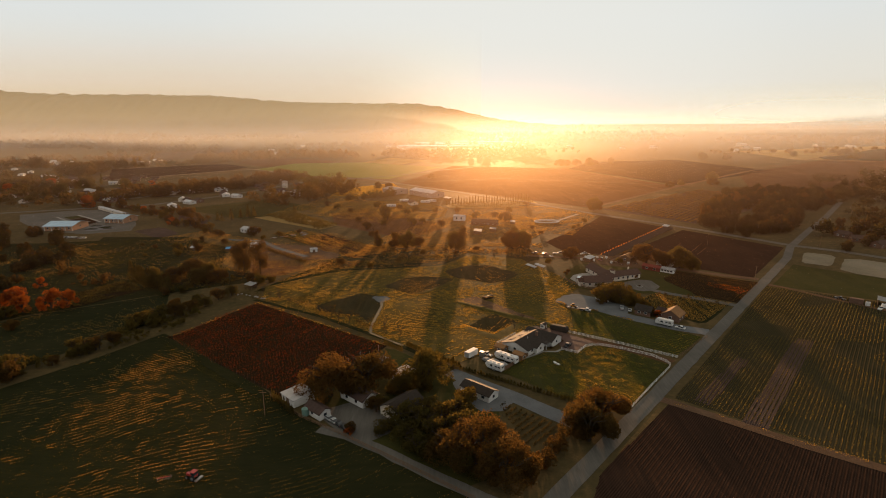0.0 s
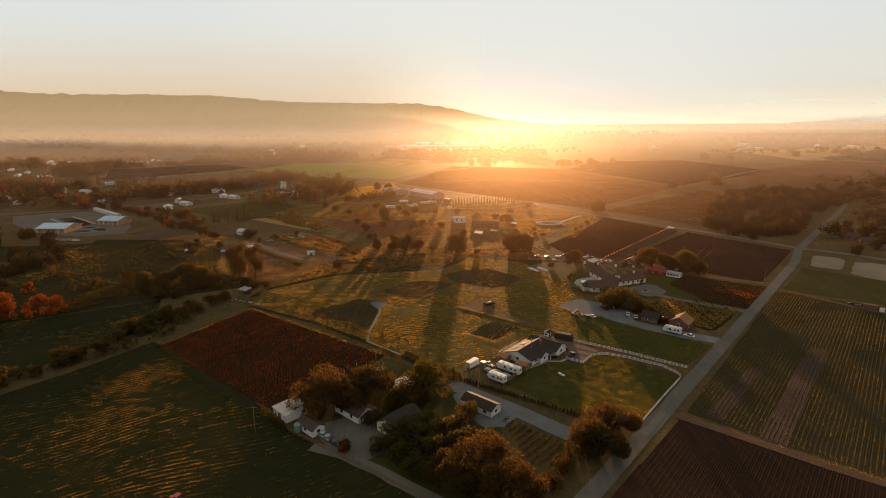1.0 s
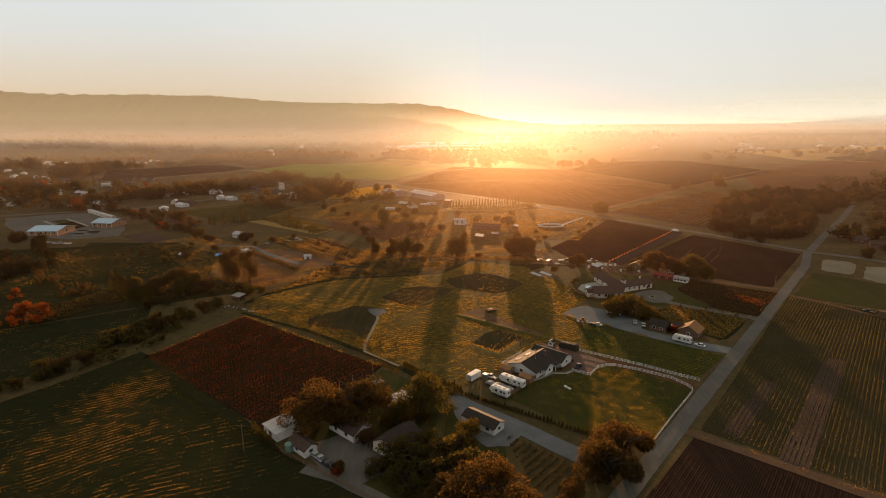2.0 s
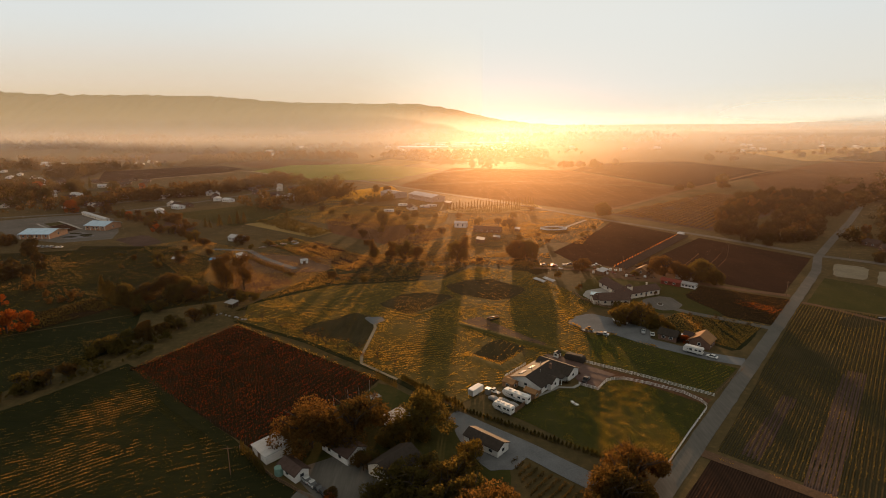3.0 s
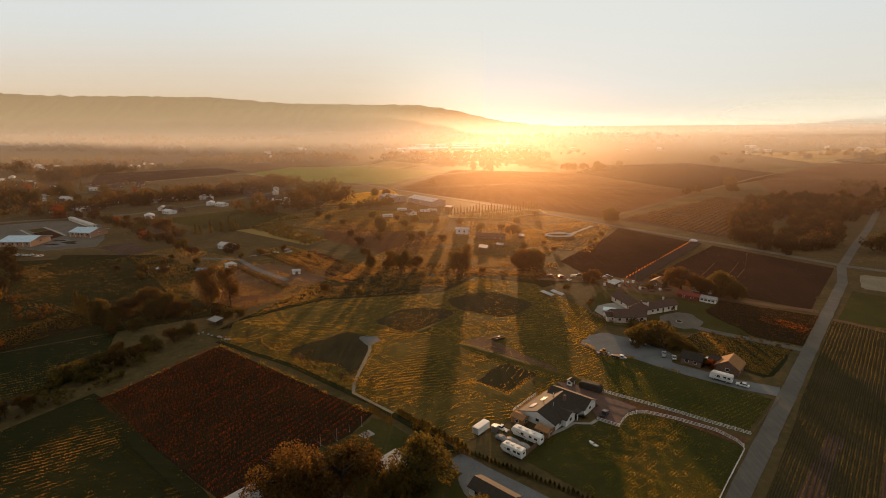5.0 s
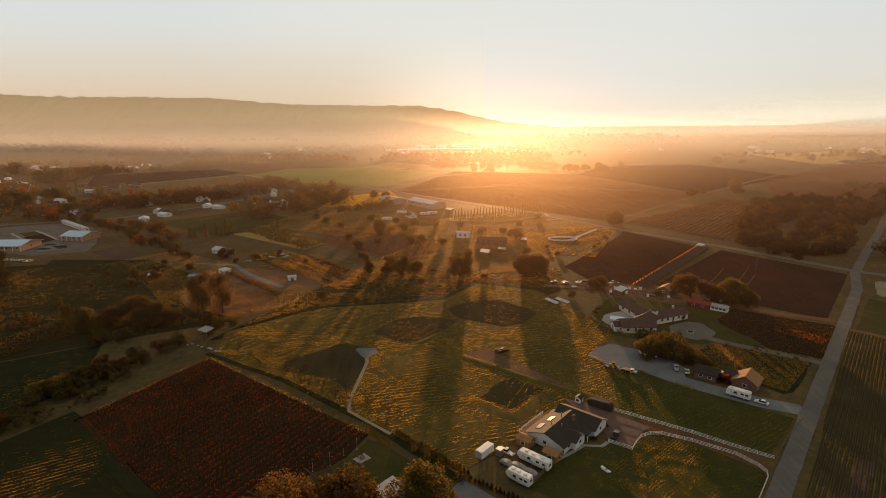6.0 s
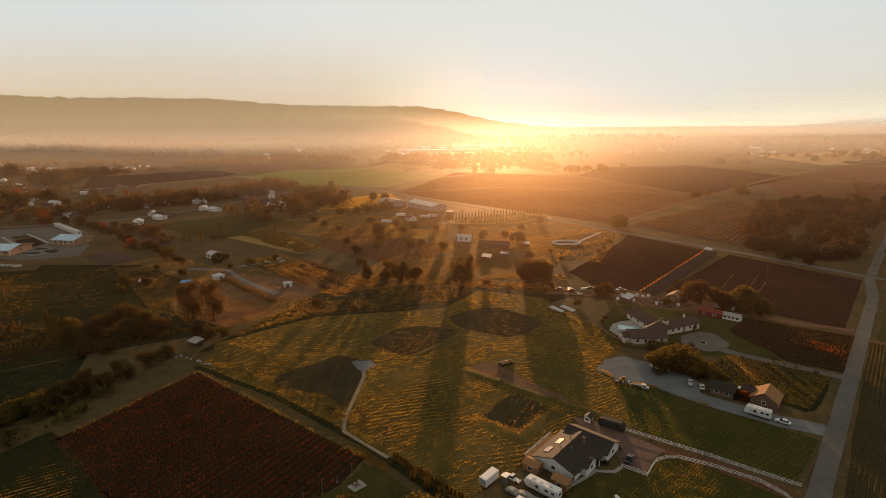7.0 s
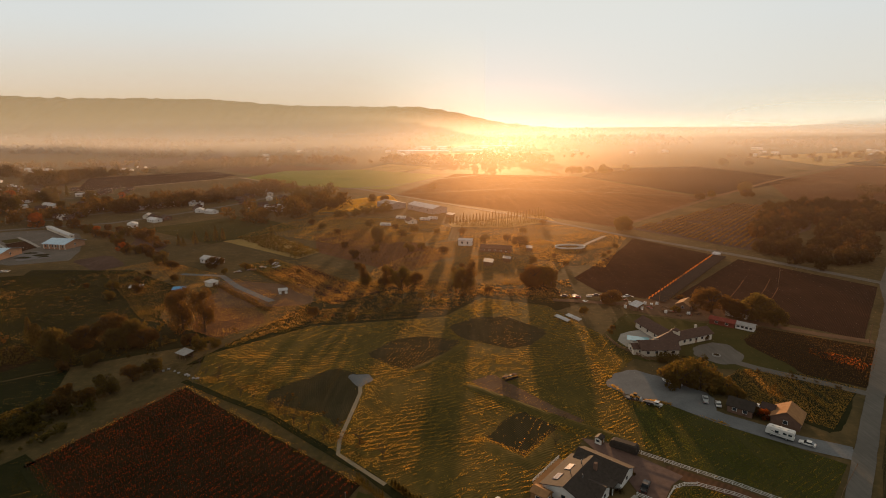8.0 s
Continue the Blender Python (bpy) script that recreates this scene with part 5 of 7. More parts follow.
for s in (-1, 1):
    wheel(rake, s * 1.7, 0, 0.45, 0.14)

# ---- along the gravel drive ----
building("brown_cottage", 101, 251.5, ALONG + 92, 7.6, 5.6, 2.7, 1.9, M["brick"], M["shingle"], "small brown cottage with white-framed windows", "house", 2)
# the main roof is tan instead of tile brown to paint its sunlit gold
lit = building("drive_house", 112.6, 244.6, ALONG, 8.6, 8.2, 3.0, 2.6, M["brick"], M["tan_roof"], "brown house whose roof catches the sun", "house", 2)
gable_parts(lit, -7.6, -4.05, -1.5, 3.4, 2.6, 1.7, M["brick"], M["tile_roof"], 0.4, "x", 1, False)
camper(104.8, 236.0, ALONG + 90, 7.8, "white motorhome with grey swirls on the drive", "motorhome", True)
car(110.6, 231.6, ALONG + 90, M["white"], "white car parked behind the motorhome")
car(92.2, 258.6, ALONG + 20, M["silver"], "silver pickup parked beside the trees", "pickup")
car(95.2, 255.6, ALONG + 20, M["silver"], "grey parked car beside the cottage")
car(109.5, 253.5, ALONG + 80, M["white"], "white car parked behind the house")
loader(67.5, 259.0, ALONG - 90 + 6)
disc_harrow(24.2, 276.5, 30)
for fx, fy, lb in ((84.5, 272.5, "white scrap boat hull on its side"), (87.0, 270.8, "pale tipped trailer frame")):
    sc = thing("scrap_hull", pose(fx, fy, 0.15, 0, 20, 40), lb, "scrap", "scrap hulls")
    bm = prism(bmesh.new(), [(-2.0, 0.0), (1.6, 0.0), (2.6, 0.9), (-2.0, 0.8)], -0.8, 0.8)
    bmesh.ops.bevel(bm, geom=list(bm.edges), offset=0.12, segments=2, affect="EDGES")
    part("hull", bm, M["white"], sc)
fence("wire_fence", [(118, 221), (107, 211), (97, 201)], 3.0, 1.2, 2, M["wood"], "thin post fence along the road verge", 0.1, 0.05)

# along the far edge of the crop field
ribbon("field_track", [(192, 299), (198, 293), (211, 274), (226, 254), (252, 226), (300, 180)], 3.5, 0.13, M["dirt"], "worn dirt track along the crop field", "track")
container = thing("storage_container", pose(219, 266, 0.05, 0, 0, 50), "rust-brown steel storage container beside the field", "container")
part("body", boxed(-1.2, 1.2, -3.0, 3.0, 0.1, 2.6, 0.04), M["brick"], container)
for i in range(9):
    part("rib", boxed(-1.25, 1.25, -2.8 + i * 0.68, -2.7 + i * 0.68, 0.2, 2.5), M["brick"], container)
part("door", boxed(-1.1, 1.1, -3.06, -2.99, 0.2, 2.5), M["wood"], container)
for x, y in ((222, 262), (228, 259)):
    vat = thing("water_tank", pose(x, y, 0.05), "white plastic water tank beside the field", "tank", "water tanks")
    part("tank", tube(bmesh.new(), (0, 0, 0), (0, 0, 2.0), 1.1, 1.05, 16), M["white"], vat)
    part("lid", tube(bmesh.new(), (0, 0, 2.0), (0, 0, 2.25), 0.45, 0.35, 10), M["black"], vat)
for x, y, t, m, lb in ((215, 272, 40, "black", "dark pickup parked on the field track"), (224, 256, 130, "white", "white pickup parked by the container"), (231, 252, 60, "silver", "grey pickup beside the field track")):
    car(x, y, t, M[m], lb, "pickup")
flat_shed("implement_shed", 232, 264, 50, 8, 5, 2.4, 3.0, M["wood"], M["grey_shed"], "open implement shed with grey roof", "shed", True)

# ---- the villa with the pool ----
villa = thing("villa", pose(84, 297, 0), "sprawling cream stucco villa with brown tile roofs", "house")
gable_parts(villa, -1, 15, -1, 8, 3.2, 2.4, M["stucco"], M["tile_roof"], 0.6, "x", 4, True, 0.22, pose(0, 0, 0, 0, 0, 2))
gable_parts(villa, -4, 2, 1, 7, 2.8, 1.3, M["stucco"], M["tile_roof"], 0.4, "x", 1, False, 0.22, pose(0, 0, 0, 0, 0, 2))
gable_parts(villa, -2, 13, 0, 8, 3.4, 2.8, M["stucco"], M["tile_roof"], 0.6, "x", 2, False, 0.22, pose(12, 3, 0, 0, 0, 42))
gable_parts(villa, 0, 19, 0, 7.5, 3.2, 2.0, M["stucco"], M["tile_roof"], 0.6, "x", 5, True, 0.22, pose(20, 10, 0, 0, 0, 22))
gable_parts(villa, -4, 4, -2, 17, 3.2, 2.4, M["stucco"], M["tile_roof"], 0.6, "y", 3, False, 0.22, pose(16, 17, 0, 0, 0, 14))
part("entrance_tower", boxed(17.2, 20.2, 11.5, 14.5, 3.0, 6.4, 0.05), M["stucco"], villa)
part("tower_roof", tube(bmesh.new(), (18.7, 13, 6.4), (18.7, 13, 7.6), 2.3, 0.1, 4), M["tile_roof"], villa)
for cx, cy in ((6.0, 4.4), (30.5, 19.2)):
    part("chimney", boxed(cx, cx + 0.8, cy, cy + 0.8, 3.5, 6.4, 0.03), M["stucco"], villa)
field("pool_deck", [(78, 313), (80, 306), (88, 303), (95, 308), (98, 316), (93, 326), (87, 324), (82, 321)], 0.18, M["concrete"], "pale concrete pool deck", "terrace")
pool = thing("swimming_pool", pose(88, 315, 0.19, 0, 0, -20), "pale blue swimming pool behind the villa", "pool")
part("rim", boxed(-5.2, 5.2, -3.2, 3.2, 0.0, 0.10, 0.02), M["concrete"], pool)
part("water", boxed(-4.8, 4.8, -2.8, 2.8, 0.02, 0.12), M["pool"], pool)
for k in range(5):
    sl = thing("sun_lounger", pose(82.5 + k * 1.6, 306.8 - k * 0.5, 0.18, 0, 0, -20), "dark sun lounger on the pool deck", "lounger", "sun loungers")
    part("seat", boxed(-0.35, 0.35, -0.9, 0.4, 0.3, 0.38, 0.01), M["wood"], sl)
    part("backrest", prism(bmesh.new(), [(0.4, 0.3), (0.95, 0.8), (0.9, 0.86), (0.38, 0.38)], -0.35, 0.35), M["wood"], sl)
    for sx in (-0.3, 0.3):
        for sy in (-0.8, 0.3):
            part("leg", boxed(sx - 0.03, sx + 0.03, sy - 0.03, sy + 0.03, 0, 0.31), M["wood"], sl)
isl = thing("planter_island", pose(115, 296.5, 0.15), "round stone planter in the turning court", "planter")
part("rim", tube(bmesh.new(), (0, 0, 0), (0, 0, 0.45), 1.7, 1.6, 18), M["concrete"], isl)
part("soil", tube(bmesh.new(), (0, 0, 0.4), (0, 0, 0.5), 1.3, 1.2, 18), M["vinesoil"], isl)
fence("garden_fence", [(74, 318), (76, 306), (84, 293), (98, 290)], 2.4, 1.4, 5, M["wood"], "dark garden fence round the villa", 0.1, 0.12)

# ---- the farm yard ----
long_shed = building("red_shed", 136.0, 332.5, ALONG + 90, 11, 4.4, 2.5, 1.0, M["red_wall"], M["red_wall"], "long red shed beside the gravel drive", "shed", 2)
building("white_shed", 144, 326.6, ALONG + 90, 8, 4.2, 2.4, 0.9, M["white"], M["grey_shed"], "white shed with several doors by the drive", "shed", 4)
building("yard_barn", 128, 356, ALONG, 9, 7, 3.2, 1.8, M["wood"], M["tan_roof"], "old wooden barn in the farm yard", "barn", 1)
building("yard_barn", 150, 345, ALONG + 90, 10, 7, 3.0, 1.8, M["stucco"], M["tile_roof"], "house hidden under two big trees", "house", 2)
flat_shed("yard_shed", 102, 357, ALONG + 90, 9, 4, 2.2, 2.8, M["wood"], M["metal_roof"], "low shed with curved pale roof", "shed")
for i in range(26):
    px, py = 113.5 + i * 3.32, 372.0 + i * 3.9
    sh = thing("shade_shelter", pose(px + 4.6, py - 3.8, 0, 0, 0, ALONG), "low dark shelter in a long row, one sunlit end coloured in", "shelter", "row of shelters")
    for s in (-1, 1):
        a = [(s * 1.5, 0.9), (0, 1.9), (0, 1.97), (s * 1.5, 0.97)]
        a = a if s > 0 else a[::-1]
        part("roof", prism(bmesh.new(), a, -4.08, 4.8), M["shingle"], sh)
        # the sunlit end is coloured in as a strip of bright orange film
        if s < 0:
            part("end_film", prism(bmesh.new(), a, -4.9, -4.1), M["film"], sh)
        for q in (-4.6, 0, 4.6):
            part("post", boxed(q - 0.06, q + 0.06, s * 1.4 - 0.06, s * 1.4 + 0.06, -0.1, 0.97), M["wood"], sh)
flat_shed("end_shed", 201.5, 470, ALONG + 90, 7, 4, 2.2, 2.6, M["white"], M["metal_roof"], "pale-roofed shed at the end of the row", "shed")
for i, (px, py) in enumerate(((58.5, 340.0), (64.5, 341.0))):
    so = thing("solar_table", pose(px, py, 0, 0, 0, 30), "ground-mounted table of solar panels on steel posts", "solar panel", "solar tables")
    for j in range(5):
        pn = boxed(-1.2, 1.2, -4.8 + j * 2.0, -2.85 + j * 2.0, 0, 0.08, 0.01)
        pn.transform(pose(0, 0, 1.2, 0, -14, 0))
        part("panel", pn, M["metal_roof"], so)
    for j in range(3):
        part("post", boxed(-0.08, 0.08, -3.6 + j * 3.6, -3.44 + j * 3.6, -0.2, 1.25), M["steel"], so)
for i in range(14):
    a = random.Random(i)
    px, py = 66 + i * 3.1 + a.uniform(-2, 2), 374 + a.uniform(-6, 6)
    if i % 3 == 0:
        car(px, py, a.uniform(0, 180), M[a.choice(["silver", "black", "car_red"])], "old car standing in the farm yard")
    else:
        cr = thing("scrap_pile", pose(px, py, 0.1, 0, 0, a.uniform(0, 180)), "pile of pale boards and scrap sheets", "scrap", "scrap piles")
        for j in range(5):
            bm = boxed(-1.3, 1.3, -0.5, 0.5, 0, 0.1)
            bm.transform(pose(a.uniform(-0.8, 0.8), a.uniform(-0.8, 0.8), 0.05 + 0.14 * j, a.uniform(-6, 6), a.uniform(-6, 6), a.uniform(0, 180)))
            part("board", bm, M[a.choice(["white", "wood", "metal_roof"])], cr)

for i in range(30):
    a = random.Random(300 + i)
    px, py = a.uniform(94, 132), 0
    py = 366 - (px - 94) * 0.55 + a.uniform(-7, 9)
    kind = i % 4
    if kind == 0:
        cr = thing("pallet_stack", pose(px, py, 0.08, 0, 0, a.uniform(0, 90)), "stack of weathered wooden pallets in the yard", "pallets", "pallet stacks")
        for j in range(a.randint(3, 7)):
            part("pallet", boxed(-0.6, 0.6, -0.5, 0.5, j * 0.16, j * 0.16 + 0.13), M["wood"], cr)
    elif kind == 1:
        cr = thing("water_tank", pose(px, py, 0.05), "white plastic water tank in the yard", "tank", "water tanks")
        part("tank", tube(bmesh.new(), (0, 0, 0), (0, 0, 1.5), 0.8, 0.75, 14), M["white"], cr)
        part("lid", tube(bmesh.new(), (0, 0, 1.5), (0, 0, 1.7), 0.3, 0.25, 10), M["black"], cr)
    elif kind == 2:
        cr = thing("farm_cart", pose(px, py, 0.05, 0, 0, a.uniform(0, 180)), "small flat farm cart with wooden sides", "cart", "farm carts")
        part("bed", boxed(-0.9, 0.9, -1.6, 1.6, 0.6, 0.72, 0.02), M["wood"], cr)
        for s in (-1, 1):
            part("side_board", boxed(s * 0.88 - 0.03, s * 0.88 + 0.03, -1.6, 1.6, 0.72, 1.15), M["wood"], cr)
            wheel(cr, s * 1.0, 0.0, 0.35, 0.18)
        part("drawbar", tube(bmesh.new(), (0, 1.6, 0.6), (0, 2.8, 0.4), 0.04, 0.04, 6), M["black"], cr)
    else:
        cr = thing("scrap_pile", pose(px, py, 0.1, 0, 0, a.uniform(0, 180)), "pile of mixed boards and scrap sheets", "scrap", "scrap piles")
        for j in range(6):
            bm = boxed(-1.1, 1.1, -0.4, 0.4, 0, 0.08)
            bm.transform(pose(a.uniform(-0.9, 0.9), a.uniform(-0.9, 0.9), 0.05 + 0.12 * j, a.uniform(-8, 8), a.uniform(-8, 8), a.uniform(0, 180)))
            part("board", bm, M[a.choice(["grey_shed", "wood", "wood", "car_red", "tan_roof"])], cr)

# ---- the hut behind the vineyard, and the horse yard ----
flat_shed("open_hut", -114, 298, -30, 6, 4, 2.3, 2.8, M["wood"], M["grey_shed"], "open hut with grey roof under trees", "shed", True)
for i in range(10):
    a = random.Random(40 + i)
    sk = thing("white_bag", pose(-122 + i * 2.6 + a.uniform(-1, 1), 289 - i * 1.2 + a.uniform(-2, 2), 0, 0, 0, a.uniform(0, 90)), "pale sack or crate lying in the grass", "sack", "pale sacks")
    w = a.uniform(0.4, 0.8)
    part("sack", boxed(-w, w, -w * 0.7, w * 0.7, -0.05, a.uniform(0.4, 0.7), 0.14), M["grey_shed"], sk)
flat_shed("horse_shelter", -98, 387, 20, 5, 3, 2.2, 2.6, M["white"], M["metal_roof"], "small white horse shelter in the yard", "shed")
flat_shed("blue_shelter", -162, 391, 10, 7, 4, 2.2, 2.6, M["wood"], M["tarp"], "shed covered with a bright blue tarpaulin", "shed", True)
flat_shed("grey_shelter", -191, 396, 10, 7, 4, 2.0, 2.3, M["wood"], M["metal_roof"], "open grey-roofed field shelter", "shed", True)
flat_shed("grey_shelter", -148, 404, 60, 6, 5, 2.4, 3.0, M["stucco"], M["metal_roof"], "pale shed by the field lane", "shed")
building("white_house", -172, 461, 62.6, 16, 8, 3.0, 1.8, M["white"], M["metal_roof"], "white house with pale roof by a round tree", "house", 4)
ribbon("house_lane", [(-180, 430), (-150, 425), (-130, 400), (-100, 372)], 4.0, 0.14, M["gravel"], "pale gravel farm lane")
fence("yard_fence", [(-149, 419), (-81, 398), (-76, 365), (-129, 360), (-149, 419)], 4.0, 1.3, 2, M["wood"], "thin fence round the horse yard", 0.12, 0.1)

# ---- the blue-roofed buildings ----
for x, y, t, l, w in ((-350, 482, 0, 25, 23), (-320, 517, -12, 21, 19)):
    hall = building("school_hall", x, y, t + 90, l, w, 4.6, 2.6, M["tan_wall"], M["blue_roof"], "low tan hall with pale blue metal roof", "hall", 6, "blue-roofed halls", "y", 1.2)
    for j in range(5):
        part("pilaster", boxed(-w / 2 - 0.3, -w / 2 + 0.02, -l / 2 + j * l / 4 - 0.3, -l / 2 + j * l / 4 + 0.3, 0, 4.3), M["stucco"], hall)
building("school_canopy", -364, 573, 50, 70, 4, 3.0, 0.5, M["stucco"], M["metal_roof"], "long pale covered walkway", "canopy", 4)

field("play_court", [(-379, 527), (-373, 541), (-342, 515), (-344, 494)], 0.11, M["plough"], "dark resurfaced play court", "court")
field("court_grass", [(-396, 543), (-387, 552), (-374, 541), (-380, 530)], 0.11, M["lawn"], "worn grass plot beside the court", "plot")
ribbon("court_path", [(-403, 543), (-376, 520), (-348, 497)], 2.2, 0.13, M["concrete"], "pale concrete path along the court", "path")
ribbon("court_path", [(-390, 556), (-367, 538), (-340, 515)], 2.6, 0.13, M["concrete"], "pale concrete path behind the court", "path")
soft_field("school_forecourt", [(-342, 490), (-330, 502), (-304, 481), (-322, 468)], 0.12, M["gravel"], "pale paved forecourt between the halls", "yard")
for x, y, r in ((-326, 479, 4.0), (-318, 487, 4.5), (-331, 494, 4.0), (-312, 482, 3.0)):
    soft_field("planting_bed", [(x + r * math.cos(a) * 1.5, y + r * math.sin(a) * 0.8) for a in np.linspace(0, 5.5, 9)], 0.16, M["pasture"], "dark planted bed in the paving", "bed")
for i in range(9):
    car(-328 + 2.9 * i, 441 + 1.0 * (i % 3) - 0.6 * i, 12 + 5 * (i % 2), M[("silver", "white", "black", "silver")[i % 4]], "car parked on the grass by the halls")
soft_field("sports_paving", [(-284, 562), (-236, 524), (-228, 482), (-264, 514)], 0.08, M["dry_rows"], "bare pinkish paved strip beside the sports field", "yard")
for i, (x, y) in enumerate(((-143, 434), (-130, 447), (-124, 455), (-136, 440), (-120, 446))):
    a = random.Random(500 + i)
    cr = thing("scrap_pile", pose(x, y, 0.1, 0, 0, a.uniform(0, 180)), "heap of boards and old machine parts on dry grass", "scrap", "scrap piles")
    for j in range(8):
        bm = boxed(-1.6, 1.6, -0.4, 0.4, 0, 0.25)
        bm.transform(pose(a.uniform(-2.2, 2.2), a.uniform(-1.6, 1.6), 0.1 + 0.12 * (j % 4), a.uniform(-14, 14), a.uniform(-14, 14), a.uniform(0, 180)))
        part("board", bm, M[a.choice(["white", "wood", "grey_shed", "tan_roof"])], cr)

# ---- far farms ----
building("warehouse", -22, 694, -52 + 90, 50, 20, 6.0, 2.6, M["grey_shed"], M["pale_shed"], "large pale metal warehouse by the cross road", "warehouse", 3, "warehouses")
building("warehouse", -66, 722, -52 + 90, 30, 22, 6.0, 2.2, M["grey_shed"], M["grey_shed"], "pale metal warehouse beside a larger one", "warehouse", 2, "warehouses")
building("warehouse", -930, 1300, 60, 70, 28, 6.0, 2.0, M["white"], M["pale_shed"], "long white workshop among village trees", "warehouse", 4, "warehouses")
building("warehouse", -880, 1245, 60, 44, 22, 5.0, 1.8, M["white"], M["pale_shed"], "white workshop among village trees", "warehouse", 3, "warehouses")
building("white_barn", 16, 514, 75, 11, 7, 4.6, 1.0, M["white"], M["metal_roof"], "tall white barn with flat bright roof", "barn", 2)
building("long_ranch", 39, 492, 75, 24, 9, 2.8, 2.0, M["brick"], M["tile_roof"], "long low ranch building in the haze", "house", 5)
flat_shed("far_shed", 30, 452, 80, 10, 6, 2.4, 3.0, M["wood"], M["grey_shed"], "shed with pale flat roof", "shed")
flat_shed("far_shed", 44, 461, 80, 7, 5, 2.2, 2.8, M["wood"], M["grey_shed"], "small shed with a pale roof", "shed")
flat_shed("far_shed", 66, 496, 80, 9, 4, 2.0, 2.4, M["wood"], M["grey_shed"], "low shelter with bright roof", "shed")
flat_shed("far_shed", 5, 655, 75, 12, 7, 2.5, 3.2, M["wood"], M["grey_shed"], "pale shed by the warehouse", "shed")
building("far_house", -36, 618, 20, 14, 9, 3.0, 2.2, M["stucco"], M["tile_roof"], "brown-roofed house behind the orchard", "house", 3)
for x, y in ((-48, 640), (-22, 628), (-14, 634), (-60, 600)):
    camper(x, y, 80, 11.0, "white box trailer parked at the far farm", "box_trailer")
ring = thing("oval_wall", pose(110, 515, 0), "low white wall of an oval riding ring", "wall")
for i in range(40):
    a0, a1 = 2 * math.pi * i / 40, 2 * math.pi * (i + 1) / 40
    bm = boxed(0, math.hypot(12 * (math.cos(a1) - math.cos(a0)), 7 * (math.sin(a1) - math.sin(a0))), -0.12, 0.12, -0.1, 1.3)
    bm.transform(pose(-10 + 12 * math.cos(a0), -12 + 7 * math.sin(a0), 0, 0, 0, math.degrees(math.atan2(7 * (math.sin(a1) - math.sin(a0)), 12 * (math.cos(a1) - math.cos(a0))))))
    part("wall_panel", bm, M["white"], ring)
ribbon("ring_track", [(104, 497), (118, 517), (140, 545)], 3.5, 0.16, M["concrete"], "pale concrete track to the riding ring", "track")


# ---- trees and planting ----
rng = np.random.default_rng(5)
oak_a = oak(1, 10.0, 13.0, 12000, 0.52, M["leaf_oak"], 0.08, 22)
oak_b = oak(2, 8.5, 14.0, 11000, 0.50, M["leaf_oak"], 0.06, 20, 0.95)
oak_c = oak(3, 8.0, 14.0, 11000, 0.50, M["leaf_dark"], 0.05, 22, 1.05, "oak_tree", "dense dark green oak tree", "oak trees")
oak_d = oak(4, 6.0, 8.5, 3200, 0.55, M["leaf_dark"], 0.03, 18, 0.95, "round_tree", "dense rounded evergreen tree", "round trees")
gold_t = oak(6, 5.0, 8.0, 2600, 0.5, M["leaf_gold"], 0.06, 16, 0.95, "golden_tree", "small golden-green autumn tree", "golden trees")
rust_t = oak(7, 5.0, 8.5, 2600, 0.5, M["leaf_oak"], 0.08, 15, 0.95, "russet_tree", "small russet autumn tree", "russet trees")
red_t = oak(9, 5.0, 9.0, 2600, 0.5, M["leaf_red"], 0.08, 15, 1.0, "red_tree", "bright orange-red autumn tree", "red trees")
# round the farmhouse by the lane
grove([oak_a], [(-40.5, 171, 1.15), (11, 135, 1.05), (17, 126, 0.95)], rng, 0.97, 1.03)
grove([oak_b], [(-28, 175, 1.25), (44, 143, 1.0), (2, 131, 0.9), (51, 153, 1.0)], rng, 0.97, 1.03)
grove([oak_c], [(-7, 177, 1.2), (45, 147, 0.75), (-16, 172, 0.6)], rng, 0.97, 1.03)
grove([oak_d], [(-14, 152, 1.0), (-7, 149, 1.1), (1, 151, 1.15), (5, 156, 0.9), (-2, 142, 1.15), (-12, 143, 0.9), (-19, 148, 0.8), (6, 145, 1.0), (-6, 157, 1.0), (-22, 163, 0.7), (8, 128, 1.0), (-8, 137, 0.8)], rng)
grove([gold_t], [(8, 163, 0.95), (4, 160, 0.7), (102, 264, 0.9), (95, 268, 1.3), (87, 268, 1.3), (91, 271, 1.4), (83, 270, 1.1), (105, 261, 0.6), (-112, 306, 0.8), (-106, 309, 0.7), (-40, 550, 0.9)], rng)
grove([rust_t], [(22, 126, 1.0), (34, 138, 0.9), (29, 131, 0.8), (-23, 160, 0.7), (104, 248, 0.6), (-30, 148, 0.5)], rng)
grove([red_t], [(-226, 263, 1.45), (-218, 258, 1.0), (-206, 262, 1.35), (-200, 266, 1.1), (-213, 266, 0.9), (106, 247, 0.55), (-240, 300, 0.8), (-30, 147, 0.35)], rng)
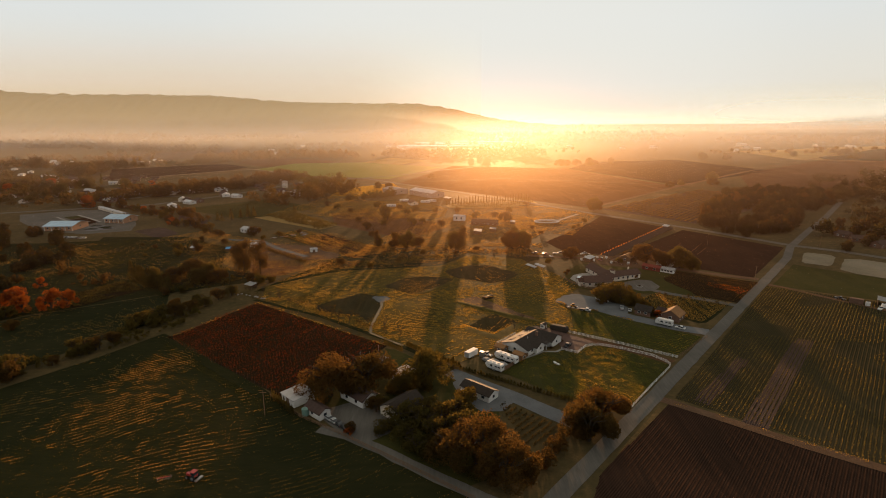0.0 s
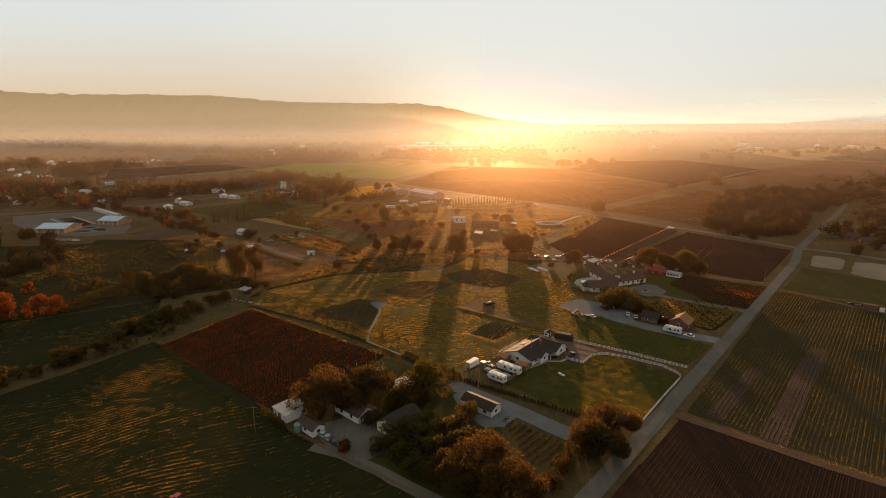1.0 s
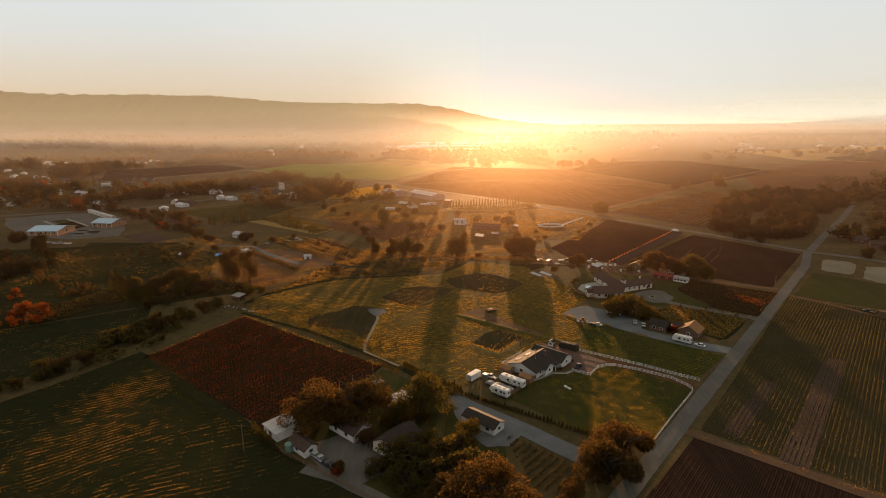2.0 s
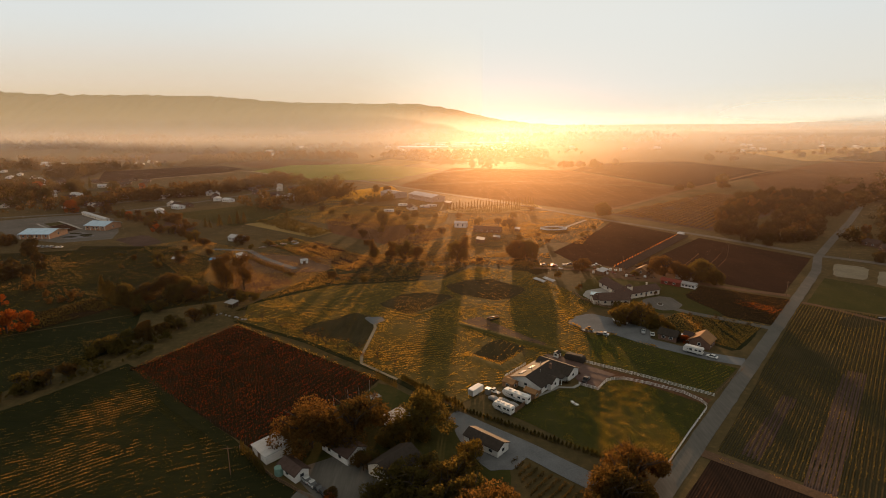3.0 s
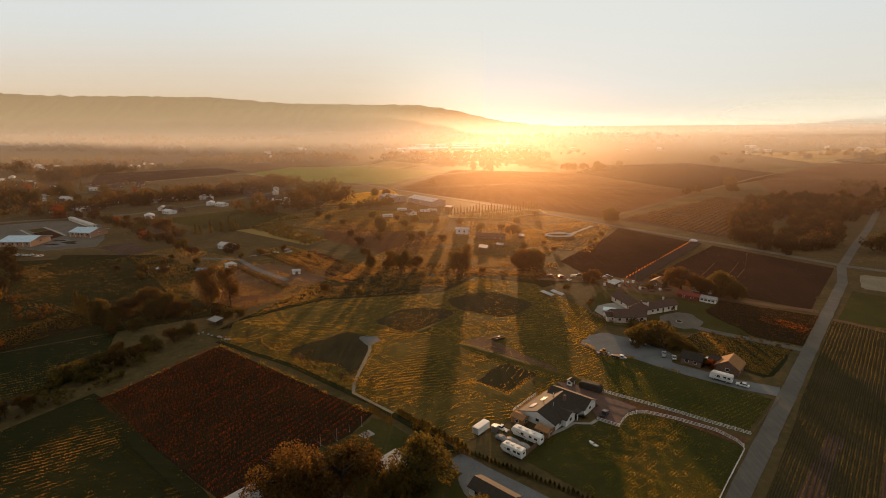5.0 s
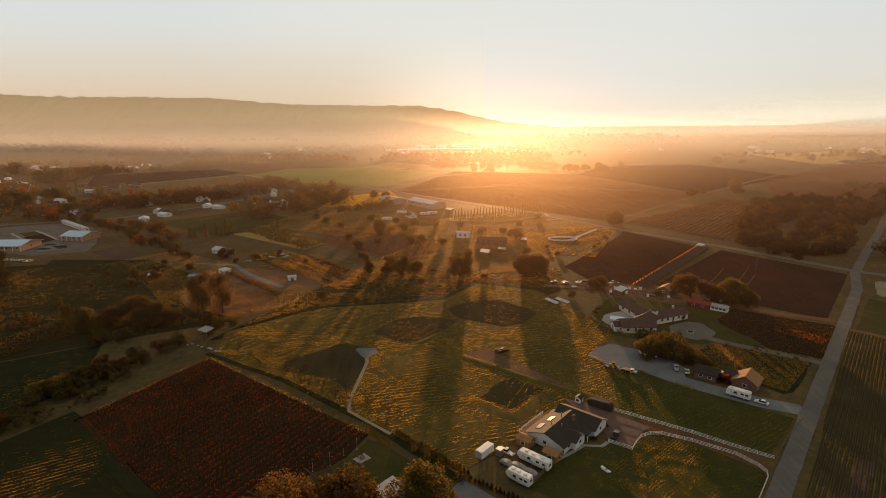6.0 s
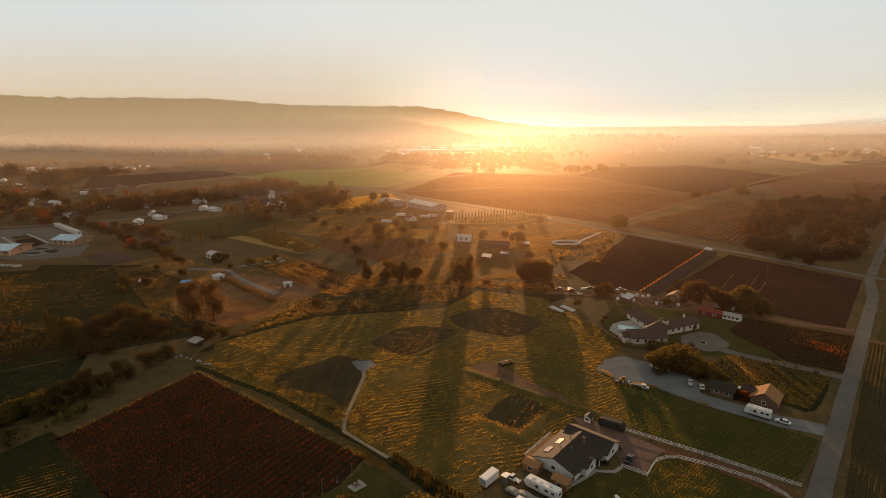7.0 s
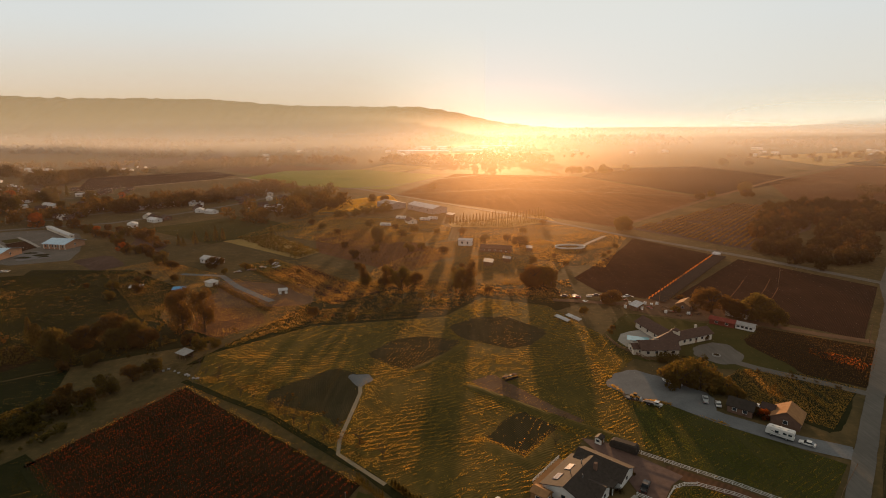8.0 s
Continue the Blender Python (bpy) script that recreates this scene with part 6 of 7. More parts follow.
# meadow edge and yards
grove([oak_c, oak_b], [(-28, 398, 0.85), (-20, 404, 0.7), (9, 391, 0.9), (51, 397, 1.15), (60, 400, 1.15), (-39, 402, 0.55), (-51, 404, 0.5), (90, 363, 0.72), (163, 567, 1.1), (170, 572, 0.9), (-60, 536, 0.8), (139, 350, 1.12), (156, 337, 1.22), (147, 342, 0.95), (162, 331, 0.75), (-163, 445, 0.0 + 0.85), (420, 828, 1.3), (60, 508, 0.8)], rng)
grove([gold_t, rust_t], [(-15, 378, 0.6), (25, 385, 0.7), (64, 392, 0.6), (10, 440, 0.7), (33, 524, 1.0), (52, 525, 0.8), (-30, 490, 0.9), (80, 470, 0.5), (-56, 520, 0.9), (-71, 348, 0.7), (-50, 342, 0.6), (-117, 310, 0.8), (-197, 378, 0.8), (-198, 409, 0.7), (-220, 376, 0.4), (-192, 446, 0.6), (120, 350, 0.5), (130, 366, 0.6), (72, 350, 0.5), (80, 326, 0.35), (77, 322, 0.3), (119, 313, 0.35), (98, 312, 0.35)], rng)
tall = tall_tree(8, 6.0, 19.5, 5200, 0.55, M["leaf_oak"])
grove([tall], [(-127, 324, 1.15), (-118, 327, 1.1), (-132, 329, 1.0), (14, 393, 0.88), (66, 401, 0.55), (-38, 401, 0.6), (-52, 404, 0.6)], rng, 0.95, 1.05)
grove([oak_b, oak_c], [(-157, 318, 1.1), (-146, 316, 1.0), (-166, 309, 0.9), (-173, 302, 0.75), (-139, 311, 0.65), (-150, 308, 0.7)], rng)
grove([oak_d, rust_t], [(-141, 246, 1.3), (-136, 252, 1.2), (-147, 238, 1.0), (-131, 258, 1.0), (-127, 266, 0.9), (-150, 211, 1.0), (-154, 206, 0.9), (-146, 217, 0.8), (-170, 190, 1.0), (-165, 184, 1.0), (-176, 180, 1.2), (-158, 196, 0.6), (-185, 190, 1.1), (-124, 276, 0.9), (-120, 284, 0.7), (-140, 262, 0.9), (-133, 272, 0.8), (-205, 235, 0.8), (-220, 250, 1.0), (-228, 242, 1.0), (-150, 292, 0.8), (-158, 284, 0.7)], rng)
spruce = conifer(11, 2.6, 9.0, 900, 0.5, M["leaf_dark"])
grove([spruce], [(-193 + 2.7 * i, 314 - 1.85 * i, 1.3 - 0.015 * i) for i in range(14)], rng, 0.8, 1.15)
grove([spruce], [(-225, 519, 1.1), (-213, 523, 1.35), (-207, 532, 1.3), (-200, 534, 1.3), (-195, 537, 1.35), (-219, 515, 1.0), (-160, 560, 1.0), (-240, 512, 0.7)], rng, 0.9, 1.1)
grove([spruce], [(-2 + 5.5 * i, 196 - 5.2 * i, 0.75) for i in range(2)] + [(-10, 204, 0.5), (-6, 200, 0.6)], rng, 0.8, 1.1)
slim = conifer(12, 0.75, 4.4, 300, 0.36, M["leaf_dark"], "young_cypress", "young dark columnar cypress", "young cypresses")
grove([slim], [(-61 + 1.3 * i, 169.5 - 1.45 * i, 0.9) for i in range(9)], rng)
grove([slim], [(4 + 3.4 * i, 608 + 1.45 * i, 2.0) for i in range(31)], rng, 0.8, 1.2)
grove([slim], [(-26 + 0.9 * i, 215 - 0.85 * i, 0.75) for i in range(10)], rng)
hedge = conifer(13, 0.95, 2.3, 260, 0.34, M["leaf_dark"], "hedge_shrub", "dark clipped evergreen shrub in a long hedge", "hedge shrubs")
grove([hedge], [(-16 + 1.12 * i * 0.93, 213.5 - 1.12 * i * 0.88, 1.1) for i in range(22)], rng)
grove([hedge], [(6.5 + 1.08 * i, 191 - 0.72 * i, 0.85) for i in range(37)], rng)
bare = bare_tree(14, 6.0)
grove([bare], [(-97, 280, 0.8), (-90, 275, 0.8), (-83, 270, 0.7), (-77, 264, 0.9), (-71, 261, 0.7), (-64, 256, 0.8), (-59, 251, 0.9), (-52, 245, 1.0), (-46, 241, 0.9), (-40, 236, 0.8), (-28, 233, 1.1), (-20, 226, 0.9), (-93, 284, 0.6), (33, 232, 0.7), (-104, 290, 0.8), (39, 246, 0.4), (-149, 212, 1.1), (-56, 248, 0.7)], rng)
# woods by the road corner: dense dark trees
wood_a = oak(21, 7.0, 13.0, 1500, 1.05, M["leaf_wood"], 0.05, 14, 1.0, "woodland_tree", "tall dark tree in the roadside wood", "woodland trees")
wood_b = oak(22, 6.5, 12.0, 1500, 1.05, M["leaf_oak"], 0.05, 14, 1.0, "woodland_tree", "russet tree in the roadside wood", "woodland trees")
WOOD = [(226, 492), (258, 412), (272, 420), (395, 560), (520, 660), (560, 705), (380, 705), (300, 590)]
pts = scatter(WOOD, 165, np.random.default_rng(3))
grove([wood_a, wood_a, wood_a, wood_a, wood_b], [(x, y, 0.95) for x, y in pts], rng, 0.75, 1.25)
pts = scatter([(285, 392), (345, 330), (430, 330), (520, 560), (440, 560), (340, 450)], 45, np.random.default_rng(4))
grove([wood_a, wood_b, wood_b], [(x, y, 0.75) for x, y in pts], rng, 0.7, 1.2)
# woods and gardens on the left
pts = scatter([(-470, 520), (-400, 485), (-316, 430), (-262, 365), (-240, 335), (-262, 325), (-330, 360), (-480, 430)], 62, np.random.default_rng(6))
grove([wood_b, wood_a], [(x, y, 0.8) for x, y in pts], rng, 0.6, 1.15)
pts = scatter([(-320, 300), (-250, 320), (-222, 262), (-240, 230), (-330, 250)], 24, np.random.default_rng(7))
grove([wood_b, wood_b, wood_a], [(x, y, 0.7) for x, y in pts], rng, 0.6, 1.2)
grove([rust_t, gold_t], [(-225, 400, 0.5), (-205, 395, 0.8), (-186, 388, 0.9), (-240, 410, 0.3), (-176, 412, 0.7), (-150, 430, 0.6), (-200, 425, 0.6)], rng)
grove([red_t], [(-408, 604, 1.4), (-420, 618, 1.5), (-262, 500, 0.9), (-330, 575, 0.9)], rng)
grove([slim], [(-554, 824, 4.2), (-546, 823, 4.6), (-540, 836, 4.0), (-560, 838, 3.6)], rng)


def woods(name, poly, count, size, label, material="leaf_far", per=26):
    """Far trees as lobed crowns of leaf cards, too many to count."""
    g = np.random.default_rng(count)
    base = scatter(poly, count, g)
    near = min(y for _, y in poly) < 1200
    per, lobes = (max(per, 110), 6) if near else (max(per, 36), 3)
    out, sizes = [], []
    for x, y in base:
        s = size * g.choice([0.45, 0.6, 0.8, 1.0, 1.2, 1.45]) * g.uniform(0.85, 1.15)
        tall = g.uniform(0.8, 1.35)
        lift = 62 * max(0.0, (y - 2200) / 2750) ** 1.6
        c = np.column_stack([g.normal(0, 0.22, (lobes, 2)), g.uniform(0.3, 0.75, lobes)]) * (s, s, s * tall)
        r = s * g.uniform(0.18, 0.34, lobes)
        k = g.integers(0, lobes, per)
        d = g.normal(size=(per, 3))
        d /= np.linalg.norm(d, axis=1)[:, None]
        q = c[k] + d * (r[k] * g.uniform(0.55, 1.05, per))[:, None] + (x, y, lift)
        q[:, 2] = np.maximum(q[:, 2], lift + 0.4)
        out.append(q)
        sizes.append(np.full(per, s * 1.9 / math.sqrt(per)))
    ob = cards(name, np.concatenate(out), np.concatenate(sizes), M[material])
    return tagged(ob, label, "woods", "", "stuff")


woods("tree_belt", [(-735, 1004), (-700, 1135), (-610, 1205), (-545, 1378), (-535, 1290), (-690, 1120), (-650, 960)], 330, 15, "long belt of russet trees along a dark field")
woods("village_trees", [(-470, 600), (-448, 700), (-387, 760), (-330, 860), (-290, 950), (-250, 930), (-300, 760), (-400, 660)], 300, 11, "trees between far village houses")
woods("village_trees", [(-900, 700), (-560, 620), (-480, 600), (-560, 850), (-900, 980)], 480, 11, "trees and gardens of the far village")
spots = [(-389, 603), (-370, 597), (-352, 589), (-338, 578), (-319, 558), (-308, 553), (-300, 546), (-286, 532), (-272, 515), (-262, 505), (-254, 492), (-246, 490), (-239, 491), (-228, 480), (-217, 470), (-206, 460), (-195, 447), (-330, 590), (-312, 575), (-292, 556), (-380, 618), (-398, 622)]
grove([rust_t, wood_b, rust_t, gold_t], [(x + 2.5 * math.sin(i * 7.1), y + 3.0 * math.cos(i * 5.3), 1.15 if i % 4 != 1 else 0.85) for i, (x, y) in enumerate(spots)], rng, 0.75, 1.2)
grove([rust_t, red_t, gold_t, oak_c], [(-414, 611, 1.6), (-596, 803, 1.7), (-486, 744, 1.5), (-473, 785, 1.5), (-437, 761, 1.3), (-451, 818, 1.0), (-356, 757, 1.4), (-520, 770, 1.6), (-560, 790, 1.3), (-640, 830, 1.5), (-540, 720, 1.4), (-500, 690, 1.5), (-460, 668, 1.3), (-610, 740, 1.4), (-680, 790, 1.5), (-395, 735, 1.1), (-380, 700, 1.1), (-420, 705, 1.2)], rng, 0.8, 1.25)
woods("scrub", [(-228, 312), (-205, 318), (-200, 308), (-222, 298)], 16, 4.5, "russet bushes beside the small vineyard", "leaf_oak", 140)
woods("scrub", [(-258, 336), (-240, 340), (-236, 328), (-256, 324)], 10, 5.5, "russet bushes at the wood edge", "leaf_oak", 140)
woods("roadside_wood", [(312, 428), (345, 402), (430, 420), (570, 600), (640, 770), (500, 640), (410, 520)], 60, 13, "dense dark wood along the road", "leaf_wood", 260)
woods("roadside_wood", [(425, 610), (480, 575), (680, 720), (720, 880), (560, 800)], 60, 15, "dense dark wood where the road ends", "leaf_wood", 260)
woods("far_copse", [(-190, 700), (-130, 700), (-120, 740), (-150, 765), (-200, 760)], 60, 11, "copse of dark trees by the warehouses")
woods("far_copse", [(-240, 640), (-190, 600), (-140, 640), (-160, 690), (-230, 700)], 45, 10, "scattered trees by the sports field")
woods("far_copse", [(-1200, 1120), (-840, 1130), (-820, 1230), (-1200, 1260)], 120, 17, "dark far copse")
woods("scrub", [(-105, 305), (-70, 338), (-45, 346), (-5, 352), (18, 384), (60, 368), (70, 382), (10, 400), (-40, 395), (-75, 366), (-110, 330)], 75, 1.6, "low russet scrub along the meadow edge", "leaf_oak", 18)
woods("scrub", [(-97, 284), (-20, 222), (-16, 226), (-40, 250), (-66, 270), (-90, 292)], 90, 0.9, "weeds along the farm lane", "leaf_oak", 14)
woods("scrub", [(-170, 180), (-146, 206), (-128, 234), (-124, 256), (-136, 256), (-156, 214), (-185, 180)], 90, 3.4, "dark thicket along the pasture edge", "leaf_dark", 110)
woods("scrub", [(-150, 296), (-118, 300), (-104, 318), (-128, 338), (-160, 322)], 50, 2.6, "thicket below the tall trees", "leaf_dark", 100)
woods("scrub", [(130, 255), (150, 268), (138, 280), (118, 283), (105, 275)], 40, 1.3, "reddish weeds beside the drive", "leaf_oak", 12)
woods("garden_brush", [(84, 290), (100, 286), (108, 290), (98, 296)], 30, 2.4, "shrubs before the villa", "leaf_dark", 18)
for k, (y0, y1, n, s) in enumerate(((1350, 1700, 420, 12), (1700, 2200, 620, 14), (2200, 2900, 800, 16), (2900, 3700, 900, 18), (3700, 4500, 800, 20))):
    w = 0.95 * (y0 + y1) / 2
    patches = np.random.default_rng(60 + k)
    for j in range(9):
        cx, cy = patches.uniform(-w, w), patches.uniform(y0, y1)
        rx, ry = patches.uniform(0.06, 0.22) * w, (y1 - y0) * patches.uniform(0.04, 0.14)
        woods("far_woods", [(cx + rx * math.cos(a), cy + ry * math.sin(a)) for a in np.linspace(0, 6, 10)], n // 9, s, "far line of trees in the haze", "leaf_far", 16)

# orchard rows and small vines
def row_plants(name, poly, heading, spacing, step, size, height, material, label, per=3, seed=1, kind="stuff", wobble=0.12, gaps=-0.42):
    """Rows of small plants: a few cards at each place along the row."""
    g = np.random.default_rng(seed)
    p = rows_in(poly, heading, spacing, step, g, wobble)
    keep = np.array([noise.noise((x * 0.05, y * 0.05, seed)) > gaps for x, y in p])
    p = np.repeat(p[keep], per, 0) + g.normal(0, size * 0.35, (keep.sum() * per, 2))
    z = g.uniform(0.15, 1.0, len(p)) * height
    return tagged(cards(name, np.column_stack([p, z]), size, material), label, "plants", "", kind)


row_plants("orchard_rows", [(-184, 541), (-157, 553), (-100, 492), (-112, 470)], -50, 4.5, 2.2, 1.5, 3.0, M["leaf_gold"], "rows of bright yellowing orchard trees", 9, 3)
row_plants("orchard_rows", [(-103, 492), (-30, 428), (-2, 470), (-7, 500), (-85, 589), (-120, 560)], -50, 6.0, 4.0, 0.9, 1.7, M["leaf_oak"], "rows of small russet orchard trees", 8, 33, "stuff", 0.12, -0.6)
row_plants("plot_edge", [(-126, 440), (-122, 443), (-62, 369), (-66, 364)], -43, 2.4, 1.0, 0.5, 0.5, M["leaf_gold"], "golden weeds along the plot", 2, 34)
row_plants("plot_edge", [(-105, 454), (-101, 456), (-38, 390), (-42, 387)], -43, 2.4, 1.0, 0.5, 0.5, M["leaf_gold"], "golden weeds along the plot", 2, 35)
row_plants("plot_edge", [(-150, 453), (-146, 456), (-84, 391), (-88, 387)], -43, 1.4, 1.2, 0.7, 0.8, M["leaf_oak"], "dry weeds along the plot", 3, 36)
row_plants("plot_rows", [(-148, 452), (-130, 468), (-68, 404), (-86, 390)], -43, 3.0, 0.9, 0.4, 0.4, M["leaf_dark"], "low green rows in a plot", 2, 37)
row_plants("lane_brush", [(-146, 401), (-143, 405), (-95, 359), (-97, 354)], -43, 1.6, 1.2, 1.0, 1.2, M["leaf_oak"], "russet brush along the lane", 4, 38)
row_plants("far_orchard", [(6, 614), (104, 656), (108, 622), (60, 590), (10, 596)], 70, 5.0, 2.5, 1.2, 1.8, M["leaf_gold"], "young orchard rows behind cypresses", 6, 4)
row_plants("ridged_rows", [(178, 584), (358, 738), (416, 690), (338, 574), (238, 494)], 41, 5.0, 2.0, 1.6, 0.9, M["leaf_far"], "low vine rows on a brown field", 3, 5)
row_plants("young_vines", [(19, 163), (21, 164.5), (40.5, 147), (34, 140), (24, 140)], ALONG * -1 + 2, 2.3, 0.5, 0.42, 1.4, M["leaf_wood"], "short vine rows beside the gravel lane", 9, 6)
row_plants("small_vineyard", [(-216, 284), (-197, 312), (-177, 295), (-196, 265)], 29, 2.6, 0.8, 0.7, 1.2, M["leaf_dark"], "small dark vineyard block", 4, 7)
row_plants("orange_vines", RED_BLOCK, -49, 2.4, 0.8, 0.42, 0.9, M["leaf_oak"], "dark reddish autumn vines in a small block", 3, 8)
row_plants("orange_vines", [(158, 303), (154, 296), (166, 281), (174, 287)], -49, 2.4, 0.7, 0.5, 1.2, M["leaf_red"], "orange autumn vines at the road end of the block", 3, 18)

# the red vineyard: one object for each row of vines
STAKE = []


def vine_row(x0, y0, x1, y1, seed):
    g = np.random.default_rng(seed)
    l = math.hypot(x1 - x0, y1 - y0)
    n = int(l / 1.5)
    row = thing("vine_row", pose(x0, y0, 0, 0, 0, math.degrees(math.atan2(y1 - y0, x1 - x0))), "row of red autumn grape vines on wires", "vines", "vine rows")
    k = (g.integers(5, 22, n) * np.clip([0.75 + 0.9 * noise.noise((x0 * 0.06 + i * 0.12, seed * 0.37, 2.0)) for i in range(n)], 0.1, 1.3)).astype(int) + 2
    cx = np.repeat(np.arange(n) * 1.5 + 0.75, k)
    q = np.column_stack([cx + g.normal(0, 0.5, len(cx)), g.normal(0, 0.17, len(cx)), g.uniform(0.45, 1.6, len(cx))])
    cards("leaves", q, 0.34, M["leaf_vine"], parent=row)
    for i in range(0, n, 8):
        if not STAKE:
            STAKE.append(part("stake", boxed(0, 0.08, -0.04, 0.04, -0.1, 1.6), M["bark"], row).data)
        else:
            st = new("stake", STAKE[0])
            st.parent = row
            st.location = (i * 1.5, 0, 0)
    bm = bmesh.new()
    for i in range(n):
        tube(bm, (i * 1.5 + 0.75, 0, -0.1), (i * 1.5 + 0.7, 0.05, 0.85), 0.05, 0.04, 4)
    tagged(part("trunk_wood", bm, M["bark"], row), kind="stuff")
    part("wire", boxed(0, l, -0.004, 0.004, 1.28, 1.288), M["rubber"], row)


hd = radians(30)
d = np.array([math.sin(hd), math.cos(hd)])
s = np.array([math.cos(hd), -math.sin(hd)])
vp = np.array(VINES)
for r in np.arange((vp @ s).min() + 1.2, (vp @ s).max(), 2.5):
    q = np.arange((vp @ d).min(), (vp @ d).max(), 0.5)
    line = r * s + q[:, None] * d
    ok = line[inside(VINES, line[:, 0], line[:, 1])]
    if len(ok) > 12:
        vine_row(*ok[0], *ok[-1], int(r * 10) + 9000)

# field relief and grass
row_plants("crop_rows", CROPS, 41.2, 1.3, 0.28, 0.32, 0.26, M["blade_crop"], "low crop plants in straight rows", 1, 9, "stuff", 0.07, -0.3)


def furrows(name, poly, heading, spacing, height, material, label, z=0.03):
    """Soil ridges laid along the rows of a ploughed field."""
    a = radians(heading)
    dv, sv = np.array([math.sin(a), math.cos(a)]), np.array([math.cos(a), -math.sin(a)])
    p = np.array(poly)
    verts, faces = [], []
    for r in np.arange((p @ sv).min() + 0.5, (p @ sv).max(), spacing):
        q = np.arange((p @ dv).min(), (p @ dv).max(), 2.5)
        line = r * sv + q[:, None] * dv
        ok = line[inside(poly, line[:, 0], line[:, 1])]
        if len(ok) < 3:
            continue
        b = len(verts)
        for x, y in ok:
            h = height * (0.75 + 0.6 * noise.noise((x * 0.35, y * 0.35, 4)))
            w = spacing * 0.36
            verts += [(x - sv[0] * w, y - sv[1] * w, z), (x, y, z + h), (x + sv[0] * w, y + sv[1] * w, z)]
        for i in range(len(ok) - 1):
            k = b + 3 * i
            faces += [(k, k + 1, k + 4, k + 3), (k + 1, k + 2, k + 5, k + 4)]
    return tagged(link_mesh(name, verts, faces, material), label, "soil", "", "stuff")


furrows("soil_ridges", PLOUGHED, 41.2, 1.3, 0.10, M["plough"], "ridges of freshly ploughed soil")
furrows("soil_ridges", CROPS, 41.2, 1.3, 0.14, M["crop_soil"], "soil ridges under the crop rows")
for strip in DRY_STRIPS:
    furrows("soil_ridges", strip, 41.2, 1.3, 0.17, M["dry_rows"], "dry pinkish soil ridges", 0.08)
furrows("soil_ridges", DARK_B, 41.2, 1.0, 0.06, M["plough"], "low ridges of a bare field")


def grass(name, poly, count, size, material, label, seed, holes=(), aspect=1.0, heading=0.0, across=0.35, along=0.03, floor=-0.55):
    """Tufts of grass, thicker and thinner in streaks along the heading."""
    g = np.random.default_rng(seed)
    p = scatter(poly, count, g)
    for h in holes:
        p = p[~inside(h, *(p + g.normal(0, 1.0, p.shape)).T)]
    a = radians(heading)
    u, v = p @ np.array([math.sin(a), math.cos(a)]), p @ np.array([math.cos(a), -math.sin(a)])
    lush = np.array([noise.noise((i * along, j * across, seed)) + 0.5 * noise.noise((i * 0.05, j * 0.05, seed + 7)) for i, j in zip(u, v)])
    keep = lush + g.normal(0, 0.4, len(p)) > floor
    p, lush = p[keep], lush[keep]
    ob = cards(name, np.column_stack([p, np.full(len(p), 0.04)]), size * np.clip(1.0 + 0.45 * lush, 0.5, 1.6), material, True, None, 0.35, aspect)
    return tagged(ob, label, "grass", "", "stuff")


HOLES = [PIT, [(0, 333), (17, 345), (30, 346), (49, 325), (38, 309), (28, 305), (6, 317)], [(8, 274), (18, 281), (26, 270), (34, 259), (46, 246), (41, 243), (33, 250), (21, 260)], [(-36, 299), (-25, 316), (-10, 320), (7, 314), (-2, 300), (-16, 283)], [(-68, 268), (-46, 287), (-36, 281), (-33, 262), (-36, 240), (-42, 250), (-66, 259)]]
grass("meadow_grass", MEADOW, 60000, 0.13, M["blade_mid"], "short green meadow grass", 21, HOLES, 0.6, 50, 0.25, 0.03)


def windrows(name, poly, heading, spacing, step, size, material, label, seed, holes=(), warp=3.0, cut=-0.15):
    """Wavering lines of cut or wind-laid grass that catch the low sun."""
    g = np.random.default_rng(seed)
    p = rows_in(poly, heading, spacing, step, g, 0.2)
    a = radians(heading)
    sv = np.array([math.cos(a), -math.sin(a)])
    w = np.array([noise.noise((x * 0.018, y * 0.018, seed)) * warp + noise.noise((x * 0.05, y * 0.05, seed)) * 0.7 for x, y in p])
    p = p + w[:, None] * sv
    thick = np.array([noise.noise((x * 0.04, y * 0.04, seed + 3)) + 1.1 * noise.noise((x * 0.30, y * 0.30, seed + 5)) for x, y in p])
    ok = (thick + g.normal(0, 0.25, len(p)) > cut) & inside(poly, p[:, 0], p[:, 1])
    for h in holes:
        ok &= ~inside(h, *(p + g.normal(0, 0.9, p.shape)).T)
    p, thick = p[ok], thick[ok]
    ob = cards(name, np.column_stack([p, np.full(len(p), 0.03)]), size * np.clip(0.9 + 0.6 * thick, 0.45, 1.7), material, True, None, 0.5, 0.75)
    return tagged(ob, label, "grass", "", "stuff")


for k, (poly, heading, spacing) in enumerate(((MEADOW_SOUTH, 58, 1.5), (MEADOW_SOUTH, 74, 2.3), (MEADOW_NORTH, 70, 1.7), (MEADOW_NORTH, 84, 2.6), (MEADOW, 36, 4.5))):
    windrows("meadow_windrows", poly, heading, spacing, 0.09, 0.15, M["blade"], "broken lines of golden cut grass across the meadow", 61 + 7 * k, HOLES, 7.0, 0.12)
windrows("pit_weeds", PIT, 30, 2.0, 0.4, 0.3, M["blade_dry"], "thin weeds in the pit", 63)
windrows("patch_weeds", [(-36, 299), (-25, 316), (-10, 320), (7, 314), (-2, 300), (-16, 283)], 20, 1.3, 0.3, 0.22, M["blade_dry"], "reddish weeds on a bare patch", 64, (), 6.0, 0.0)
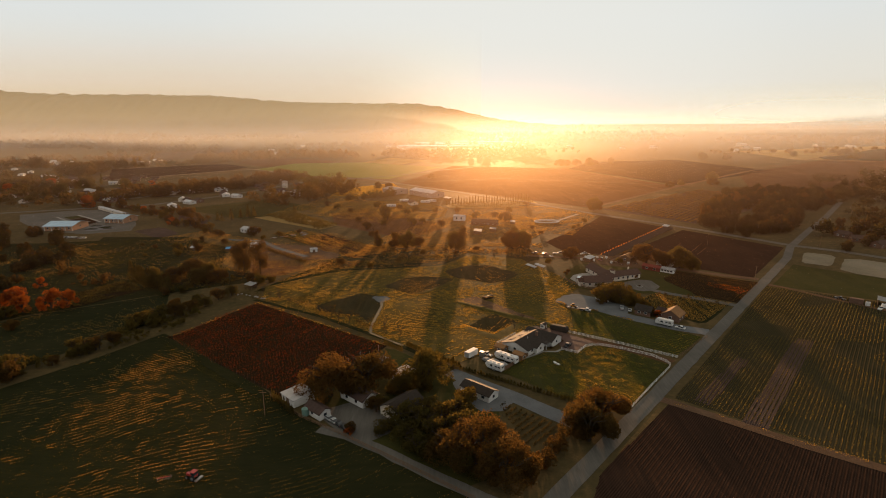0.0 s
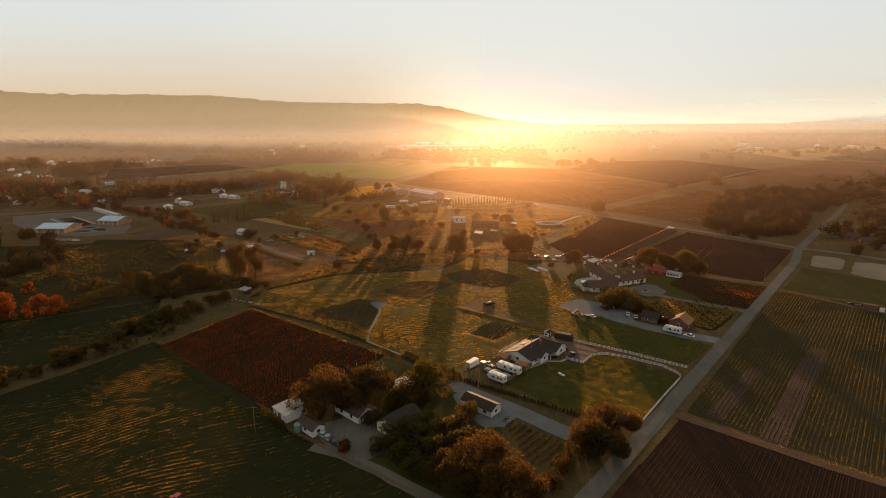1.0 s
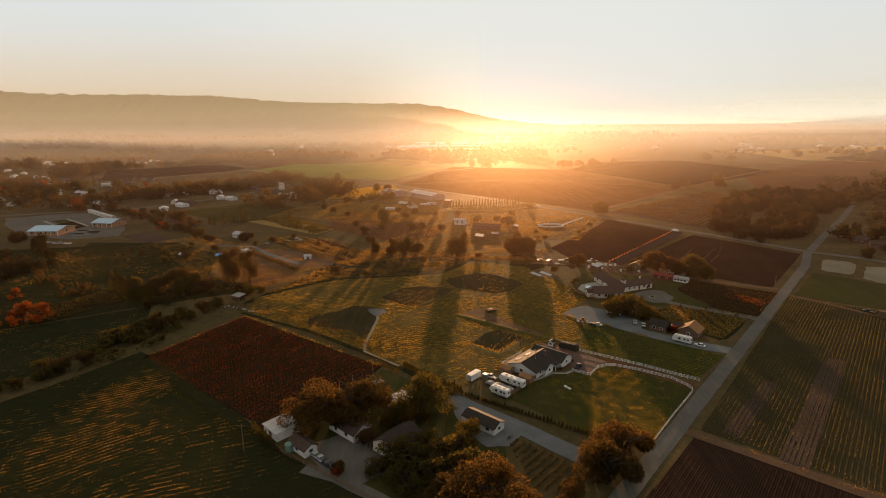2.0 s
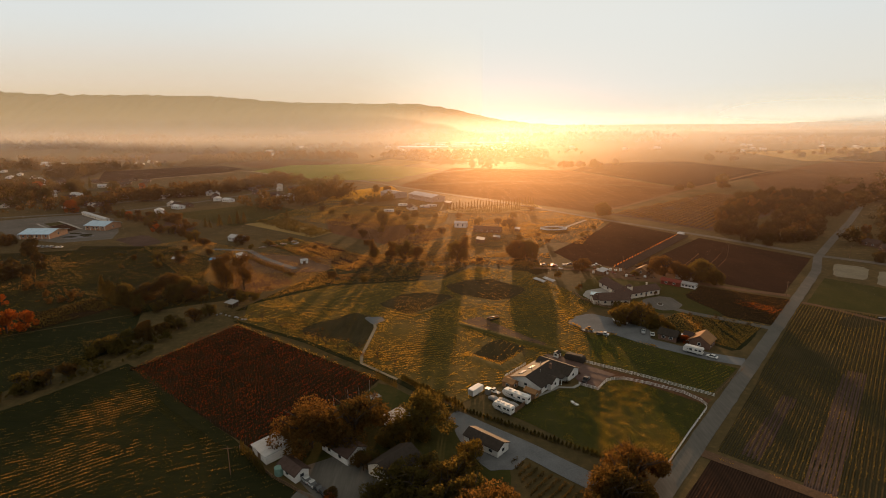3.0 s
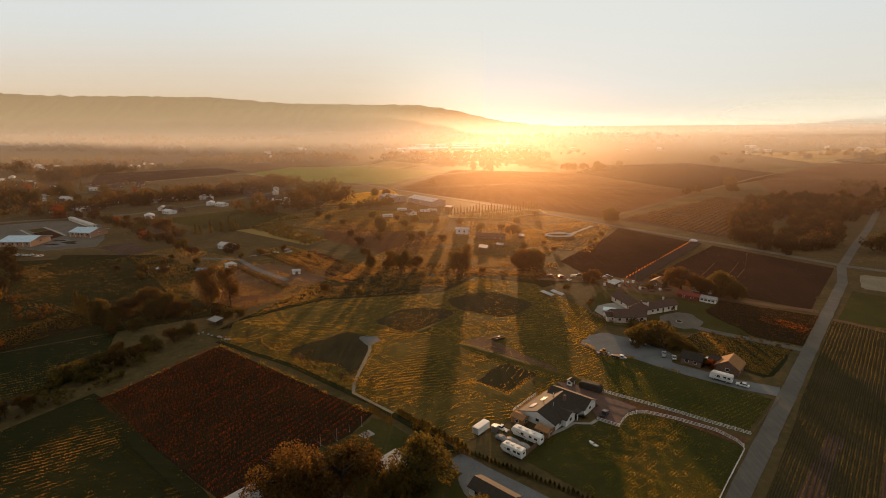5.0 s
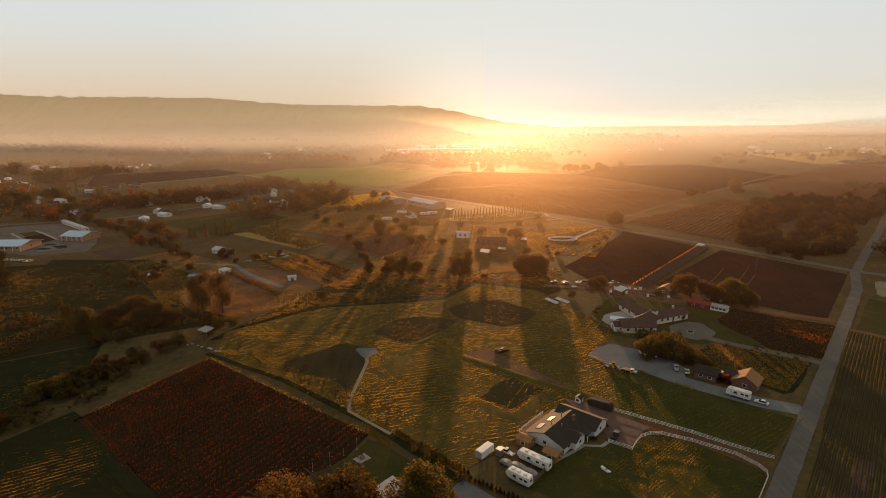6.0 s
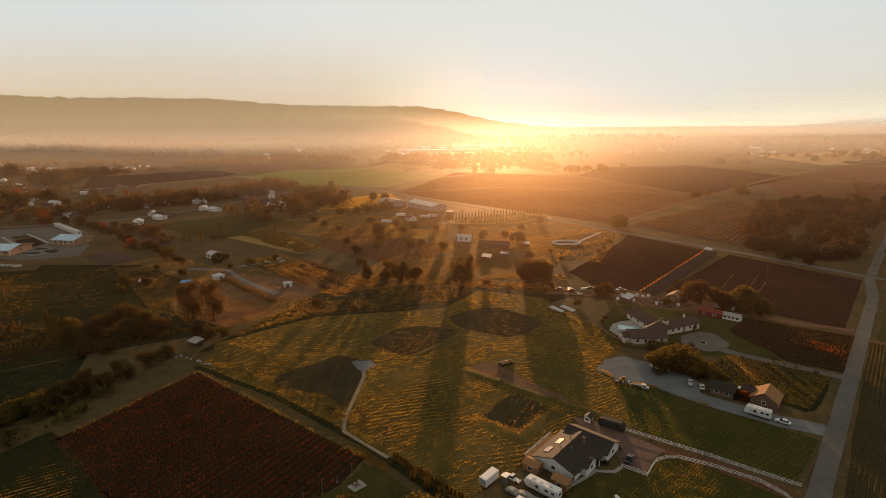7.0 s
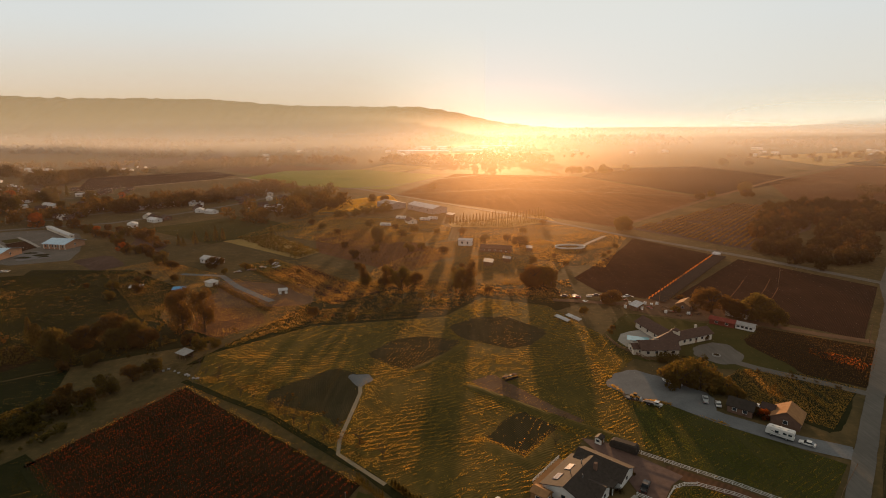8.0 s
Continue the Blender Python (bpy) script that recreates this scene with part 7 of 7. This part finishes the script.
windrows("pond_weeds", [(-68, 268), (-46, 287), (-36, 281), (-38, 262), (-42, 250), (-66, 259)], 70, 1.8, 0.2, 0.2, M["blade_dim"], "dry weeds in the old pond", 65, (), 3.0, -0.2)
windrows("side_windrows", SIDE_LAWN, 60, 1.6, 0.14, 0.13, M["blade"], "lines of dry grass on the strip", 66, (), 2.0, 0.1)
windrows("lawn_windrows", LAWN, 50, 0.9, 0.09, 0.15, M["blade"], "mown lines on the front lawn", 67, (), 2.5, -0.25)
windrows("brush_lines", [(-104, 306), (-68, 338), (-30, 352), (-4, 352), (18, 382), (58, 368), (74, 376), (78, 412), (30, 402), (-40, 420), (-76, 372)], 70, 1.8, 0.3, 0.3, M["blade_dry"], "dry reddish brush lines", 68, (), 4.0, 0.0)
grass("pasture_grass", PASTURE, 50000, 0.15, M["blade_dim"], "short grazed pasture grass", 22, (), 0.6, 42, 0.45, 0.03)
windrows("pasture_lines", PASTURE, 62, 1.9, 0.09, 0.14, M["blade_dry"], "ridges of dry grass across the pasture", 69, (), 7.0, 0.12)
grass("lawn_grass", LAWN, 50000, 0.14, M["blade_lawn"], "short lawn grass", 23, (), 0.5)
grass("side_grass", SIDE_LAWN, 30000, 0.16, M["blade_lawn"], "short grass beside the drive", 24, (), 0.5)
grass("verge_grass", [(-124, 226), (-64, 172), (-48, 158), (-60, 160), (-126, 216)], 9000, 0.16, M["blade_dim"], "grass along the vineyard lane", 25, (), 0.5)
grass("verge_grass", [(-106, 302), (-72, 284), (-20, 219), (-28, 214), (-100, 272), (-118, 290)], 18000, 0.16, M["blade_dim"], "grass along the farm lane", 26, (), 0.6)
grass("left_grass", [(-292, 443), (-219, 441), (-169, 402), (-150, 345), (-165, 320), (-227, 330), (-260, 360)], 40000, 0.2, M["blade_dim"], "uneven pasture grass", 27, (), 0.6, 60, 0.12, 0.02)
grass("left_grass", [(-420, 250), (-232, 232), (-214, 253), (-157, 289), (-150, 346), (-236, 440), (-330, 420), (-440, 420)], 60000, 0.22, M["blade_dim"], "short grass of the green paddocks", 35, (), 0.6, 60, 0.12, 0.02)
windrows("paddock_lines", [(-420, 250), (-232, 232), (-214, 253), (-157, 289), (-170, 330), (-262, 330), (-440, 400)], 55, 2.6, 0.2, 0.18, M["blade_mid"], "thin streaks of paddock grass", 74, (), 6.0, 0.3)
grass("far_grass", [(-150, 770), (-80, 838), (-55, 745), (-98, 690), (-149, 690)], 6000, 1.2, M["blade"], "golden grass field", 28, (), 0.6)
grass("yard_grass", [(118, 284), (140, 279), (154, 268), (125, 240), (110, 255), (100, 270)], 20000, 0.2, M["blade_dry"], "rough grass between the drives", 29, (), 0.6)
grass("yard_grass", [(62, 273), (83, 300), (76, 306), (70, 330), (60, 300)], 9000, 0.18, M["blade_mid"], "rough grass before the villa", 30, (), 0.6)

def tufts(name, line, width, count, size, label, material="blade", seed=50):
    """A line of taller grass, such as grows along banks and ditches."""
    g = np.random.default_rng(seed)
    segs = list(zip(line, line[1:]))
    lens = np.array([math.hypot(b[0] - a[0], b[1] - a[1]) for a, b in segs])
    pick = g.choice(len(segs), count, p=lens / lens.sum())
    u = g.uniform(0, 1, count)
    a, b = np.array([s[0] for s in segs])[pick], np.array([s[1] for s in segs])[pick]
    p = a + (b - a) * u[:, None] + g.normal(0, width / 2, (count, 2))
    p = p[np.array([noise.noise((x * 0.12, y * 0.12, seed)) > -0.05 for x, y in p])]
    count = len(p)
    return tagged(cards(name, np.column_stack([p, np.full(count, 0.05)]), size, M[material], True, None, 0.4, 0.9), label, "grass", "", "stuff")


tufts("bank_grass", [(38, 242), (30, 234), (23, 225), (16, 231), (9, 236)], 2.6, 5000, 0.16, "tall sunlit grass on the bank of the pit")
tufts("bank_grass", [(6.7, 272.5), (21.7, 260.8), (34.3, 250.4), (49, 240.7), (57, 233.7)], 1.6, 2600, 0.17, "sunlit grass along the meadow bank", "blade", 59)
tufts("bank_grass", [(-16, 282), (8, 308)], 1.6, 1100, 0.2, "tall grass along a weedy patch", "blade", 51)
windrows("patch_weeds", [(0, 333), (17, 345), (30, 346), (49, 325), (38, 309), (28, 305), (6, 317)], 60, 2.2, 0.5, 0.25, M["blade_dry"], "thin dry weeds on bare soil", 70, (), 4.0, 0.1)
windrows("patch_weeds", [(8, 274), (18, 281), (26, 270), (34, 259), (46, 246), (41, 243), (33, 250), (21, 260)], 45, 1.4, 0.4, 0.22, M["blade_dry"], "thin weeds round the machine", 71, (), 4.0, 0.0)
windrows("paddock_lines", [(-330, 400), (-236, 440), (-150, 346), (-170, 310), (-214, 320), (-262, 330), (-330, 350)], 62, 2.2, 0.22, 0.2, M["blade_dry"], "streaks of sunlit pasture grass", 72, (), 6.0, 0.25)
windrows("paddock_lines", [(-228, 232), (-214, 252), (-157, 288), (-142, 248), (-168, 200)], 62, 2.2, 0.25, 0.18, M["blade_dry"], "streaks of dry paddock grass", 73, (), 5.0, 0.25)
tufts("bank_grass", [(-36, 284), (-29, 268), (-31, 246), (-32, 232), (-24, 222)], 3.0, 1500, 0.2, "rough grass along the ditch", "blade", 53)
tufts("bank_grass", [(-100, 282), (-70, 262), (-45, 243), (-24, 226)], 4.5, 5000, 0.2, "dry weeds under the bare trees", "blade_dry", 54)
tufts("bank_grass", [(-124, 227), (-101, 272), (-25, 214.5)], 1.4, 1500, 0.18, "sunlit grass along the vineyard edge", "blade", 55)
windrows("brush_lines", [(-106, 302), (-68, 336), (-4, 348), (18, 380), (58, 366), (74, 376), (60, 388), (10, 396), (-40, 372), (-80, 352)], 60, 1.5, 0.14, 0.16, M["blade_dry"], "thin dry grass at the meadow edge", 75, (), 5.0, -0.1)
tufts("bank_grass", [(-106, 304), (-66, 340), (-28, 358), (17, 384)], 7.0, 3500, 0.24, "dry grass along the field ditch", "blade_mid", 56)
tufts("bank_grass", [(79, 165), (124, 130), (205, 66)], 1.2, 1500, 0.2, "yellow grass along the dirt track", "blade", 57)
tufts("bank_grass", [(62, 272), (66, 262), (80, 256), (92, 243)], 1.0, 1400, 0.3, "short grass edge of the gravel lot", "blade", 58)

# more trees and hedges of the middle distance
grove([oak_b, oak_c], [(250, 1140, 1.3), (268, 1150, 1.2), (290, 1160, 1.2), (315, 1150, 1.3), (330, 1165, 1.0), (380, 1210, 1.2), (-20, 905, 0.9), (355, 790, 0.8), (330, 770, 0.7), (640, 1320, 1.5), (690, 1300, 1.4), (930, 1420, 1.4), (1045, 1391, 2.0), (1000, 1300, 1.3), (402, 790, 1.0), (-95, 770, 0.8), (-78, 760, 0.8)], rng)
grove([rust_t, gold_t], [(-70, 470, 0.9), (-55, 490, 0.8), (-82, 505, 0.9), (-30, 570, 0.9), (-48, 580, 0.8), (-75, 600, 0.9), (-100, 560, 0.7), (-120, 590, 0.8), (-135, 610, 0.9), (-8, 560, 0.8), (15, 560, 0.9), (70, 560, 0.8), (95, 600, 0.8), (118, 470, 0.5), (125, 480, 0.5), (135, 500, 0.6), (84, 445, 0.6), (62, 455, 0.7), (-2, 480, 0.9), (-20, 500, 0.9), (5, 430, 0.6), (55, 430, 0.7), (-62, 440, 0.7), (-40, 425, 0.8), (-100, 430, 0.5), (-140, 440, 0.7), (-126, 455, 0.7)], rng)
woods("far_copse", [(-180, 1480), (60, 1500), (260, 1420), (300, 1560), (80, 1700), (-160, 1640)], 230, 14, "broad belt of trees before the bright greenhouses", "leaf_far", 22)
woods("far_copse", [(-560, 1420), (-300, 1420), (-220, 1500), (-300, 1600), (-540, 1560)], 150, 13, "trees and roofs behind the green field", "leaf_far", 22)
woods("far_copse", [(-420, 760), (-330, 840), (-250, 930), (-225, 910), (-280, 770), (-380, 690)], 140, 10, "roadside trees of the village", "leaf_oak", 24)
woods("far_copse", [(-175, 780), (-150, 840), (-205, 880), (-235, 850), (-205, 780)], 55, 10, "trees round a farm by the road", "leaf_dark", 24)
woods("hedgerow", [(-120, 640), (-60, 690), (-66, 698), (-126, 650)], 50, 7, "dark hedge beside the warehouses", "leaf_dark", 22)
woods("hedgerow", [(-290, 560), (-230, 500), (-226, 506), (-284, 570)], 45, 6, "tree line beside the sports field", "leaf_oak", 22)
row_plants("yard_rows", [(-140, 412), (-82, 396), (-52, 424), (-118, 470)], 100, 4.0, 1.0, 0.4, 0.4, M["blade_dry"], "dry grass lines across an old field", 2, 11)
row_plants("field_rows", DARK_A, 41, 3.0, 1.2, 0.26, 0.2, M["blade_dim"], "thin stubble rows on the brown field", 1, 12)
grass("stubble", [(-60, 530), (0, 520), (5, 590), (-30, 640), (-130, 650), (-140, 560)], 36000, 0.36, M["blade_dry"], "dry rough grass round the far farm", 31, (), 0.5, 60, 0.1, 0.02)
grass("stubble", [(-75, 371), (20, 400), (60, 402), (80, 440), (110, 500), (60, 560), (-10, 520), (-50, 440)], 60000, 0.30, M["blade_dry"], "dry rough grass behind the meadow", 32, (), 0.5, 60, 0.1, 0.02)
grass("stubble", [(-298, 594), (-222, 672), (-143, 595), (-200, 523)], 14000, 0.35, M["blade_dim"], "short sports field grass", 33, (), 0.4, 30, 0.06, 0.02)
grass("stubble", [(-160, 345), (-105, 318), (-72, 360), (-140, 420), (-215, 470), (-240, 440)], 40000, 0.24, M["blade_dry"], "dry grass of the horse paddocks", 34, (), 0.5, 60, 0.1, 0.02)

grass("stubble", [(-190, 545), (-157, 560), (-60, 500), (-20, 560), (-70, 640), (-150, 690)], 26000, 0.4, M["blade_dry"], "dry rough grass between the far orchards", 36, (), 0.5, 60, 0.1, 0.02)
grass("stubble", [(-145, 455), (-128, 470), (-40, 392), (-64, 366), (-90, 388)], 22000, 0.28, M["blade_dry"], "dry grass on the garden plots", 37, (), 0.5, 137, 0.25, 0.02)
grass("stubble", [(60, 470), (110, 440), (158, 540), (120, 600), (20, 600), (10, 540)], 26000, 0.36, M["blade_dry"], "dry grass round the riding ring", 38, (), 0.5, 60, 0.1, 0.02)

# ---- houses of the far village, and bright roofs in the distance ----
cottage = building("village_house", -430, 690, 20, 12, 8, 3.0, 2.0, M["stucco"], M["metal_roof"], "small village house with pale roof", "house", 2, "village houses")
cottage_b = building("village_house", -455, 700, 70, 11, 8, 3.0, 2.2, M["brick"], M["tile_roof"], "small brown village house", "house", 2, "village houses")
cottage_c = building("village_house", -421, 721, 30, 13, 9, 3.0, 1.6, M["white"], M["pale_shed"], "white village house with a pale grey roof", "house", 3, "village houses")
for x, y, t in ((-794, 999, 20), (-736, 978, 40), (-708, 959, 60), (-563, 790, 20), (-377, 748, 70), (-367, 754, 20), (-414, 771, 60), (-314, 606, 30), (-307, 634, 60), (-415, 654, 20), (-515, 708, 50), (-820, 1056, 30), (-907, 1125, 20), (-282, 900, 45), (-196, 701, 20), (-212, 720, 70), (-288, 697, 20), (-270, 687, 60)):
    copy_thing(cottage_c, pose(x, y, 0, 0, 0, t))
ribbon("village_street", [(-445, 640), (-420, 648), (-408, 678), (-390, 706), (-350, 760)], 5.0, 0.13, M["asphalt"], "narrow village street", "road")
ribbon("village_street", [(-680, 700), (-618, 761), (-590, 786), (-520, 830)], 5.0, 0.13, M["asphalt"], "narrow village street between gardens", "road")
ribbon("village_street", [(-419, 736), (-391, 706), (-330, 690)], 4.0, 0.14, M["asphalt"], "short village street", "road")
a = random.Random(77)
zones = [(-470, -290, 640, 760, 26), (-880, -480, 640, 960, 64), (-330, -220, 720, 900, 14), (-760, -690, 1290, 1400, 8), (-220, -130, 690, 740, 4), (300, 380, 400, 480, 3), (330, 420, 330, 420, 6)]
for x0, x1, y0, y1, n in zones:
    for i in range(n):
        copy_thing(a.choice([cottage, cottage_b]), pose(a.uniform(x0, x1), a.uniform(y0, y1), 0, 0, 0, a.choice([20, 70, 110, 45])))
glass_a = building("glasshouse", -100, 2060, 100, 150, 30, 5.0, 2.0, M["metal_roof"], M["glass_roof"], "long bright greenhouse roof in the haze", "greenhouse", 0, "greenhouses")
for i in range(9):
    copy_thing(glass_a, pose(-60 + a.uniform(-30, 30) + (i % 3) * 165, 2050 + (i // 3) * 170 + (i % 3) * 30, 0, 0, 0, 100))
for i in range(26):
    copy_thing(cottage, pose(a.uniform(-600, 1500), a.uniform(1600, 2150), 0, 0, 0, a.uniform(0, 180)) @ Matrix.Scale(1.6, 4))
